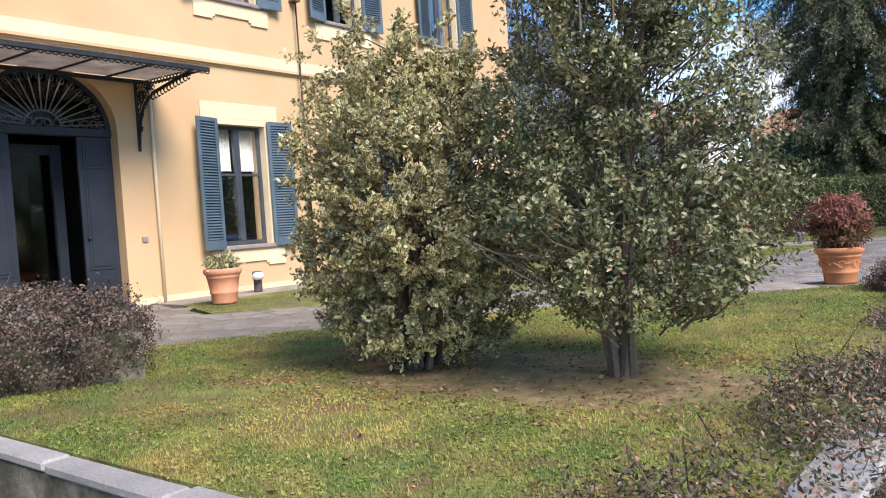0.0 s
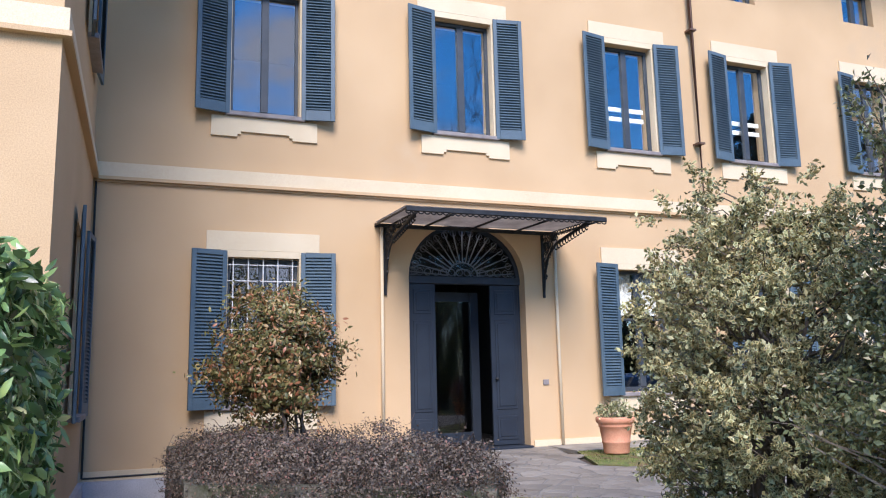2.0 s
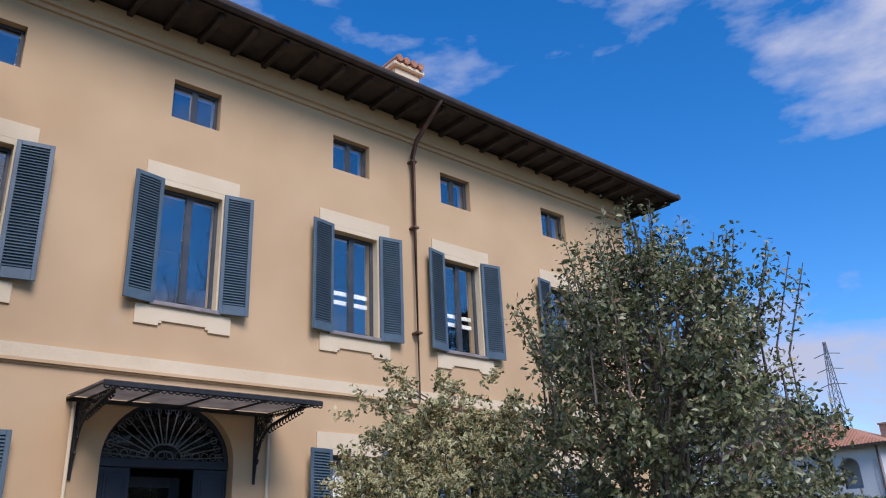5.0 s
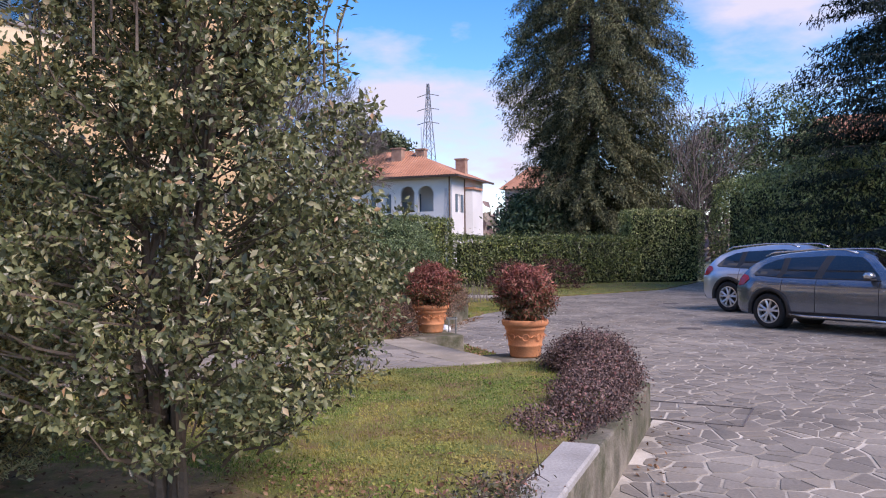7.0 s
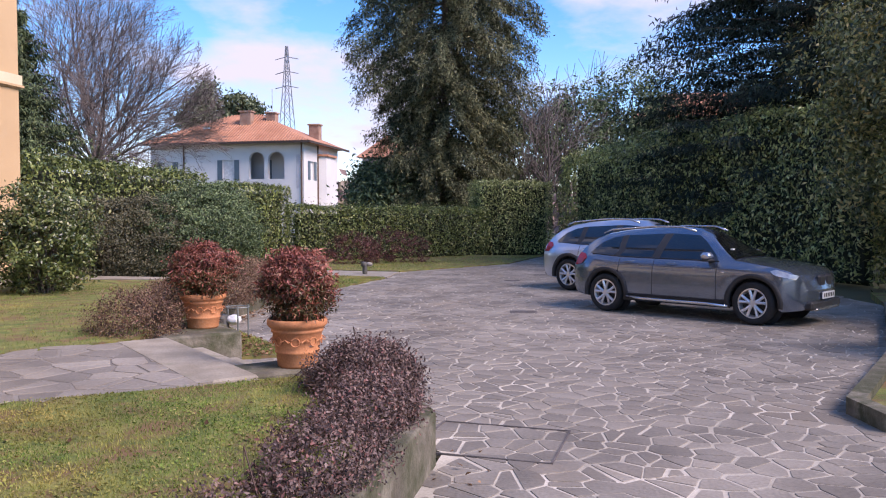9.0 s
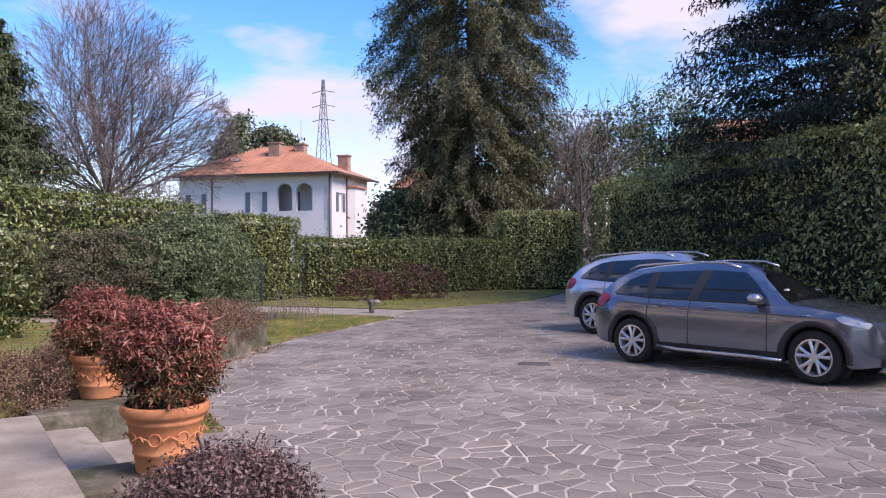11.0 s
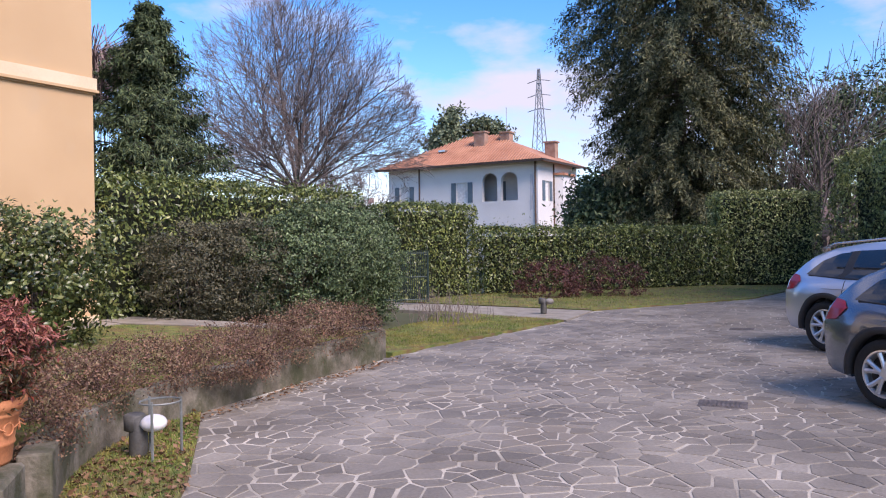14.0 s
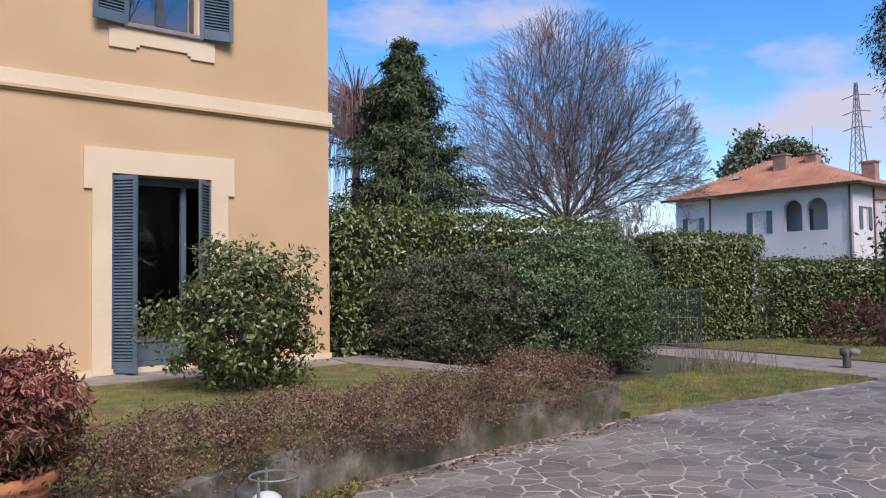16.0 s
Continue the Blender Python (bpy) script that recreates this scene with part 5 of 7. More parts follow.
# purple and red cotoneaster over the walls
def mat_shrub(name, label, rows, leaf_mat, seed, z, leaf=(0.026, 0.013), dens=1.7, twigs=150):
    rng = np.random.default_rng(seed)
    cx, cy = rows[0][0], rows[0][1]
    ob = thing(name, (cx, cy, z), label, "shrub")
    P, N = [], []
    for x, y, rx, ry, h, k in rows:
        k = int(k * dens)
        a, b = crown_points(k, (x, y, z + h * 0.25), (rx, ry, h * 0.85), rng, 0.7, 0.045, max(20, k // 18), 0.2, 2.6, 0.45)
        P.append(a)
        N.append(b)
    P, N = np.concatenate(P), np.concatenate(N)
    leaves("foliage", P, N, *leaf, leaf_mat, ob, rng, spread=0.9)
    bm = bmesh.new()
    for i in range(twigs):
        j = rng.integers(0, len(P))
        q = P[j]
        tube(bm, [q - N[j] * 0.08, q + rng.normal(0, 0.05, 3), q + N[j] * 0.05 + rng.normal(0, 0.055, 3)], [0.004, 0.0035, 0.0015], 3)
    tagged(part("twig", bm, M_TWIG, ob), kind="stuff")
    return ob


mat_shrub("cotoneaster_mound", "dense purple-brown cotoneaster mound at the wall's end", [(-1.95, 9.02, 0.39, 0.43, 0.35, 14000), (-1.68, 8.25, 0.30, 0.55, 0.26, 8000), (-1.60, 7.3, 0.28, 0.6, 0.22, 5200), (-1.70, 6.6, 0.26, 0.4, 0.13, 2000)], L_PURPLE, 31, 0.36, twigs=260)
mat_shrub("cotoneaster_corner", "thin grey-green cotoneaster over the broken wall corner", [(-1.62, 3.9, 0.30, 0.55, 0.24, 2600), (-1.55, 3.1, 0.34, 0.45, 0.16, 1500), (-1.8, 2.45, 0.36, 0.30, 0.14, 1300), (-1.55, 4.8, 0.20, 0.5, 0.16, 1300)],
          foliage("grey_leaf", [(0, (0.035, 0.045, 0.028)), (0.7, (0.075, 0.08, 0.05)), (1, (0.15, 0.08, 0.06))]), 32, 0.36, twigs=260)
mat_shrub("cotoneaster_pot_side", "reddish cotoneaster beside the terracotta pot", [(-5.15, 11.15, 0.52, 0.42, 0.44, 6500)], L_RED, 33, 0.38)
mat_shrub("cotoneaster_border", "red-brown cotoneaster trailing over the curved wall", [(-5.20, 12.15, 0.44, 0.50, 0.44, 6000), (-5.92, 13.0, 0.46, 0.58, 0.40, 7000), (-6.22, 13.95, 0.46, 0.62, 0.40, 7600), (-6.18, 15.0, 0.57, 0.66, 0.38, 8000), (-6.5, 16.0, 0.52, 0.65, 0.40, 6500),
          (-6.62, 17.0, 0.55, 0.65, 0.50, 7000), (-6.75, 17.9, 0.42, 0.5, 0.40, 4200)], L_RED, 34, 0.36, twigs=500)
mat_shrub("red_border_shrub", "low red-brown shrubs in front of the back hedge", [(-9.0, 30.2, 1.1, 0.7, 1.0, 5000), (-7.7, 31.4, 1.3, 0.8, 1.15, 6000)], foliage("maroon_leaf", [(0, (0.036, 0.018, 0.016)), (1, (0.10, 0.046, 0.040))]), 35, 0.03, leaf=(0.06, 0.03), twigs=200, dens=1.2)

shrub("camellia", "evergreen camellia bush beside the french door", "shrub", (-9.35, 15.0, 0.4), (-9.35, 14.98, 1.25), (0.95, 0.95, 0.92), 11500, (0.078, 0.036), L_CAMELLIA, 36, stem_count=18, inner=0.4, clumps=230, clump=0.085, rough=0.38, r0=0.02, full=True)
shrub("camellia", "glossy evergreen shrub against the villa wall", "shrub", (-10.9, 11.4, 0.4), (-10.9, 11.4, 1.1), (0.75, 0.9, 0.8), 6500, (0.078, 0.036), L_CAMELLIA, 37, stem_count=12, inner=0.45, clumps=220, clump=0.085)

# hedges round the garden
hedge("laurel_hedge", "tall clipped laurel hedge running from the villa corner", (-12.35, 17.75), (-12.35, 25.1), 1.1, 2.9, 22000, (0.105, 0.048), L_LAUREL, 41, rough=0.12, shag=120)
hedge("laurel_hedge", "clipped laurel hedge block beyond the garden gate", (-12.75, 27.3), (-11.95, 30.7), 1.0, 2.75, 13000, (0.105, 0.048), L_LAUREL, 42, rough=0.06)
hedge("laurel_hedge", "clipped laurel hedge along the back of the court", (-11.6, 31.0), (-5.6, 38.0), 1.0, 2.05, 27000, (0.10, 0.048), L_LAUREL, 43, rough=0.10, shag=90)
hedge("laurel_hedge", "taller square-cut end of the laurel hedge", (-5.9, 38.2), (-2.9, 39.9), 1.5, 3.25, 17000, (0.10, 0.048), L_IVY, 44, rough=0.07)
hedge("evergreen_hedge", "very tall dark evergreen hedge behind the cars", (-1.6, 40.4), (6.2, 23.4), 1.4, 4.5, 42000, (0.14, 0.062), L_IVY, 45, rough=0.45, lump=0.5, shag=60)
# informal shrubs by the gate
for i, (x, y, rx, ry, h, m, k) in enumerate(((-11.0, 18.95, 0.95, 0.95, 2.15, L_BROWNBUSH, 15000), (-10.55, 19.7, 1.0, 1.0, 2.25, L_BROWNBUSH, 15000), (-10.1, 20.45, 1.0, 1.0, 2.3, L_SHRUB, 15000), (-9.75, 21.0, 1.1, 1.05, 2.55, L_SHRUB, 19000), (-9.62, 21.7, 0.95, 0.95, 2.55, L_SHRUB, 17000), (-9.72, 22.3, 0.80, 0.80, 2.3, L_SHRUB, 14000))):
    lab = "brownish bare-leaved shrub in the mixed border" if m is L_BROWNBUSH else "dense dark green shrub in the mixed border"
    shrub("border_shrub", lab, "shrub", (x, y, 0.02), (x, y, h * 0.5), (rx, ry, h * 0.52), k, (0.060, 0.028), m, 50 + i, stem_count=10, inner=0.72, clumps=k // 45, clump=0.095, rough=0.2, r0=0.018, group="mixed border", squash=0.42)
rng = np.random.default_rng(58)
bs = thing("bare_rose_bushes", (-8.3, 23.2, 0.03), "thin bare rose stems at the lawn's edge", "shrub")
bm = bmesh.new()
for i in range(90):
    b = np.array((-8.3 + rng.uniform(-0.8, 0.9), 23.1 + rng.uniform(-0.8, 0.7), 0.0))
    e = b + np.array((rng.normal(0, 0.12), rng.normal(0, 0.12), rng.uniform(0.35, 0.75)))
    tube(bm, [b, (b + e) / 2 + rng.normal(0, 0.04, 3), e], [0.007, 0.005, 0.002], 4)
part("branch", bm, M_BARKG, bs)

gate = thing("garden_gate", (-11.4, 26.5, 0.0), "dark green metal bar gate standing open", "gate")
ga, gb = Vector((-11.85, 26.15, 0)), Vector((-11.0, 26.9, 0))
for k in range(23):
    p = ga.lerp(gb, k / 22)
    r = 0.03 if k in (0, 22) else 0.011
    part("bar" if r < 0.02 else "gate_post", tube(bmesh.new(), [p + Vector((0, 0, 0.08)), p + Vector((0, 0, 1.45))], r, 8), M_GREENMETAL, gate)
for z in (0.15, 0.75, 1.38):
    part("rail", tube(bmesh.new(), [ga + Vector((0, 0, z)), gb + Vector((0, 0, z))], 0.016, 6), M_GREENMETAL, gate)

# kerbed bed on the far side of the court
solo("kerb_bed", strip(bmesh.new(), [(3.4, 9.4), (1.85, 10.1), (1.75, 10.6), (3.0, 13.4), (4.6, 18.6)], 0.14, -0.1, 0.14), M_CONCRETE, "low stone kerb of a planted bed", "kerb", kind="structure")
solo("bed_soil", prism(bmesh.new(), [(7.0, 9.0), (3.4, 9.4), (1.85, 10.15), (1.8, 10.6), (3.0, 13.4), (4.6, 18.6), (5.2, 21.5), (9, 22)], -0.1, 0.06), M_LAWN, "leafy earth of the side bed", "ground", kind="structure")
shrub("side_shrub", "dark glossy evergreen shrub in the side bed", "shrub", (4.1, 13.6, 0.05), (4.1, 13.6, 0.9), (0.75, 0.8, 0.85), 5500, (0.08, 0.036), L_HOLLY, 61, stem_count=8, clumps=180, clump=0.09)


# grass blades and fallen leaves
def grass(name, poly, z, n, seed, height, bare=None):
    rng = np.random.default_rng(seed)
    xy = np.array(poly)
    lo, hi = xy.min(0), xy.max(0)
    pts = []
    while len(pts) < n:
        q = rng.uniform(lo, hi)
        if inside(poly, *q):
            pts.append(q)
    pts = np.array(pts)
    dens = lumps(np.column_stack([pts, np.zeros(n)]), 0.5, seed) + 0.7 * lumps(np.column_stack([pts, np.zeros(n)]), 0.14, seed + 1)
    keep = dens + rng.uniform(-0.5, 0.8, n) > 0.16
    if bare:
        keep &= ((pts[:, 0] - bare[0]) / bare[2]) ** 2 + ((pts[:, 1] - bare[1]) / bare[3]) ** 2 > rng.uniform(0.45, 1.25, n)
    pts = pts[keep]
    n = len(pts)
    a = rng.uniform(0, 2 * np.pi, n)
    h = height * rng.uniform(0.5, 1.4, n)
    w = 0.0035 + 0.1 * h
    base = np.column_stack([pts, np.full(n, z)])
    side = np.column_stack([np.cos(a), np.sin(a), np.zeros(n)]) * w[:, None] * 0.5
    lean = np.column_stack([np.cos(a + 1.5), np.sin(a + 1.5), np.zeros(n)]) * (h * rng.uniform(0.3, 1.1, n))[:, None]
    tip = base + lean + np.column_stack([np.zeros((n, 2)), h])
    V = np.stack([base - side, base + side, tip], 1).reshape(-1, 3)
    ob = finish(name, array_mesh(name, V, np.arange(3 * n).reshape(-1, 3)), L_GRASS, None)
    return tagged(ob, "short uneven winter grass blades", "grass", kind="stuff")


BARE = (-3.35, 4.25, 1.55, 0.75)
grass("grass_front", LAWN_A, 0.398, 250000, 71, 0.017, BARE)
rng = np.random.default_rng(76)
pts = rng.uniform((-7.4, 2.0), (-1.5, 9.4), (90000, 2))
pts = pts[[inside(LAWN_A, *q) for q in pts]]
k = lumps(np.column_stack([pts, np.zeros(len(pts))]), 1.6, 4.0) + rng.uniform(-0.5, 0.5, len(pts)) > 0.0
k &= ((pts[:, 0] - BARE[0]) / BARE[2]) ** 2 + ((pts[:, 1] - BARE[1]) / BARE[3]) ** 2 > rng.uniform(0.5, 1.2, len(pts))
pts = np.column_stack([pts[k], 0.402 + rng.uniform(0, 0.012, k.sum())])
ob = leaves("clover", pts, np.tile((0, 0, 1.0), (len(pts), 1)), 0.019, 0.013, L_CLOVER, None, rng, spread=0.45)
tagged(ob, "low clover and moss among the grass", "grass", kind="stuff")
edge = [(BARE[0] + BARE[2] * 0.92 * math.cos(a) * (1 + 0.12 * math.sin(3 * a + 1)), BARE[1] + BARE[3] * 0.92 * math.sin(a) * (1 + 0.14 * math.sin(5 * a))) for a in [2 * math.pi * i / 40 for i in range(40)]]
solo("bare_earth", prism(bmesh.new(), edge, 0.38, 0.4035), surface("leafy_earth", (0.13, 0.095, 0.045), (0.30, 0.22, 0.11), 9.0, 70, 0.95, 0.8, c3=(0.13, 0.15, 0.035), stain=0.14), "bare leafy earth under the hollies", "soil", kind="structure")
grass("grass_north", LAWN_B, 0.398, 90000, 72, 0.021)
grass("grass_gate", TRIANGLE, 0.033, 45000, 73, 0.032)
grass("grass_lamp", VERGE, 0.028, 16000, 75, 0.03)
grass("grass_back", STRIP, 0.033, 26000, 74, 0.05)


def litter(name, poly, z, n, seed, size, label):
    rng = np.random.default_rng(seed)
    xy = np.array(poly)
    pts = []
    while len(pts) < n:
        q = rng.uniform(xy.min(0), xy.max(0))
        if inside(poly, *q):
            pts.append((*q, z + rng.uniform(0.003, 0.02)))
    ob = leaves(name, np.array(pts), np.tile((0, 0, 1.0), (n, 1)), size, size * 0.6, L_FALLEN, None, rng, spread=0.35)
    return tagged(ob, label, "leaves", kind="stuff")


litter("fallen_leaves_lawn", LAWN_A, 0.40, 150, 81, 0.045, "dry brown leaves scattered on the lawn")
litter("fallen_leaves_holly", [(-5.2, 3.2), (-1.9, 3.2), (-1.7, 5.2), (-5.0, 5.2)], 0.404, 1500, 82, 0.032, "dry leaves under the holly bushes")
litter("fallen_leaves_lamp", VERGE, 0.03, 800, 83, 0.055, "orange dead leaves along the wall foot")
litter("fallen_leaves_wall", [(-5.85, 14.3), (-5.7, 14.4), (-6.1, 18.4), (-6.3, 18.4), (-6.15, 16.0)], 0.01, 260, 84, 0.05, "dead leaves along the curved wall")
litter("fallen_leaves_court", [(-1.3, 4.0), (-0.9, 4.0), (-1.0, 9.0), (-1.3, 9.0)], 0.005, 60, 85, 0.05, "dead leaves by the retaining wall")


# ---- cars ----
M_PAINT = surface("grey_metallic_paint", (0.155, 0.195, 0.255), (0.175, 0.215, 0.275), 1.0, 300, 0.24, 0.0, metal=0.75, coat=1.0)
M_SILVER = surface("silver_metallic_paint", (0.52, 0.57, 0.67), (0.56, 0.61, 0.71), 1.0, 300, 0.28, 0.0, metal=0.7, coat=1.0)
M_PLASTIC = surface("black_plastic", (0.018, 0.018, 0.019), (0.028, 0.028, 0.029), 8.0, 120, 0.6, 0.05)
M_RUBBER = surface("tyre_rubber", (0.014, 0.014, 0.014), (0.024, 0.024, 0.024), 8.0, 90, 0.85, 0.1)
M_ALLOY = surface("alloy_rim", (0.66, 0.67, 0.69), (0.74, 0.75, 0.77), 4.0, 80, 0.32, 0.0, metal=0.8)
M_CHROME = surface("satin_trim", (0.55, 0.56, 0.58), (0.62, 0.63, 0.65), 4.0, 80, 0.25, 0.0, metal=0.9)
M_CARGLASS = surface("dark_car_glass", (0.012, 0.014, 0.016), (0.016, 0.018, 0.020), 2.0, 60, 0.03, 0.0, spec=0.9)
M_TAIL = surface("red_lamp", (0.38, 0.012, 0.015), (0.45, 0.02, 0.02), 6.0, 60, 0.15, 0.0)
M_HEAD = surface("headlamp", (0.42, 0.44, 0.47), (0.60, 0.62, 0.65), 12.0, 60, 0.08, 0.0, metal=0.3)
M_PLATE = surface("number_plate", (0.70, 0.70, 0.68), (0.76, 0.76, 0.74), 6.0, 60, 0.4, 0.0)


def half_width(x, z):
    w = 0.885 - 0.05 * max(0.0, (0.45 - z) / 0.25) ** 2 - 0.075 * max(0.0, (z - 0.79) / 0.20) ** 1.25 - 0.012 * math.exp(-((z - 0.62) / 0.09) ** 2)
    if z > 0.99:
        w -= 0.40 * (z - 0.99) + 0.14 * ((z - 0.99) / 0.55) ** 2
    f = abs(x) - 1.55
    if f > 0:
        w *= 1 - (0.34 if x > 0 else 0.22) * (f / 0.7) ** 2.2
    return w


def arc(cx, cz, r, a0, a1, n=14):
    return [(cx + r * math.cos(radians(a0 + (a1 - a0) * i / n)), cz + r * math.sin(radians(a0 + (a1 - a0) * i / n))) for i in range(n + 1)]


AX_F, AX_R, HUB = 1.35, -1.41, 0.345


def car(name, m, paint, label, roof_dark=True):
    ob = new(name)
    tagged(ob, label, "car")
    front = arc(AX_F, HUB, 0.405, -12, 192)
    rear = arc(AX_R, HUB, 0.405, -12, 192)
    outline = [(-2.10, 0.30), (-2.20, 0.42), (-2.235, 0.60), (-2.235, 0.80), (-2.20, 0.98), (-2.13, 1.10), (-2.03, 1.24), (-1.92, 1.35), (-1.72, 1.43), (-1.35, 1.49), (-0.8, 1.53), (-0.3, 1.545), (0.1, 1.52), (0.36, 1.44),
               (0.62, 1.27), (0.85, 1.12), (1.0, 1.035), (1.25, 1.01), (1.6, 0.965), (1.88, 0.90), (2.05, 0.82), (2.14, 0.72), (2.19, 0.58), (2.19, 0.40), (2.12, 0.27), (1.80, 0.235)]
    outline += front + [(0.90, 0.235), (-0.95, 0.235)] + rear
    bm = bmesh.new()
    sides = [[bm.verts.new((x, s, z)) for x, z in outline] for s in (-1, 1)]
    k = len(outline)
    for i in range(k):
        j = (i + 1) % k
        bm.faces.new((sides[0][i], sides[0][j], sides[1][j], sides[1][i]))
    bm.faces.new(sides[0])
    bm.faces.new(sides[1][::-1])
    for z in (0.32, 0.45, 0.58, 0.72, 0.86, 0.99, 1.1, 1.2, 1.3, 1.4):
        bmesh.ops.bisect_plane(bm, geom=bm.verts[:] + bm.edges[:] + bm.faces[:], plane_co=(0, 0, z), plane_no=(0, 0, 1))
    for x in (-2.0, -1.85, -1.7, -1.41, -1.0, -0.5, 0.0, 0.5, 0.8, 1.35, 1.6, 1.75, 1.9, 2.05):
        bmesh.ops.bisect_plane(bm, geom=bm.verts[:] + bm.edges[:] + bm.faces[:], plane_co=(x, 0, 0), plane_no=(1, 0, 0))
    for y in (-0.93, -0.8, -0.5, 0.0, 0.5, 0.8, 0.93):
        bmesh.ops.bisect_plane(bm, geom=bm.verts[:] + bm.edges[:] + bm.faces[:], plane_co=(0, y, 0), plane_no=(0, 1, 0))
    for v in bm.verts:
        s = v.co.y
        x, z = v.co.x, v.co.z
        drop = 0.0
        if z > 0.85:
            drop = 0.035 * abs(s) ** 3
        if x > 1.9:
            v.co.x -= 0.10 * abs(s) ** 2 * (x - 1.9) / 0.3
        v.co.y = s * half_width(x, z)
        v.co.z -= drop
    body = part("body", bm, paint, None, "", True)
    body.parent = ob
    md = body.modifiers.new("soft", "BEVEL")
    md.width, md.segments, md.angle_limit, md.limit_method = 0.02, 2, radians(40), "ANGLE"

    def add(nm, b, mat, lab="", smooth=False, up=None):
        o = part(nm, b, mat, None, lab, smooth)
        o.parent = up or ob
        return o

    def panel(pts, s, lift=0.007, thick=0.008):
        b = bmesh.new()
        b.faces.new([b.verts.new((x, 0, z)) for x, z in pts])
        for z in (0.32, 0.45, 0.58, 0.72, 0.86, 0.99, 1.045, 1.1, 1.15, 1.2, 1.25, 1.3, 1.35, 1.4):
            bmesh.ops.bisect_plane(b, geom=b.verts[:] + b.edges[:] + b.faces[:], plane_co=(0, 0, z), plane_no=(0, 0, 1))
        for x in (-2.1, -2.0, -1.85, -1.7, -1.55, -1.41, -1.2, -1.0, -0.5, 0.0, 0.5, 0.8, 1.35, 1.6, 1.75, 1.9, 2.05):
            bmesh.ops.bisect_plane(b, geom=b.verts[:] + b.edges[:] + b.faces[:], plane_co=(x, 0, 0), plane_no=(1, 0, 0))
        for v in b.verts:
            x, z = v.co.x, v.co.z
            v.co = (x - (0.10 * (x - 1.9) / 0.3 if x > 1.9 else 0.0), s * (half_width(x, z) + lift), z - 0.035 * (z > 0.85))
        bmesh.ops.solidify(b, geom=list(b.faces), thickness=0.002)
        return b
    for s in (-1, 1):
        add("side_window", panel([(-1.86, 1.09), (-1.34, 1.05), (-1.26, 1.12), (-1.36, 1.40), (-1.52, 1.38), (-1.72, 1.28)], s), M_CARGLASS)
        add("side_window", panel([(-1.20, 1.05), (-0.52, 1.04), (-0.52, 1.455), (-1.24, 1.42), (-1.14, 1.14)], s), M_CARGLASS)
        add("side_window", panel([(-0.36, 1.04), (0.72, 1.03), (0.66, 1.11), (0.36, 1.33), (0.16, 1.435), (-0.36, 1.46)], s), M_CARGLASS)
        add("pillar_trim", panel([(-0.52, 1.03), (-0.36, 1.03), (-0.36, 1.46), (-0.52, 1.455)], s, 0.006), M_PLASTIC)
        add("sill_trim", panel([(-1.05, 0.24), (0.98, 0.24), (0.94, 0.36), (-1.0, 0.36)], s, 0.012, 0.03), M_PLASTIC, "black lower trim")
        add("running_board", tube(bmesh.new(), [(-0.95, s * 0.90, 0.31), (-0.6, s * 0.945, 0.29), (0.6, s * 0.945, 0.29), (0.95, s * 0.90, 0.27)], 0.026, 8), M_CHROME, "silver side step", True)
        for cx in (AX_F, AX_R):
            b = bmesh.new()
            o = arc(cx, HUB, 0.47, -8, 188, 20)
            i_ = arc(cx, HUB, 0.40, -8, 188, 20)
            rows = [[b.verts.new((x, s * (half_width(x, max(z, 0.3)) + dy), z)) for x, z in ln] for ln, dy in ((o, 0.002), (o, 0.02), (i_, 0.024), (i_, -0.10))]
            for a, c in zip(rows, rows[1:]):
                for q in range(20):
                    b.faces.new((a[q], a[q + 1], c[q + 1], c[q]))
            add("arch_trim", b, M_PLASTIC, "black wheel-arch trim", True)
            b = bmesh.new()
            bmesh.ops.create_circle(b, cap_ends=True, radius=0.41, segments=24, matrix=Matrix.Translation((cx, s * 0.62, HUB)) @ Matrix.Rotation(radians(90), 4, "X"))
            add("wheel_well", b, M_PLASTIC)
        for x0, x1 in ((-0.46, -0.455), (0.72, 0.725), (-1.16, -1.155)):
            add("door_gap", panel([(x0, 0.37), (x1 + 0.007, 0.37), (x1 + 0.007, 1.02), (x0, 1.02)], s, 0.0015, 0.004), M_PLASTIC)
        add("crease", tube(bmesh.new(), [(x, s * (half_width(x, 0.90) + 0.002), 0.90 - 0.03) for x in (-2.0, -1.4, -0.8, -0.2, 0.4, 0.9, 1.3)], 0.007, 6), paint, "", True)
        for x in (-1.02, -0.20):
            add("door_handle", tube(bmesh.new(), [(x, s * (half_width(x, 0.9) + 0.012), 0.925), (x + 0.09, s * (half_width(x, 0.9) + 0.035), 0.93), (x + 0.19, s * (half_width(x, 0.9) + 0.012), 0.93)], 0.013, 6), paint, "", True)
        b = box(bmesh.new(), (0.52, min(s * 0.86, s * 1.06), 1.015), (0.70, max(s * 0.86, s * 1.06), 1.135), 0.045)
        mirror = add("mirror", b, M_CHROME, "bright mirror cap", True)
        add("mirror_foot", boxes(((0.54, min(s * 0.80, s * 1.03), 0.985), (0.67, max(s * 0.80, s * 1.03), 1.018)), bevel=0.012), M_PLASTIC, "", False, mirror)
        add("pillar_trim", panel([(-1.40, 1.05), (-1.16, 1.045), (-1.10, 1.14), (-1.21, 1.425), (-1.40, 1.405), (-1.28, 1.12)], s, 0.006), M_PLASTIC)
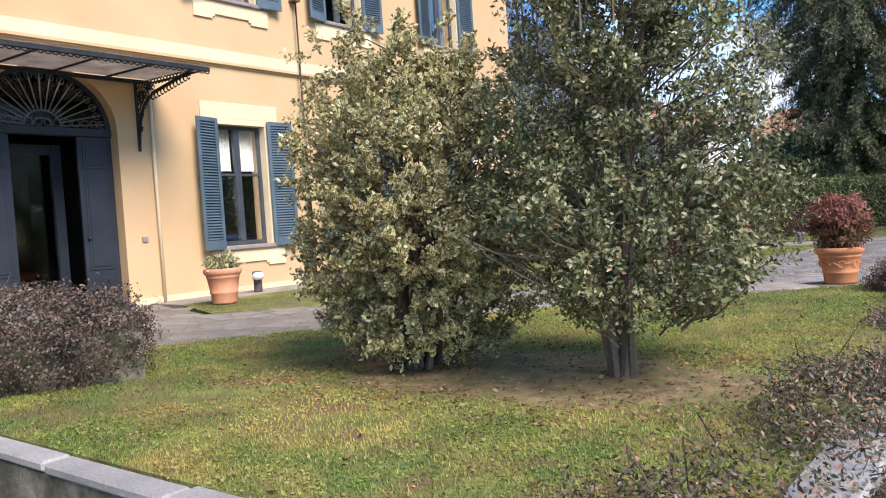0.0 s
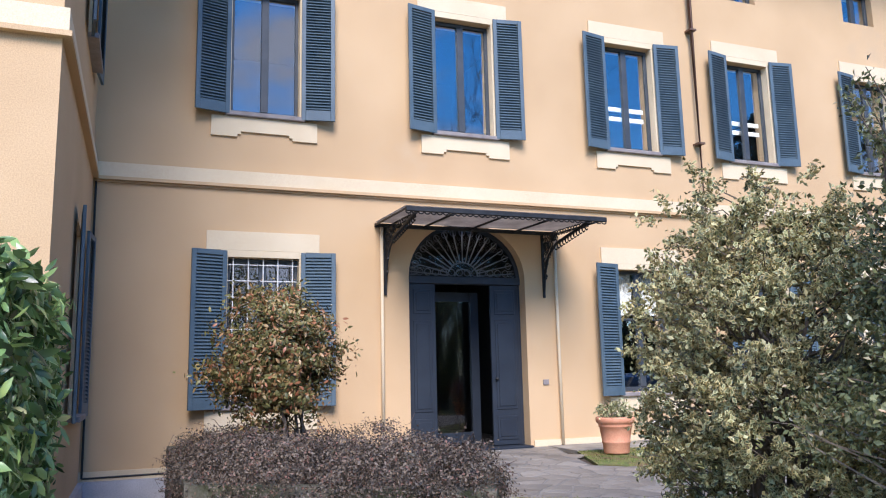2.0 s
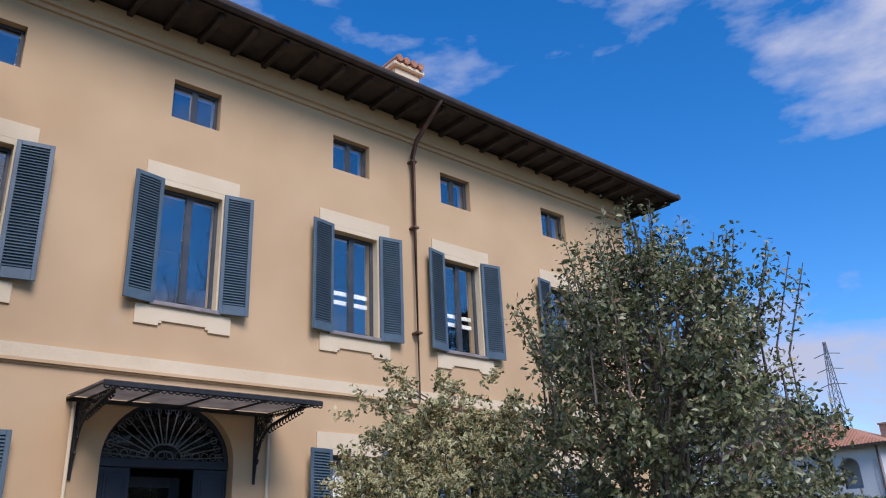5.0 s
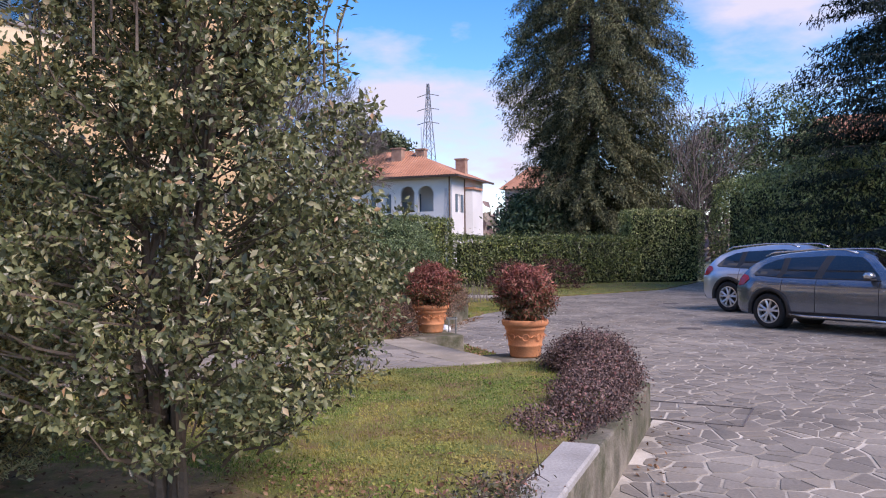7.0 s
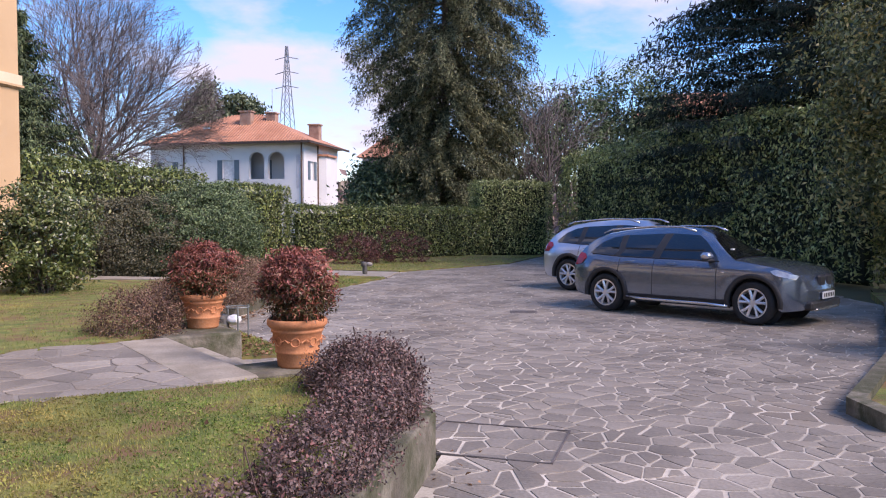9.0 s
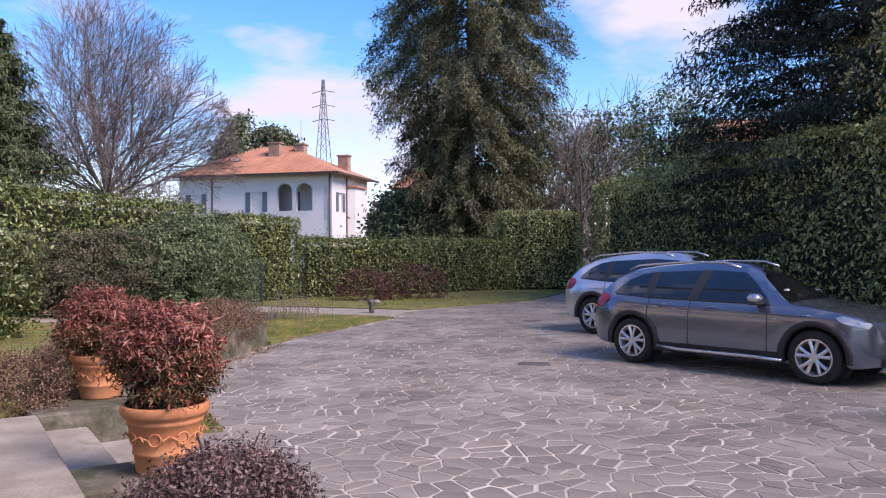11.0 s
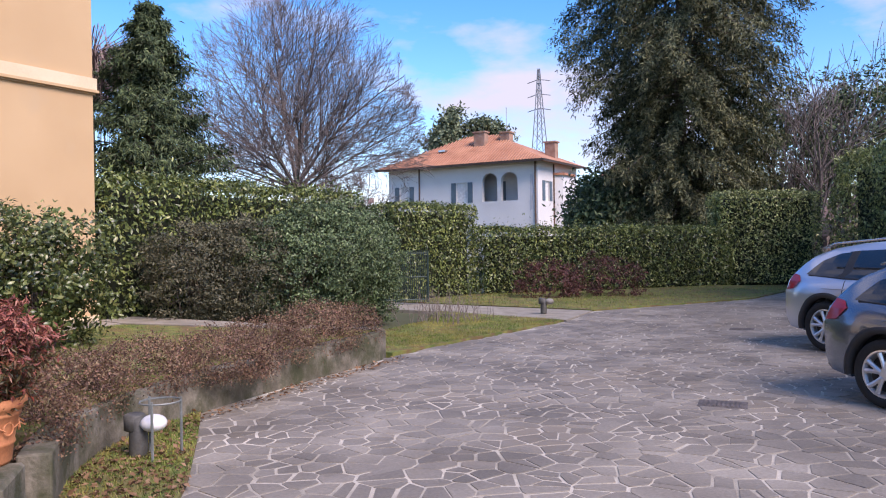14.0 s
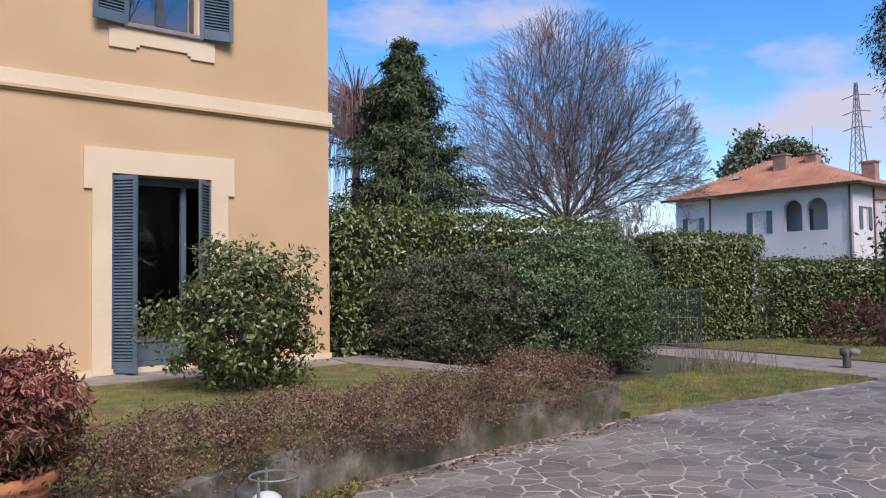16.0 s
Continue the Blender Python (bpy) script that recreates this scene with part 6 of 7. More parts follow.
        add("window_trim", tube(bmesh.new(), [(x, s * (half_width(x, z) + 0.006), z - 0.035) for x, z in ((-1.80, 1.075), (-1.2, 1.045), (-0.4, 1.035), (0.3, 1.03), (0.74, 1.02))], 0.010, 6), M_PLASTIC)
        add("side_badge", boxes(((0.80, min(s * 0.868, s * 0.884), 0.80), (0.88, max(s * 0.868, s * 0.884), 0.825)), bevel=0.004), M_CHROME)
        add("roof_rail", tube(bmesh.new(), [(-1.62, s * 0.60, 1.42), (-1.45, s * 0.60, 1.485), (-0.6, s * 0.60, 1.55), (0.0, s * 0.60, 1.545), (0.24, s * 0.60, 1.47)], 0.018, 8), M_CHROME, "silver roof rail", True)
        add("tail_lamp", panel([(-2.20, 0.86), (-2.02, 0.88), (-1.90, 1.00), (-1.98, 1.07), (-2.12, 1.09)], s, 0.012, 0.03), M_TAIL, "red tail lamp")
        add("head_lamp", panel([(1.62, 0.90), (1.72, 0.80), (2.02, 0.74), (2.08, 0.80), (1.9, 0.875), (1.7, 0.93)], s, 0.012, 0.04), M_HEAD, "clear headlamp")
        b = bmesh.new()
        bmesh.ops.create_circle(b, cap_ends=True, radius=0.055, segments=16, matrix=Matrix.Translation((2.03, s * 0.66, 0.60)) @ Matrix.Rotation(radians(s * 40), 4, "Z") @ Matrix.Rotation(radians(90), 4, "Y"))
        bmesh.ops.solidify(b, geom=list(b.faces), thickness=0.03)
        add("fog_lamp", b, M_HEAD)
        add("grille", boxes(((2.08, min(s * 0.03, s * 0.27), 0.62), (2.165, max(s * 0.03, s * 0.27), 0.80)), bevel=0.03), M_PLASTIC, "black kidney grille")
        for cx in (AX_F, AX_R):
            b = bmesh.new()
            prof = [(0.235, -0.10), (0.30, -0.112), (0.335, -0.095), (0.345, -0.06), (0.345, 0.06), (0.335, 0.095), (0.30, 0.112), (0.235, 0.10)]
            n = 36
            rg = [[b.verts.new((cx + r * math.cos(2 * math.pi * q / n), s * 0.785 + y, HUB + r * math.sin(2 * math.pi * q / n))) for q in range(n)] for r, y in prof]
            for a, c in zip(rg, rg[1:] + rg[:1]):
                for q in range(n):
                    b.faces.new((a[q], a[(q + 1) % n], c[(q + 1) % n], c[q]))
            wheel = add("wheel", b, M_RUBBER, "black tyre on an alloy rim", True)
            b = bmesh.new()
            prof = [(0.205, -0.02), (0.236, 0.085), (0.245, 0.10), (0.222, 0.105), (0.205, 0.07), (0.195, -0.02)]
            rg = [[b.verts.new((cx + r * math.cos(2 * math.pi * q / n), s * (0.785 + y), HUB + r * math.sin(2 * math.pi * q / n))) for q in range(n)] for r, y in prof]
            for a, c in zip(rg, rg[1:]):
                for q in range(n):
                    b.faces.new((a[q], a[(q + 1) % n], c[(q + 1) % n], c[q]))
            for q in range(5):
                for off in (-0.25, 0.25):
                    a = 2 * math.pi * q / 5 + math.pi / 2
                    p0 = Vector((cx + 0.05 * math.cos(a), s * 0.862, HUB + 0.05 * math.sin(a)))
                    p1 = Vector((cx + 0.215 * math.cos(a + off), s * 0.872, HUB + 0.215 * math.sin(a + off)))
                    tube(b, [p0, (p0 + p1) / 2, p1], [0.030, 0.023, 0.027], 6)
            tube(b, [(cx, s * 0.84, HUB), (cx, s * 0.878, HUB)], 0.062, 16)
            add("rim", b, M_ALLOY, "silver spoked alloy rim", False, wheel)
            b = bmesh.new()
            bmesh.ops.create_circle(b, cap_ends=True, radius=0.206, segments=28, matrix=Matrix.Translation((cx, s * 0.80, HUB)) @ Matrix.Rotation(radians(90), 4, "X"))
            add("brake_disc", b, M_PLASTIC, "", False, wheel)

    def across(pts, lift, nm, mat, inset, lab=""):
        """A curved panel across the car along rows of (x, z)."""
        b = bmesh.new()
        rows = []
        for x, z in pts:
            w = half_width(x, z) - inset
            rows.append([b.verts.new((x + lift * 0.5, w * t, z + lift - 0.035 * abs(t) ** 3)) for t in (-1, -0.75, -0.4, 0, 0.4, 0.75, 1)])
        for a, c in zip(rows, rows[1:]):
            for q in range(6):
                b.faces.new((a[q], a[q + 1], c[q + 1], c[q]))
        bmesh.ops.solidify(b, geom=list(b.faces), thickness=0.006)
        add(nm, b, mat, lab, True)
    across([(0.34, 1.445), (0.52, 1.335), (0.75, 1.18), (0.98, 1.05)], 0.012, "windscreen", M_CARGLASS, 0.05)
    across([(-2.12, 1.12), (-2.03, 1.24), (-1.93, 1.345)], 0.012, "rear_window", M_CARGLASS, 0.09)
    if roof_dark:
        across([(-1.5, 1.468), (-1.0, 1.516), (-0.3, 1.545), (0.1, 1.52), (0.29, 1.465)], 0.008, "roof_glass", M_CARGLASS, 0.10, "black panoramic roof")
    add("bumper_trim", boxes(((2.02, -0.62, 0.27), (2.185, 0.62, 0.40)), bevel=0.03), M_PLASTIC, "black lower bumper")
    add("bumper_trim", boxes(((-2.225, -0.68, 0.30), (-2.02, 0.68, 0.50)), bevel=0.03), M_PLASTIC, "black lower bumper")
    add("skid_plate", boxes(((2.10, -0.50, 0.255), (2.205, 0.50, 0.30)), bevel=0.01), M_CHROME)
    pl = add("number_plate", boxes(((2.195, -0.26, 0.43), (2.205, 0.26, 0.54)), bevel=0.003), M_PLATE)
    for i in range(6):
        y = -0.2 + 0.075 * i
        add("plate_bar", boxes(((2.2052, y, 0.455), (2.208, y + 0.04, 0.515))), M_PLASTIC, "", False, pl)
    add("windscreen_sticker", boxes(((0.80, -0.50, 1.165), (0.84, -0.42, 1.19))), M_WHITE)
    ob.matrix_world = m
    return ob


CAR_TURN = -33.6
car("estate_car", pose(1.32, 17.52, 0, 0, 0, CAR_TURN) @ Matrix.Diagonal((0.94, 0.94, 0.95, 1)), M_PAINT, "dark grey metallic compact estate car parked on the court")
car("sport_utility_car", pose(0.62, 21.45, 0, 0, 0, CAR_TURN) @ Matrix.Diagonal((1.0, 1.02, 1.03, 1)), M_SILVER, "silver sport utility car parked behind the grey car", False)


# ---- trees and the distance ----
def limb_tree(base, height, seed, kids=(7, 6, 5, 4), trunks=7, r0=0.15, lean=38.0, min_r=0.007, angle=0.62):
    """Bare branching wood: the limbs and, apart, the fine twigs."""
    rng = np.random.default_rng(seed)
    wood, fine = bmesh.new(), bmesh.new()
    levels = len(kids)

    def grow(p, d, length, r, lev):
        pts, rad = [np.array(p)], [r]
        e, k = np.array(d), 4 if lev < 3 else 3
        for i in range(k):
            e = unit((e + rng.normal(0, 0.09, 3) + np.array((0, 0, 0.04)))[None])[0]
            pts.append(pts[-1] + e * length / k)
            rad.append(max(min_r, r * (1 - 0.72 * (i + 1) / k)))
        tube(wood if lev < 2 else fine, pts, rad, 6 if lev < 2 else 3, cap=False)
        if lev >= levels:
            return
        for i in range(kids[lev]):
            u = rng.uniform(0.3 if lev else 0.25, 1.0)
            j = min(k, max(1, int(round(u * k))))
            perp = np.cross(e, unit(rng.normal(0, 1, (1, 3)))[0])
            perp = perp / max(1e-4, np.linalg.norm(perp))
            nd = unit((e * (1 - 0.25 * angle) + perp * angle * rng.uniform(0.7, 1.25) + np.array((0, 0, 0.08)))[None])[0]
            grow(pts[j], nd, length * rng.uniform(0.42, 0.66), rad[j] * 0.7, lev + 1)
    for t in range(trunks):
        q = radians(lean) * ((t + 0.35) / trunks) ** 0.7
        a = t * 2.4 + 0.5
        d = np.array((math.sin(q) * math.cos(a), math.sin(q) * math.sin(a), math.cos(q)))
        grow(np.array(base) + np.array((math.cos(a), math.sin(a), 0)) * 0.12 * (trunks > 1), d, height * 0.60, r0, 0)
    return wood, fine


def bare_tree(loc, height, seed, label, group="", **kw):
    tree = thing("bare_tree", loc, label, "tree", group)
    wood, fine = limb_tree(loc, height, seed, **kw)
    part("trunk", wood, M_WINTER, tree)
    tagged(part("twig", fine, M_WINTER, tree), kind="stuff")


def dome_tree(base, fork, radii, limbs, seed, label):
    """A bare tree whose straight limbs fan out from a low fork to a domed outline."""
    rng = np.random.default_rng(seed)
    tree = thing("bare_tree", base, label, "tree")
    b = np.array(base, float)
    c = b + (0, 0, fork)
    part("trunk", tube(bmesh.new(), [b, b + (0.05, 0, fork * 0.6), c + (0, 0, 0.5)], [0.24, 0.19, 0.15], 9), M_WINTER, tree)
    R = np.array(radii)
    fine = bmesh.new()

    def room(p, d):
        """How far p may go along d inside the dome."""
        q, e = (p - c) / R, d / R
        A, B, C = e @ e, q @ e, q @ q - 1
        return (-B + math.sqrt(max(0.0, B * B - A * C))) / A

    def grow(p, d, length, r, lev, bm):
        length = min(length, room(p, d) * (rng.uniform(0.80, 1.02) if lev == 0 else rng.uniform(0.7, 1.25)))
        if length < 0.12:
            return
        k = 5 if lev == 0 else 3
        bend = rng.normal(0, 0.035, 3) + (0, 0, -0.01 if lev == 0 else 0.03)
        pts, rad, e = [p], [r], d
        for i in range(k):
            e = unit((e + bend + rng.normal(0, 0.035, 3))[None])[0]
            pts.append(pts[-1] + e * length / k)
            rad.append(max(0.0058, r * (1 - 0.85 * (i + 1) / k)))
        tube(bm, pts, rad, 6 if lev == 0 else 3, cap=False)
        if lev == 3:
            return
        for i in range((16, 9, 6)[lev]):
            u = rng.uniform(0.14 if lev == 0 else 0.2, 1.0) * k
            j = min(k - 1, int(u))
            s = pts[j] + (pts[j + 1] - pts[j]) * (u - j)
            side = unit(np.cross(e, rng.normal(0, 1, 3))[None])[0]
            nd = unit((e + side * rng.uniform(0.45, 0.85))[None])[0]
            grow(s, nd, length * (0.62, 0.55, 0.5)[lev] * rng.uniform(0.6, 1.1), max(0.007, rad[j] * 0.55), lev + 1, fine)

    for i in range(limbs):
        v = (i + 0.5) / limbs
        q = radians(82.0) * v ** 0.62
        a = i * 2.39996 + 0.4
        d = np.array((math.sin(q) * math.cos(a), math.sin(q) * math.sin(a), math.cos(q)))
        bm = bmesh.new()
        grow(c + np.array((d[0], d[1], 0)) * 0.1 + (0, 0, 0.45 * (1 - v) - 0.1), d, 12.0, 0.085 - 0.035 * v, 0, bm)
        part("limb", bm, M_WINTER, tree)
    tagged(part("twig", fine, M_WINTER, tree), kind="stuff")


dome_tree((-22.75, 35.25, 0), 4.0, (6.0, 6.0, 9.0), 20, 91, "bare winter tree with many upright spreading branches")
tree = thing("weeping_tree", (-19.4, 22.8, 0), "bare weeping tree with reddish hanging twigs", "tree")
rng = np.random.default_rng(92)
wx, wy = -19.4, 22.8
M_REDTWIG = surface("reddish_twigs", (0.20, 0.145, 0.135), (0.32, 0.24, 0.22), 3, 40, 0.9, 0.0)
part("trunk", tube(bmesh.new(), [(wx, wy, 0), (wx + 0.1, wy, 3.4), (wx + 0.2, wy, 7.0)], [0.2, 0.15, 0.06], 7), M_REDTWIG, tree)
bm = bmesh.new()
for i in range(420):
    a = rng.uniform(0, 6.28)
    r = rng.uniform(0.5, 2.2)
    t = np.array((wx + 0.15, wy, rng.uniform(5.4, 7.0)))
    e = t + np.array((math.cos(a) * r, math.sin(a) * r, rng.uniform(0.2, 1.1)))
    f = e + np.array((math.cos(a) * 0.5, math.sin(a) * 0.5, -rng.uniform(1.2, 4.5)))
    tube(bm, [t, e, (e + f) / 2 + np.array((math.cos(a) * 0.25, math.sin(a) * 0.25, 0.2)), f], [0.018, 0.010, 0.006, 0.003], 3, cap=False)
tagged(part("twig", bm, M_REDTWIG, tree), kind="stuff")
for i, (x, y, h) in enumerate(((-4.2, 50.0, 11.0), (-14.5, 75.0, 9.5), (-30.0, 48.0, 7.0))):
    bare_tree((x, y, 0), h, 93 + i, "pale bare tree beyond the hedge", "far bare trees", kids=(8, 7, 5), trunks=4, r0=0.12, min_r=0.012, lean=25.0)


def conifer(name, label, base, height, profile, n, leaf, leaf_mat, seed, droop=0.8, tiers=26, per=15, spread=0.45, trunk_r=0.3, hang=0.25, rise=0.0, fall=1.3, ragged=(0.72, 1.12), tight=1.0, bulge=None):
    """Whorls of drooping boughs set with needle sprays; profile(u) is the reach at u of the height."""
    rng = np.random.default_rng(seed)
    ob = thing(name, base, label, "tree")
    b = np.array(base)
    bm = tube(bmesh.new(), [b, b + (0, 0, height * 0.5), b + (0, 0, height)], [trunk_r, trunk_r * 0.6, 0.03], 8)
    P, N = [], []
    count = max(1, n // (tiers * per))
    for i in range(tiers):
        u = (i + rng.uniform(0, 0.8)) / tiers
        for j in range(per):
            a = 2 * math.pi * (j + rng.uniform(0, 1)) / per
            reach = profile(u) * rng.uniform(*ragged)
            if bulge:
                reach *= 1 + bulge[3] * math.exp(-((u - bulge[0]) / bulge[1]) ** 2) * max(0.0, math.cos(a - bulge[2])) ** 2
            d = np.array((math.cos(a), math.sin(a), 0.0))
            s = b + (0, 0, 0.04 * height + u * height * 0.96)
            t = np.sqrt(rng.uniform(0.05, 1, count))[:, None]
            q = s + d * reach * t + np.array((0, 0, 1.0)) * (rise * reach * t - droop * reach * 0.35 * t ** 2)
            q = q + rng.normal(0, tight, (count, 3)) * (0.10 + 0.12 * reach * 0.35, 0.10 + 0.12 * reach * 0.35, 0.07)
            q[:, 2] -= np.abs(rng.normal(0, hang, count))
            P.append(q)
            N.append(np.tile(d * 0.8 + (0, 0, 0.5), (count, 1)))
            if reach > 0.8 and j % 2 == 0:
                tube(bm, [s, s + d * reach * 0.5 + (0, 0, rise * reach * 0.5 - droop * reach * 0.09), s + d * reach * 0.92 + (0, 0, rise * reach - droop * reach * 0.30)], [0.045, 0.03, 0.008], 4)
    part("trunk", bm, M_BARK, ob)
    P, N = np.concatenate(P), np.concatenate(N)
    k = P[:, 2] > 0.1
    leaves("crown", P[k], N[k], leaf[0], leaf[1], leaf_mat, ob, rng, spread=spread, droop=fall, along=0.6)
    return ob


def big_profile(u):
    return 4.3 * (0.62 + 0.38 * math.sin(math.pi * min(1, u * 0.8 + 0.12))) * (1.0 if u < 0.78 else max(0.10, 1 - ((u - 0.78) / 0.22) ** 1.8)) * (0.9 if u < 0.42 else 1.08 + 0.25 * (u - 0.42))


conifer("old_conifer", "huge old conifer with drooping grey-green boughs", (-8.3, 43.5, 0), 21.0, big_profile, 240000, (0.22, 0.05), L_CYPRESS, 101, droop=1.1, tiers=40, per=12, hang=0.30, spread=0.6, fall=1.5, ragged=(0.70, 1.10), tight=0.55, bulge=(0.57, 0.04, 3.3, 0.24))
conifer("spruce", "dark green dense conifer beside the villa", (-16.2, 22.3, 0), 7.7, lambda u: 2.75 * (1 - u) ** 0.8 + 0.06, 60000, (0.15, 0.036), L_FIR, 102, droop=0.5, tiers=28, per=10, hang=0.12, rise=0.34, ragged=(0.45, 1.3), tight=0.7)
conifer("layered_fir", "dark fir with flat layered boughs above the hedge", (6.4, 31.8, 0), 15.0, lambda u: 6.3 * (1 - u) ** 0.35 + 0.1, 130000, (0.22, 0.05), L_FIRDARK, 103, droop=0.30, tiers=24, per=17, hang=0.10, rise=0.08, tight=0.8)


def broadleaf(name, label, base, height, radii, n, leaf, leaf_mat, seed, clumps=120, clump=0.45, cz=0.6, r0=0.14, group=""):
    rng = np.random.default_rng(seed)
    ob = thing(name, base, label, "tree", group)
    c = (base[0], base[1], base[2] + height * cz)
    part("trunk", stems(base, c, radii, 9, rng, r0, 6, 0.4, 0.2), M_BARK, ob)
    P, N = crown_points(n, c, radii, rng, 0.55, clump, clumps, 0.35, 1.6)
    k = P[:, 2] > base[2] + 0.05
    leaves("crown", P[k], N[k], leaf[0], leaf[1], leaf_mat, ob, rng, spread=0.8)
    return ob


# evergreens behind the cars
for i, (x, y, h, r, n) in enumerate(((6.9, 21.8, 7.6, (2.4, 2.6, 4.1), 20000), (8.4, 26.5, 10.5, (3.0, 3.0, 5.4), 16000), (8.4, 17.2, 7.5, (2.5, 2.6, 4.1), 16000), (6.6, 29.8, 8.0, (2.4, 2.4, 4.2), 9000), (10.6, 14.5, 6.0, (2.6, 2.6, 3.6), 8000))):
    broadleaf("magnolia", "dense dark glossy evergreen tree behind the parked cars", (x, y, 0), h, r, int(n * 1.9), (0.145, 0.062), L_DARK, 111 + i, 260, 0.26, 0.5, group="evergreens behind the cars")
for i, (x, y, h, r, n) in enumerate(((13.0, 9.5, 9.5, (2.9, 2.9, 4.9), 9000), (12.6, 4.0, 8.5, (2.8, 2.8, 4.4), 8000), (13.6, 14.8, 10.5, (2.9, 2.9, 5.4), 9000))):
    broadleaf("magnolia", "tall dark evergreen tree across the court", (x, y, 0), h, r, n, (0.17, 0.075), L_DARK, 151 + i, 200, 0.3, 0.5, group="evergreens across the court")
bare_tree((16.0, 19.5, 0), 21.0, 97, "tall bare tree across the court", "far bare trees", kids=(8, 7, 5), trunks=4, r0=0.16, min_r=0.012, lean=25.0)
for i, (x, y, h, r, n) in enumerate(((-2.4, 56.0, 11.6, (3.0, 2.5, 3.6), 5000), (1.2, 58.0, 12.6, (2.8, 2.5, 4.2), 5000), (-5.5, 52.0, 8.0, (2.6, 2.5, 4.2), 4500), (3.5, 47.0, 7.5, (3.2, 2.5, 4.0), 4500), (-12.2, 44.0, 4.4, (1.5, 1.5, 2.2), 4500), (-11.0, 42.0, 3.8, (1.5, 1.5, 2.0), 3500))):
    broadleaf("evergreen_tree", "dark evergreen tree beyond the back hedge", (x, y, 0), h, r, int(n * 1.8), (0.26, 0.11), L_FIR, 121 + i, 110, 0.35, 0.62, r0=0.1, group="far evergreens")
for i, (x, y, h) in enumerate(((-57.6, 110.0, 22.0), (-53.4, 112.0, 20.6))):
    broadleaf("far_tree", "grey-green tree rising behind the white house", (x, y, 0), h, (3.7, 3.7, 5.6), 8000, (0.62, 0.36), L_FAR, 131 + i, 60, 0.7, 0.70, r0=0.3, group="trees behind the house")

# white house
house = thing("white_house", (-33.8, 75.0, 0), "white two-storey house with a hipped terracotta roof", "house")
HX0, HX1, HY0, HY1, HZ = -41.6, -26.5, 69.9, 79.0, 8.55
arches = [(-31.75, -30.30, 5.25, 7.70), (-29.92, -28.35, 5.25, 7.70)]
wins = [(-34.35, -33.20, 5.2, 7.0), (-40.4, -39.3, 5.2, 6.9), (-34.35, -33.20, 1.2, 3.0), (-30.5, -29.3, 1.2, 3.0)]
part("wall", pierced(bmesh.new(), HX0, HX1, 0, HZ, arches + wins, 0.4, lambda u, z, d: (u, HY0 + d, z)), M_HOUSE, house)
part("wall", pierced(bmesh.new(), HY0 + 0.4, HY1, 0, HZ, [(71.4, 72.4, 5.2, 6.9)], 0.4, lambda u, z, d: (HX1 - d, u, z)), M_HOUSE, house)
part("wall", boxes(((HX0, HY0 + 0.4, 0), (HX0 + 0.4, HY1, HZ)), ((HX0 + 0.4, HY1 - 0.4, 0), (HX1 - 0.4, HY1, HZ))), M_HOUSE, house)
part("inside", boxes(((HX0 + 0.5, HY0 + 2.2, 0), (HX1 - 1.4, HY0 + 2.3, HZ - 0.1)), ((HX0 + 0.4, HY0 + 0.4, 4.9), (HX1 - 0.4, HY1 - 0.4, 5.1))), M_HOUSE, house)
for a, b, z0, z1 in arches:
    bm = bmesh.new()
    c, r = (a + b) / 2, (b - a) / 2
    pts = [(c - r * math.cos(math.pi * i / 14), z1 - r + r * math.sin(math.pi * i / 14)) for i in range(15)]
    for d0, d1 in ((-0.005, 0.4),):
        lo = [bm.verts.new((x, HY0 + d0, z)) for x, z in pts]
        hi = [bm.verts.new((x, HY0 + d0, z1 + 0.01)) for x, z in pts]
        lb = [bm.verts.new((x, HY0 + d1, z)) for x, z in pts]
        for i in range(14):
            bm.faces.new((lo[i], lo[i + 1], hi[i + 1], hi[i]))
            bm.faces.new((lo[i], lb[i], lb[i + 1], lo[i + 1]))
    part("arch", bm, M_HOUSE, house)
    part("loggia_door", boxes(((c - 0.1, HY0 + 2.12, 5.1), (c + 0.5, HY0 + 2.19, 7.1))), M_SHUTTER, house, "dark loggia shutter")
for a, b, z0, z1 in wins:
    w = part("window", boxes(((a, HY0 + 0.15, z0), (b, HY0 + 0.2, z1))), M_CURTAIN, house, "window with pale curtains")
    for s0, s1 in ((a - 0.5, a - 0.02), (b + 0.02, b + 0.5)):
        part("shutter", boxes(((s0, HY0 - 0.06, z0), (s1, HY0 - 0.01, z1)), bevel=0.01), M_SHUTTER, w, "dark shutter")
w = part("window", boxes(((HX1 - 0.2, 71.4, 5.2), (HX1 - 0.15, 72.4, 6.9))), M_CURTAIN, house)
for s0, s1 in ((70.85, 71.38), (72.42, 72.95)):
    part("shutter", boxes(((HX1 + 0.01, s0, 5.2), (HX1 + 0.06, s1, 6.9))), M_SHUTTER, w, "dark shutter")
part("niche", boxes(((-27.2, HY0 - 0.03, 4.4), (-26.95, HY0 - 0.005, 7.4))), M_PLINTH, house)
part("bay", prism(bmesh.new(), [(HX1, 73.4), (HX1 + 0.7, 73.8), (HX1 + 0.7, 76.2), (HX1, 76.6)], 0, 7.5), M_HOUSE, house)
part("bay_roof", prism(bmesh.new(), [(HX1, 73.2), (HX1 + 0.9, 73.7), (HX1 + 0.9, 76.3), (HX1, 76.8)], 7.505, 7.7), M_TILE, house)
bm = bmesh.new()
o = 0.9
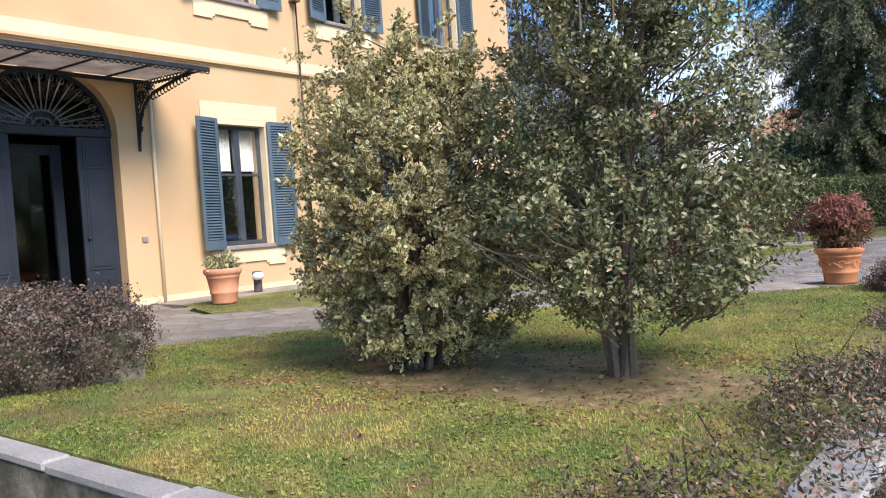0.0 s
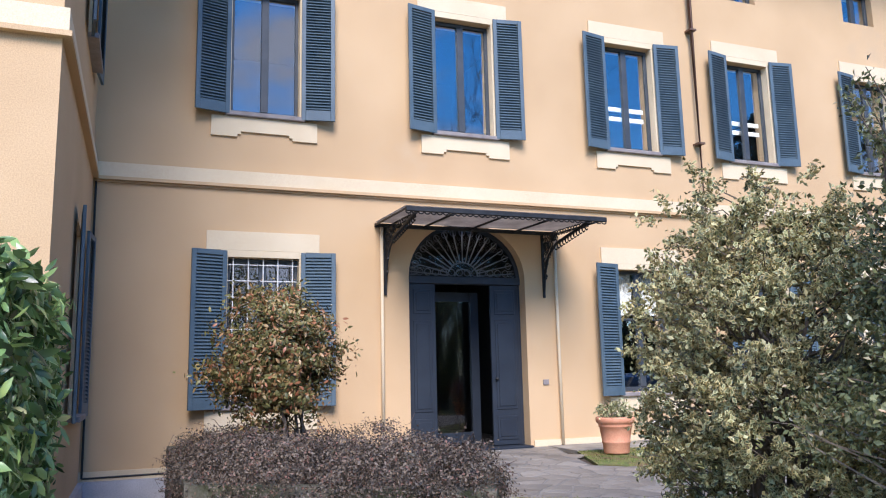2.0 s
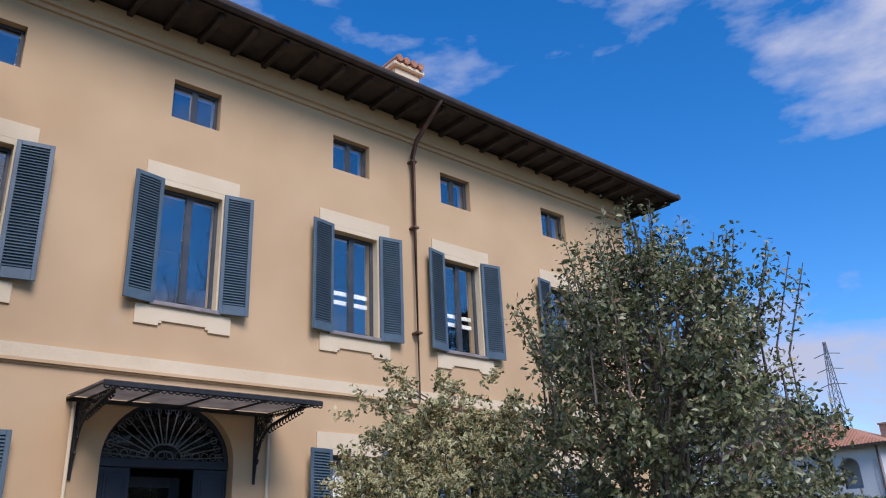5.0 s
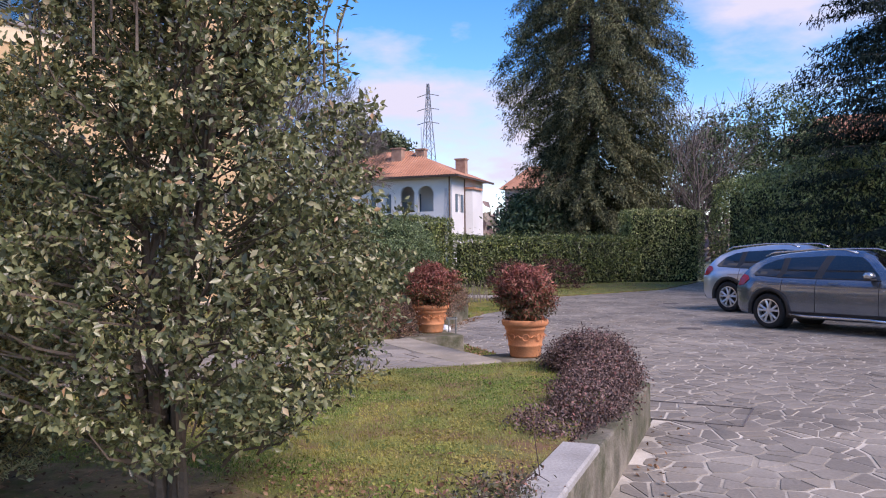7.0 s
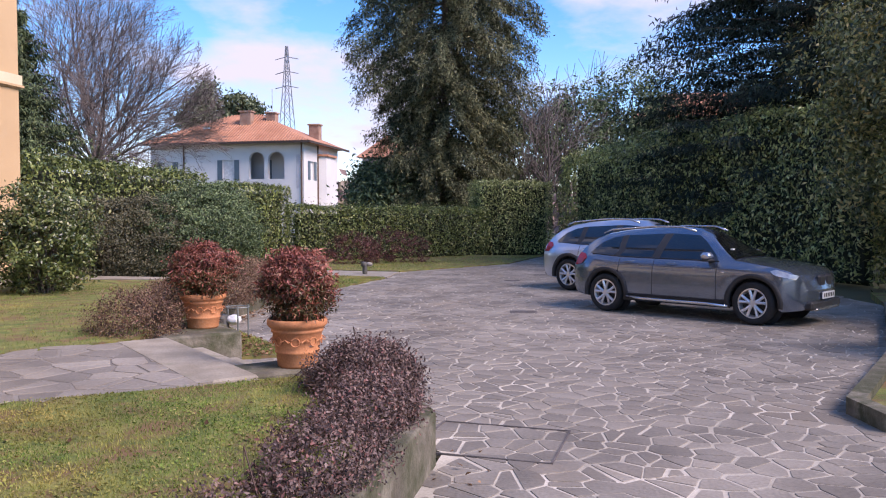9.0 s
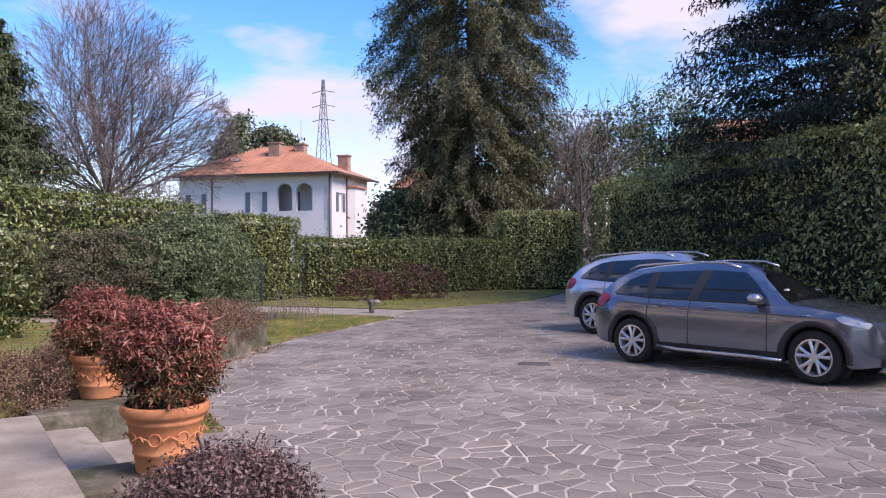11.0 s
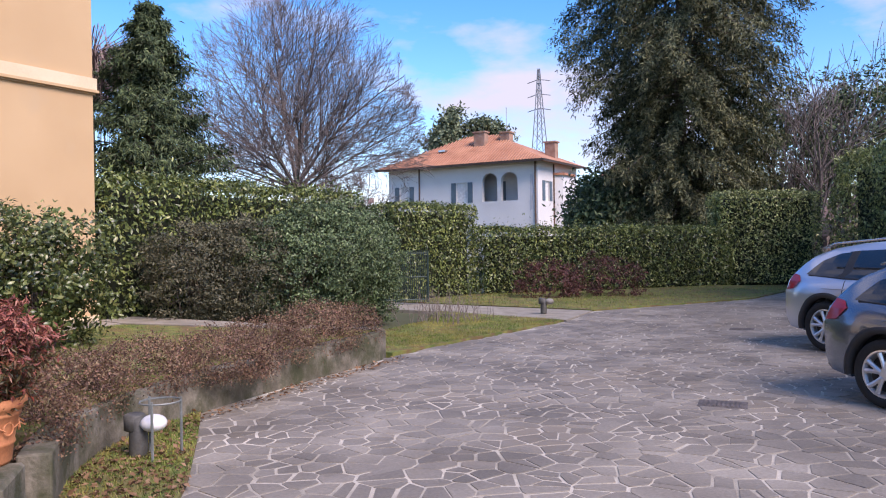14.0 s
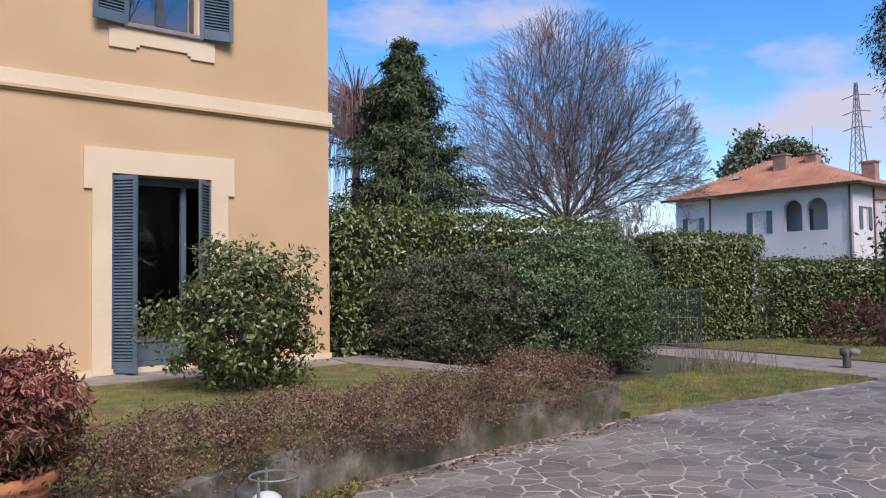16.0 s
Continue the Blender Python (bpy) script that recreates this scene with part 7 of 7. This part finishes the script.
ev = [bm.verts.new(p) for p in ((HX0 - o, HY0 - o, HZ), (HX1 + o, HY0 - o, HZ), (HX1 + o, HY1 + o, HZ), (HX0 - o, HY1 + o, HZ))]
pk = [bm.verts.new(p) for p in ((-35.2, 74.45, 11.7), (-32.9, 74.45, 11.7))]
for f in ((ev[0], ev[1], pk[1], pk[0]), (ev[1], ev[2], pk[1]), (ev[2], ev[3], pk[0], pk[1]), (ev[3], ev[0], pk[0]), (ev[3], ev[2], ev[1], ev[0])):
    bm.faces.new(f)
hr = part("roof", bm, M_TILE, house, "orange terracotta tile roof")
bm = bmesh.new()
for k in range(60):
    u = (k + 0.5) / 60
    x = HX0 - o + (HX1 - HX0 + 2 * o) * u
    reach = min(1.0, min(u, 1 - u) / 0.40)
    tube(bm, [(x, HY0 - o, HZ + 0.03), (x + (-34.0 - x) * 0.0, HY0 - o + 5.4 * reach, HZ + 0.03 + 3.1 * reach)], 0.06, 5)
tagged(part("roof_tile", bm, M_TILE, hr), kind="stuff")
part("fascia", boxes(((HX0 - o, HY0 - o - 0.05, HZ - 0.18), (HX1 + o, HY0 - o, HZ + 0.02)), ((HX1 + o, HY0 - o, HZ - 0.18), (HX1 + o + 0.05, HY1 + o, HZ + 0.02))), M_WOOD, house, "dark eaves board")
for x, y, z, w, h in ((-33.2, 72.6, 10.6, 0.55, 1.4), (-31.0, 73.4, 10.6, 0.45, 1.3), (-27.5, 75.4, 9.3, 0.5, 1.65)):
    part("chimney", boxes(((x - w, y - 0.4, z - 0.4), (x + w, y + 0.4, z + h - 0.35)), ((x - w - 0.1, y - 0.5, z + h - 0.34), (x + w + 0.1, y + 0.5, z + h - 0.22))), surface("chimney_brick", (0.28, 0.16, 0.11), (0.38, 0.25, 0.18), 2, 20, 0.9, 0.2), house)
for x, y in ((-38.2, HY0 - 0.06), (-26.7, HY0 - 0.06), (HX1 + 0.06, 73.3)):
    part("downpipe", tube(bmesh.new(), [(x, y, 0), (x, y, HZ - 0.1)], 0.07, 6), M_PIPE, house)
part("skylight", boxes(((-37.0, 71.3, 10.08), (-36.3, 71.9, 10.25))), M_CHROME, house)
part("aerial", tube(bmesh.new(), [(-31.0, 73.4, 11.6), (-31.0, 73.4, 13.9)], 0.03, 4), M_PYLON, house)
# roofs beyond
for x, y, w, d, h, t in ((-26.0, 104.0, 9.0, 8.0, 9.5, 3.2), (9.0, 88.0, 12.0, 9.0, 11.5, 3.0)):
    hs = thing("far_house", (x, y, 0), "distant house with a terracotta roof", "house", "far houses")
    part("wall", boxes(((x - w / 2, y - d / 2, 0), (x + w / 2, y + d / 2, h))), surface("pink_render", (0.45, 0.33, 0.28), (0.55, 0.42, 0.36), 0.3, 10, 0.9, 0.0), hs)
    bm = bmesh.new()
    ev = [bm.verts.new(p) for p in ((x - w / 2 - 0.7, y - d / 2 - 0.7, h), (x + w / 2 + 0.7, y - d / 2 - 0.7, h), (x + w / 2 + 0.7, y + d / 2 + 0.7, h), (x - w / 2 - 0.7, y + d / 2 + 0.7, h))]
    pk = [bm.verts.new(p) for p in ((x - w / 4, y, h + t), (x + w / 4, y, h + t))]
    for f in ((ev[0], ev[1], pk[1], pk[0]), (ev[1], ev[2], pk[1]), (ev[2], ev[3], pk[0], pk[1]), (ev[3], ev[0], pk[0]), (ev[3], ev[2], ev[1], ev[0])):
        bm.faces.new(f)
    part("roof", bm, M_TILE, hs)

# lattice pylon
py = thing("pylon", (-91.4, 221.0, 0), "distant grey lattice power pylon", "pylon")
px, pyy, ph = -91.4, 221.0, 52.3
bm = bmesh.new()


def leg(z):
    return 3.6 * (1 - z / ph) ** 1.15 + 0.25


levels = [ph * i / 14 for i in range(15)]
for sx, sy in ((-1, -1), (1, -1), (1, 1), (-1, 1)):
    tube(bm, [(px + sx * leg(z), pyy + sy * leg(z), z) for z in levels], 0.14, 4)
for z0, z1 in zip(levels, levels[1:]):
    for s in (-1, 1):
        tube(bm, [(px - leg(z0), pyy + s * leg(z0), z0), (px + leg(z1), pyy + s * leg(z1), z1)], 0.08, 3)
        tube(bm, [(px + leg(z0), pyy + s * leg(z0), z0), (px - leg(z1), pyy + s * leg(z1), z1)], 0.08, 3)
part("lattice", bm, M_PYLON, py)
for z in (40.0, 44.2, 48.4):
    part("cross_arm", tube(bmesh.new(), [(px - 3.6, pyy, z), (px, pyy, z + 0.8), (px + 3.6, pyy, z)], 0.12, 4), M_PYLON, py)
# far woods along the horizon
rng = np.random.default_rng(141)
P, N = [], []
for i in range(150):
    a = rng.uniform(-1.25, 0.75)
    r = rng.uniform(95, 190)
    c = (math.sin(a) * r, math.cos(a) * r, rng.uniform(1.5, 4.5))
    q, w = crown_points(90, c, (5, 5, rng.uniform(3, 5.5)), rng, 0.5)
    P.append(q)
    N.append(w)
ob = leaves("far_woods", np.concatenate(P), np.concatenate(N), 1.9, 1.1, foliage("bare_wood_haze", [(0, (0.10, 0.08, 0.075)), (0.6, (0.16, 0.13, 0.12)), (1, (0.12, 0.13, 0.09))], 0.8, 0.1), None, rng)
tagged(ob, "leafless woods along the horizon", "trees", kind="stuff")


# ---- crazy paving, last ----
def clip_half(poly, px_, py_, nx, ny):
    out = []
    k = len(poly)
    for i in range(k):
        ax, ay = poly[i]
        bx, by = poly[(i + 1) % k]
        da, db = (ax - px_) * nx + (ay - py_) * ny, (bx - px_) * nx + (by - py_) * ny
        if da <= 0:
            out.append((ax, ay))
        if (da < 0 < db) or (db < 0 < da):
            t = da / (da - db)
            out.append((ax + (bx - ax) * t, ay + (by - ay) * t))
    return out


def crazy(x0, x1, y0, y1, pitch, seed, joint, stretch=1.0):
    """Irregular stones that fill a rectangle, with a joint round each."""
    rng = np.random.default_rng(seed)
    nx, ny = int((x1 - x0) / (pitch * stretch)) + 1, int((y1 - y0) / pitch) + 1
    site = {}
    for i in range(-2, nx + 2):
        for j in range(-2, ny + 2):
            if rng.uniform() < 0.84:
                site[i, j] = (x0 + (i + 0.5 + rng.uniform(-0.62, 0.62) + 0.5 * (j % 2)) * pitch * stretch, y0 + (j + 0.5 + rng.uniform(-0.60, 0.60)) * pitch)
    for (i, j), (sx, sy) in site.items():
        if not (0 <= i < nx and 0 <= j < ny):
            continue
        R = pitch * 3.0
        poly = [(sx - R, sy - R), (sx + R, sy - R), (sx + R, sy + R), (sx - R, sy + R)]
        g = joint * rng.uniform(0.7, 1.3)
        for di in range(-2, 3):
            for dj in range(-2, 3):
                q = site.get((i + di, j + dj))
                if q is None or (di == 0 and dj == 0):
                    continue
                vx, vy = q[0] - sx, q[1] - sy
                d = math.hypot(vx, vy)
                vx, vy = vx / d, vy / d
                h = g * rng.uniform(0.35, 1.75)
                poly = clip_half(poly, sx + vx * (d / 2 - h), sy + vy * (d / 2 - h), vx, vy)
                if len(poly) < 3:
                    break
            if len(poly) < 3:
                break
        if len(poly) >= 3:
            yield (sx, sy), poly


def stone_mesh(V, F, poly, cx, cy, z, rng, thick=0.02):
    """Adds one slightly chamfered slab to lists of corners and faces."""
    k, b = len(poly), len(V)
    tilt = rng.normal(0, 0.002, 2)
    pts = []
    for (ax, ay), (bx, by) in zip(poly, poly[1:] + poly[:1]):
        pts.append((ax * 0.94 + bx * 0.06, ay * 0.94 + by * 0.06))
        pts.append((ax * 0.06 + bx * 0.94, ay * 0.06 + by * 0.94))
    k = len(pts)
    for s, dz in ((1.0, -thick), (1.0, -0.002), (0.982, 0.0)):
        for x, y in pts:
            jx, jy = (x - cx) * s, (y - cy) * s
            V.append((cx + jx, cy + jy, z + dz + (tilt[0] * jx + tilt[1] * jy)))
    for r in (0, k):
        for i in range(k):
            j = (i + 1) % k
            F.append((b + r + i, b + r + j, b + r + k + j, b + r + k + i))
    F.append(tuple(range(b + 2 * k, b + 3 * k)))


def lay(holder, stones, z, near, count, seed):
    """Lays the nearest stones as pieces of their own and the rest as one part."""
    rng = np.random.default_rng(seed)
    stones = sorted(stones, key=lambda s: (s[0][0] - near[0]) ** 2 + (s[0][1] - near[1]) ** 2)
    V, F = [], []
    for i, ((cx, cy), poly) in enumerate(stones):
        h = z + rng.uniform(-0.001, 0.0025)
        if i < count:
            v, f = [], []
            stone_mesh(v, f, [(x - cx, y - cy) for x, y in poly], 0, 0, 0, rng)
            me = bpy.data.meshes.new("stone")
            me.from_pydata(v, [], f)
            me.materials.append(M_STONE)
            ob = new("stone", me)
            ob.parent = holder
            ob.location = (cx, cy, h)
        else:
            stone_mesh(V, F, poly, cx, cy, h, rng)
    if V:
        me = bpy.data.meshes.new("stones")
        me.from_pydata(V, [], F)
        tagged(finish("stones", me, M_STONE, holder), "far stones of the crazy paving", kind="stuff")


court = solo("pavement_court", prism(bmesh.new(), COURT, -0.12, -0.004), M_MORTAR, "crazy paving of purple-grey porphyry with pale joints", "paving", kind="structure")
found = [s for s in crazy(-6.6, 7.0, -4.2, 39.5, 0.152, 201, 0.0105, 1.5) if inside(COURT, *s[0])]
lay(court, found, 0.0, (-1.2, 11.5), 300, 202)
walkway = bpy.data.objects["pavement_path"]
found = [s for s in crazy(-11.9, -3.0, 3.5, 10.7, 0.22, 203, 0.010, 1.4) if inside(PATH_A, *s[0])]
lay(walkway, found, 0.402, (-6.5, 7.0), 160, 204)

# covers and drain in the court
M_GRATE = surface("rusty_grate", (0.07, 0.062, 0.058), (0.15, 0.13, 0.12), 6.0, 60, 0.75, 0.3)
for name, x, y, w, d, t, lab in (("drain_grate", -1.62, 17.15, 0.40, 0.26, 0.15, "dark iron drain grate"), ("drain_grate", -2.6, 24.0, 0.35, 0.24, 0.1, "dark iron drain grate")):
    ob = thing(name, (x, y, 0), lab, "drain", "court drains")
    m = Matrix.Translation((x, y, 0)) @ Matrix.Rotation(t, 4, "Z")
    part("frame", box(bmesh.new(), (-w / 2 - 0.03, -d / 2 - 0.03, -0.02), (w / 2 + 0.03, d / 2 + 0.03, 0.006), 0.003, m), M_GRATE, ob)
    for i in range(9):
        q = -w / 2 + 0.03 + i * (w - 0.06) / 8
        part("slat", box(bmesh.new(), (q - 0.012, -d / 2, 0.0), (q + 0.012, d / 2, 0.012), 0.002, m), M_GRATE, ob)
ob = thing("inspection_cover", (-1.0, 9.3, 0), "stone-filled inspection cover set in the paving", "cover")
m = Matrix.Translation((-1.05, 9.25, 0)) @ Matrix.Rotation(-0.1, 4, "Z")
for lo, hi in (((-0.50, -0.42, -0.01), (-0.485, 0.42, 0.008)), ((0.485, -0.42, -0.01), (0.50, 0.42, 0.008)), ((-0.485, 0.405, -0.01), (0.485, 0.42, 0.008)), ((-0.485, -0.42, -0.01), (0.485, -0.405, 0.008))):
    part("rim", box(bmesh.new(), lo, hi, 0.0, m), M_GRATE, ob)
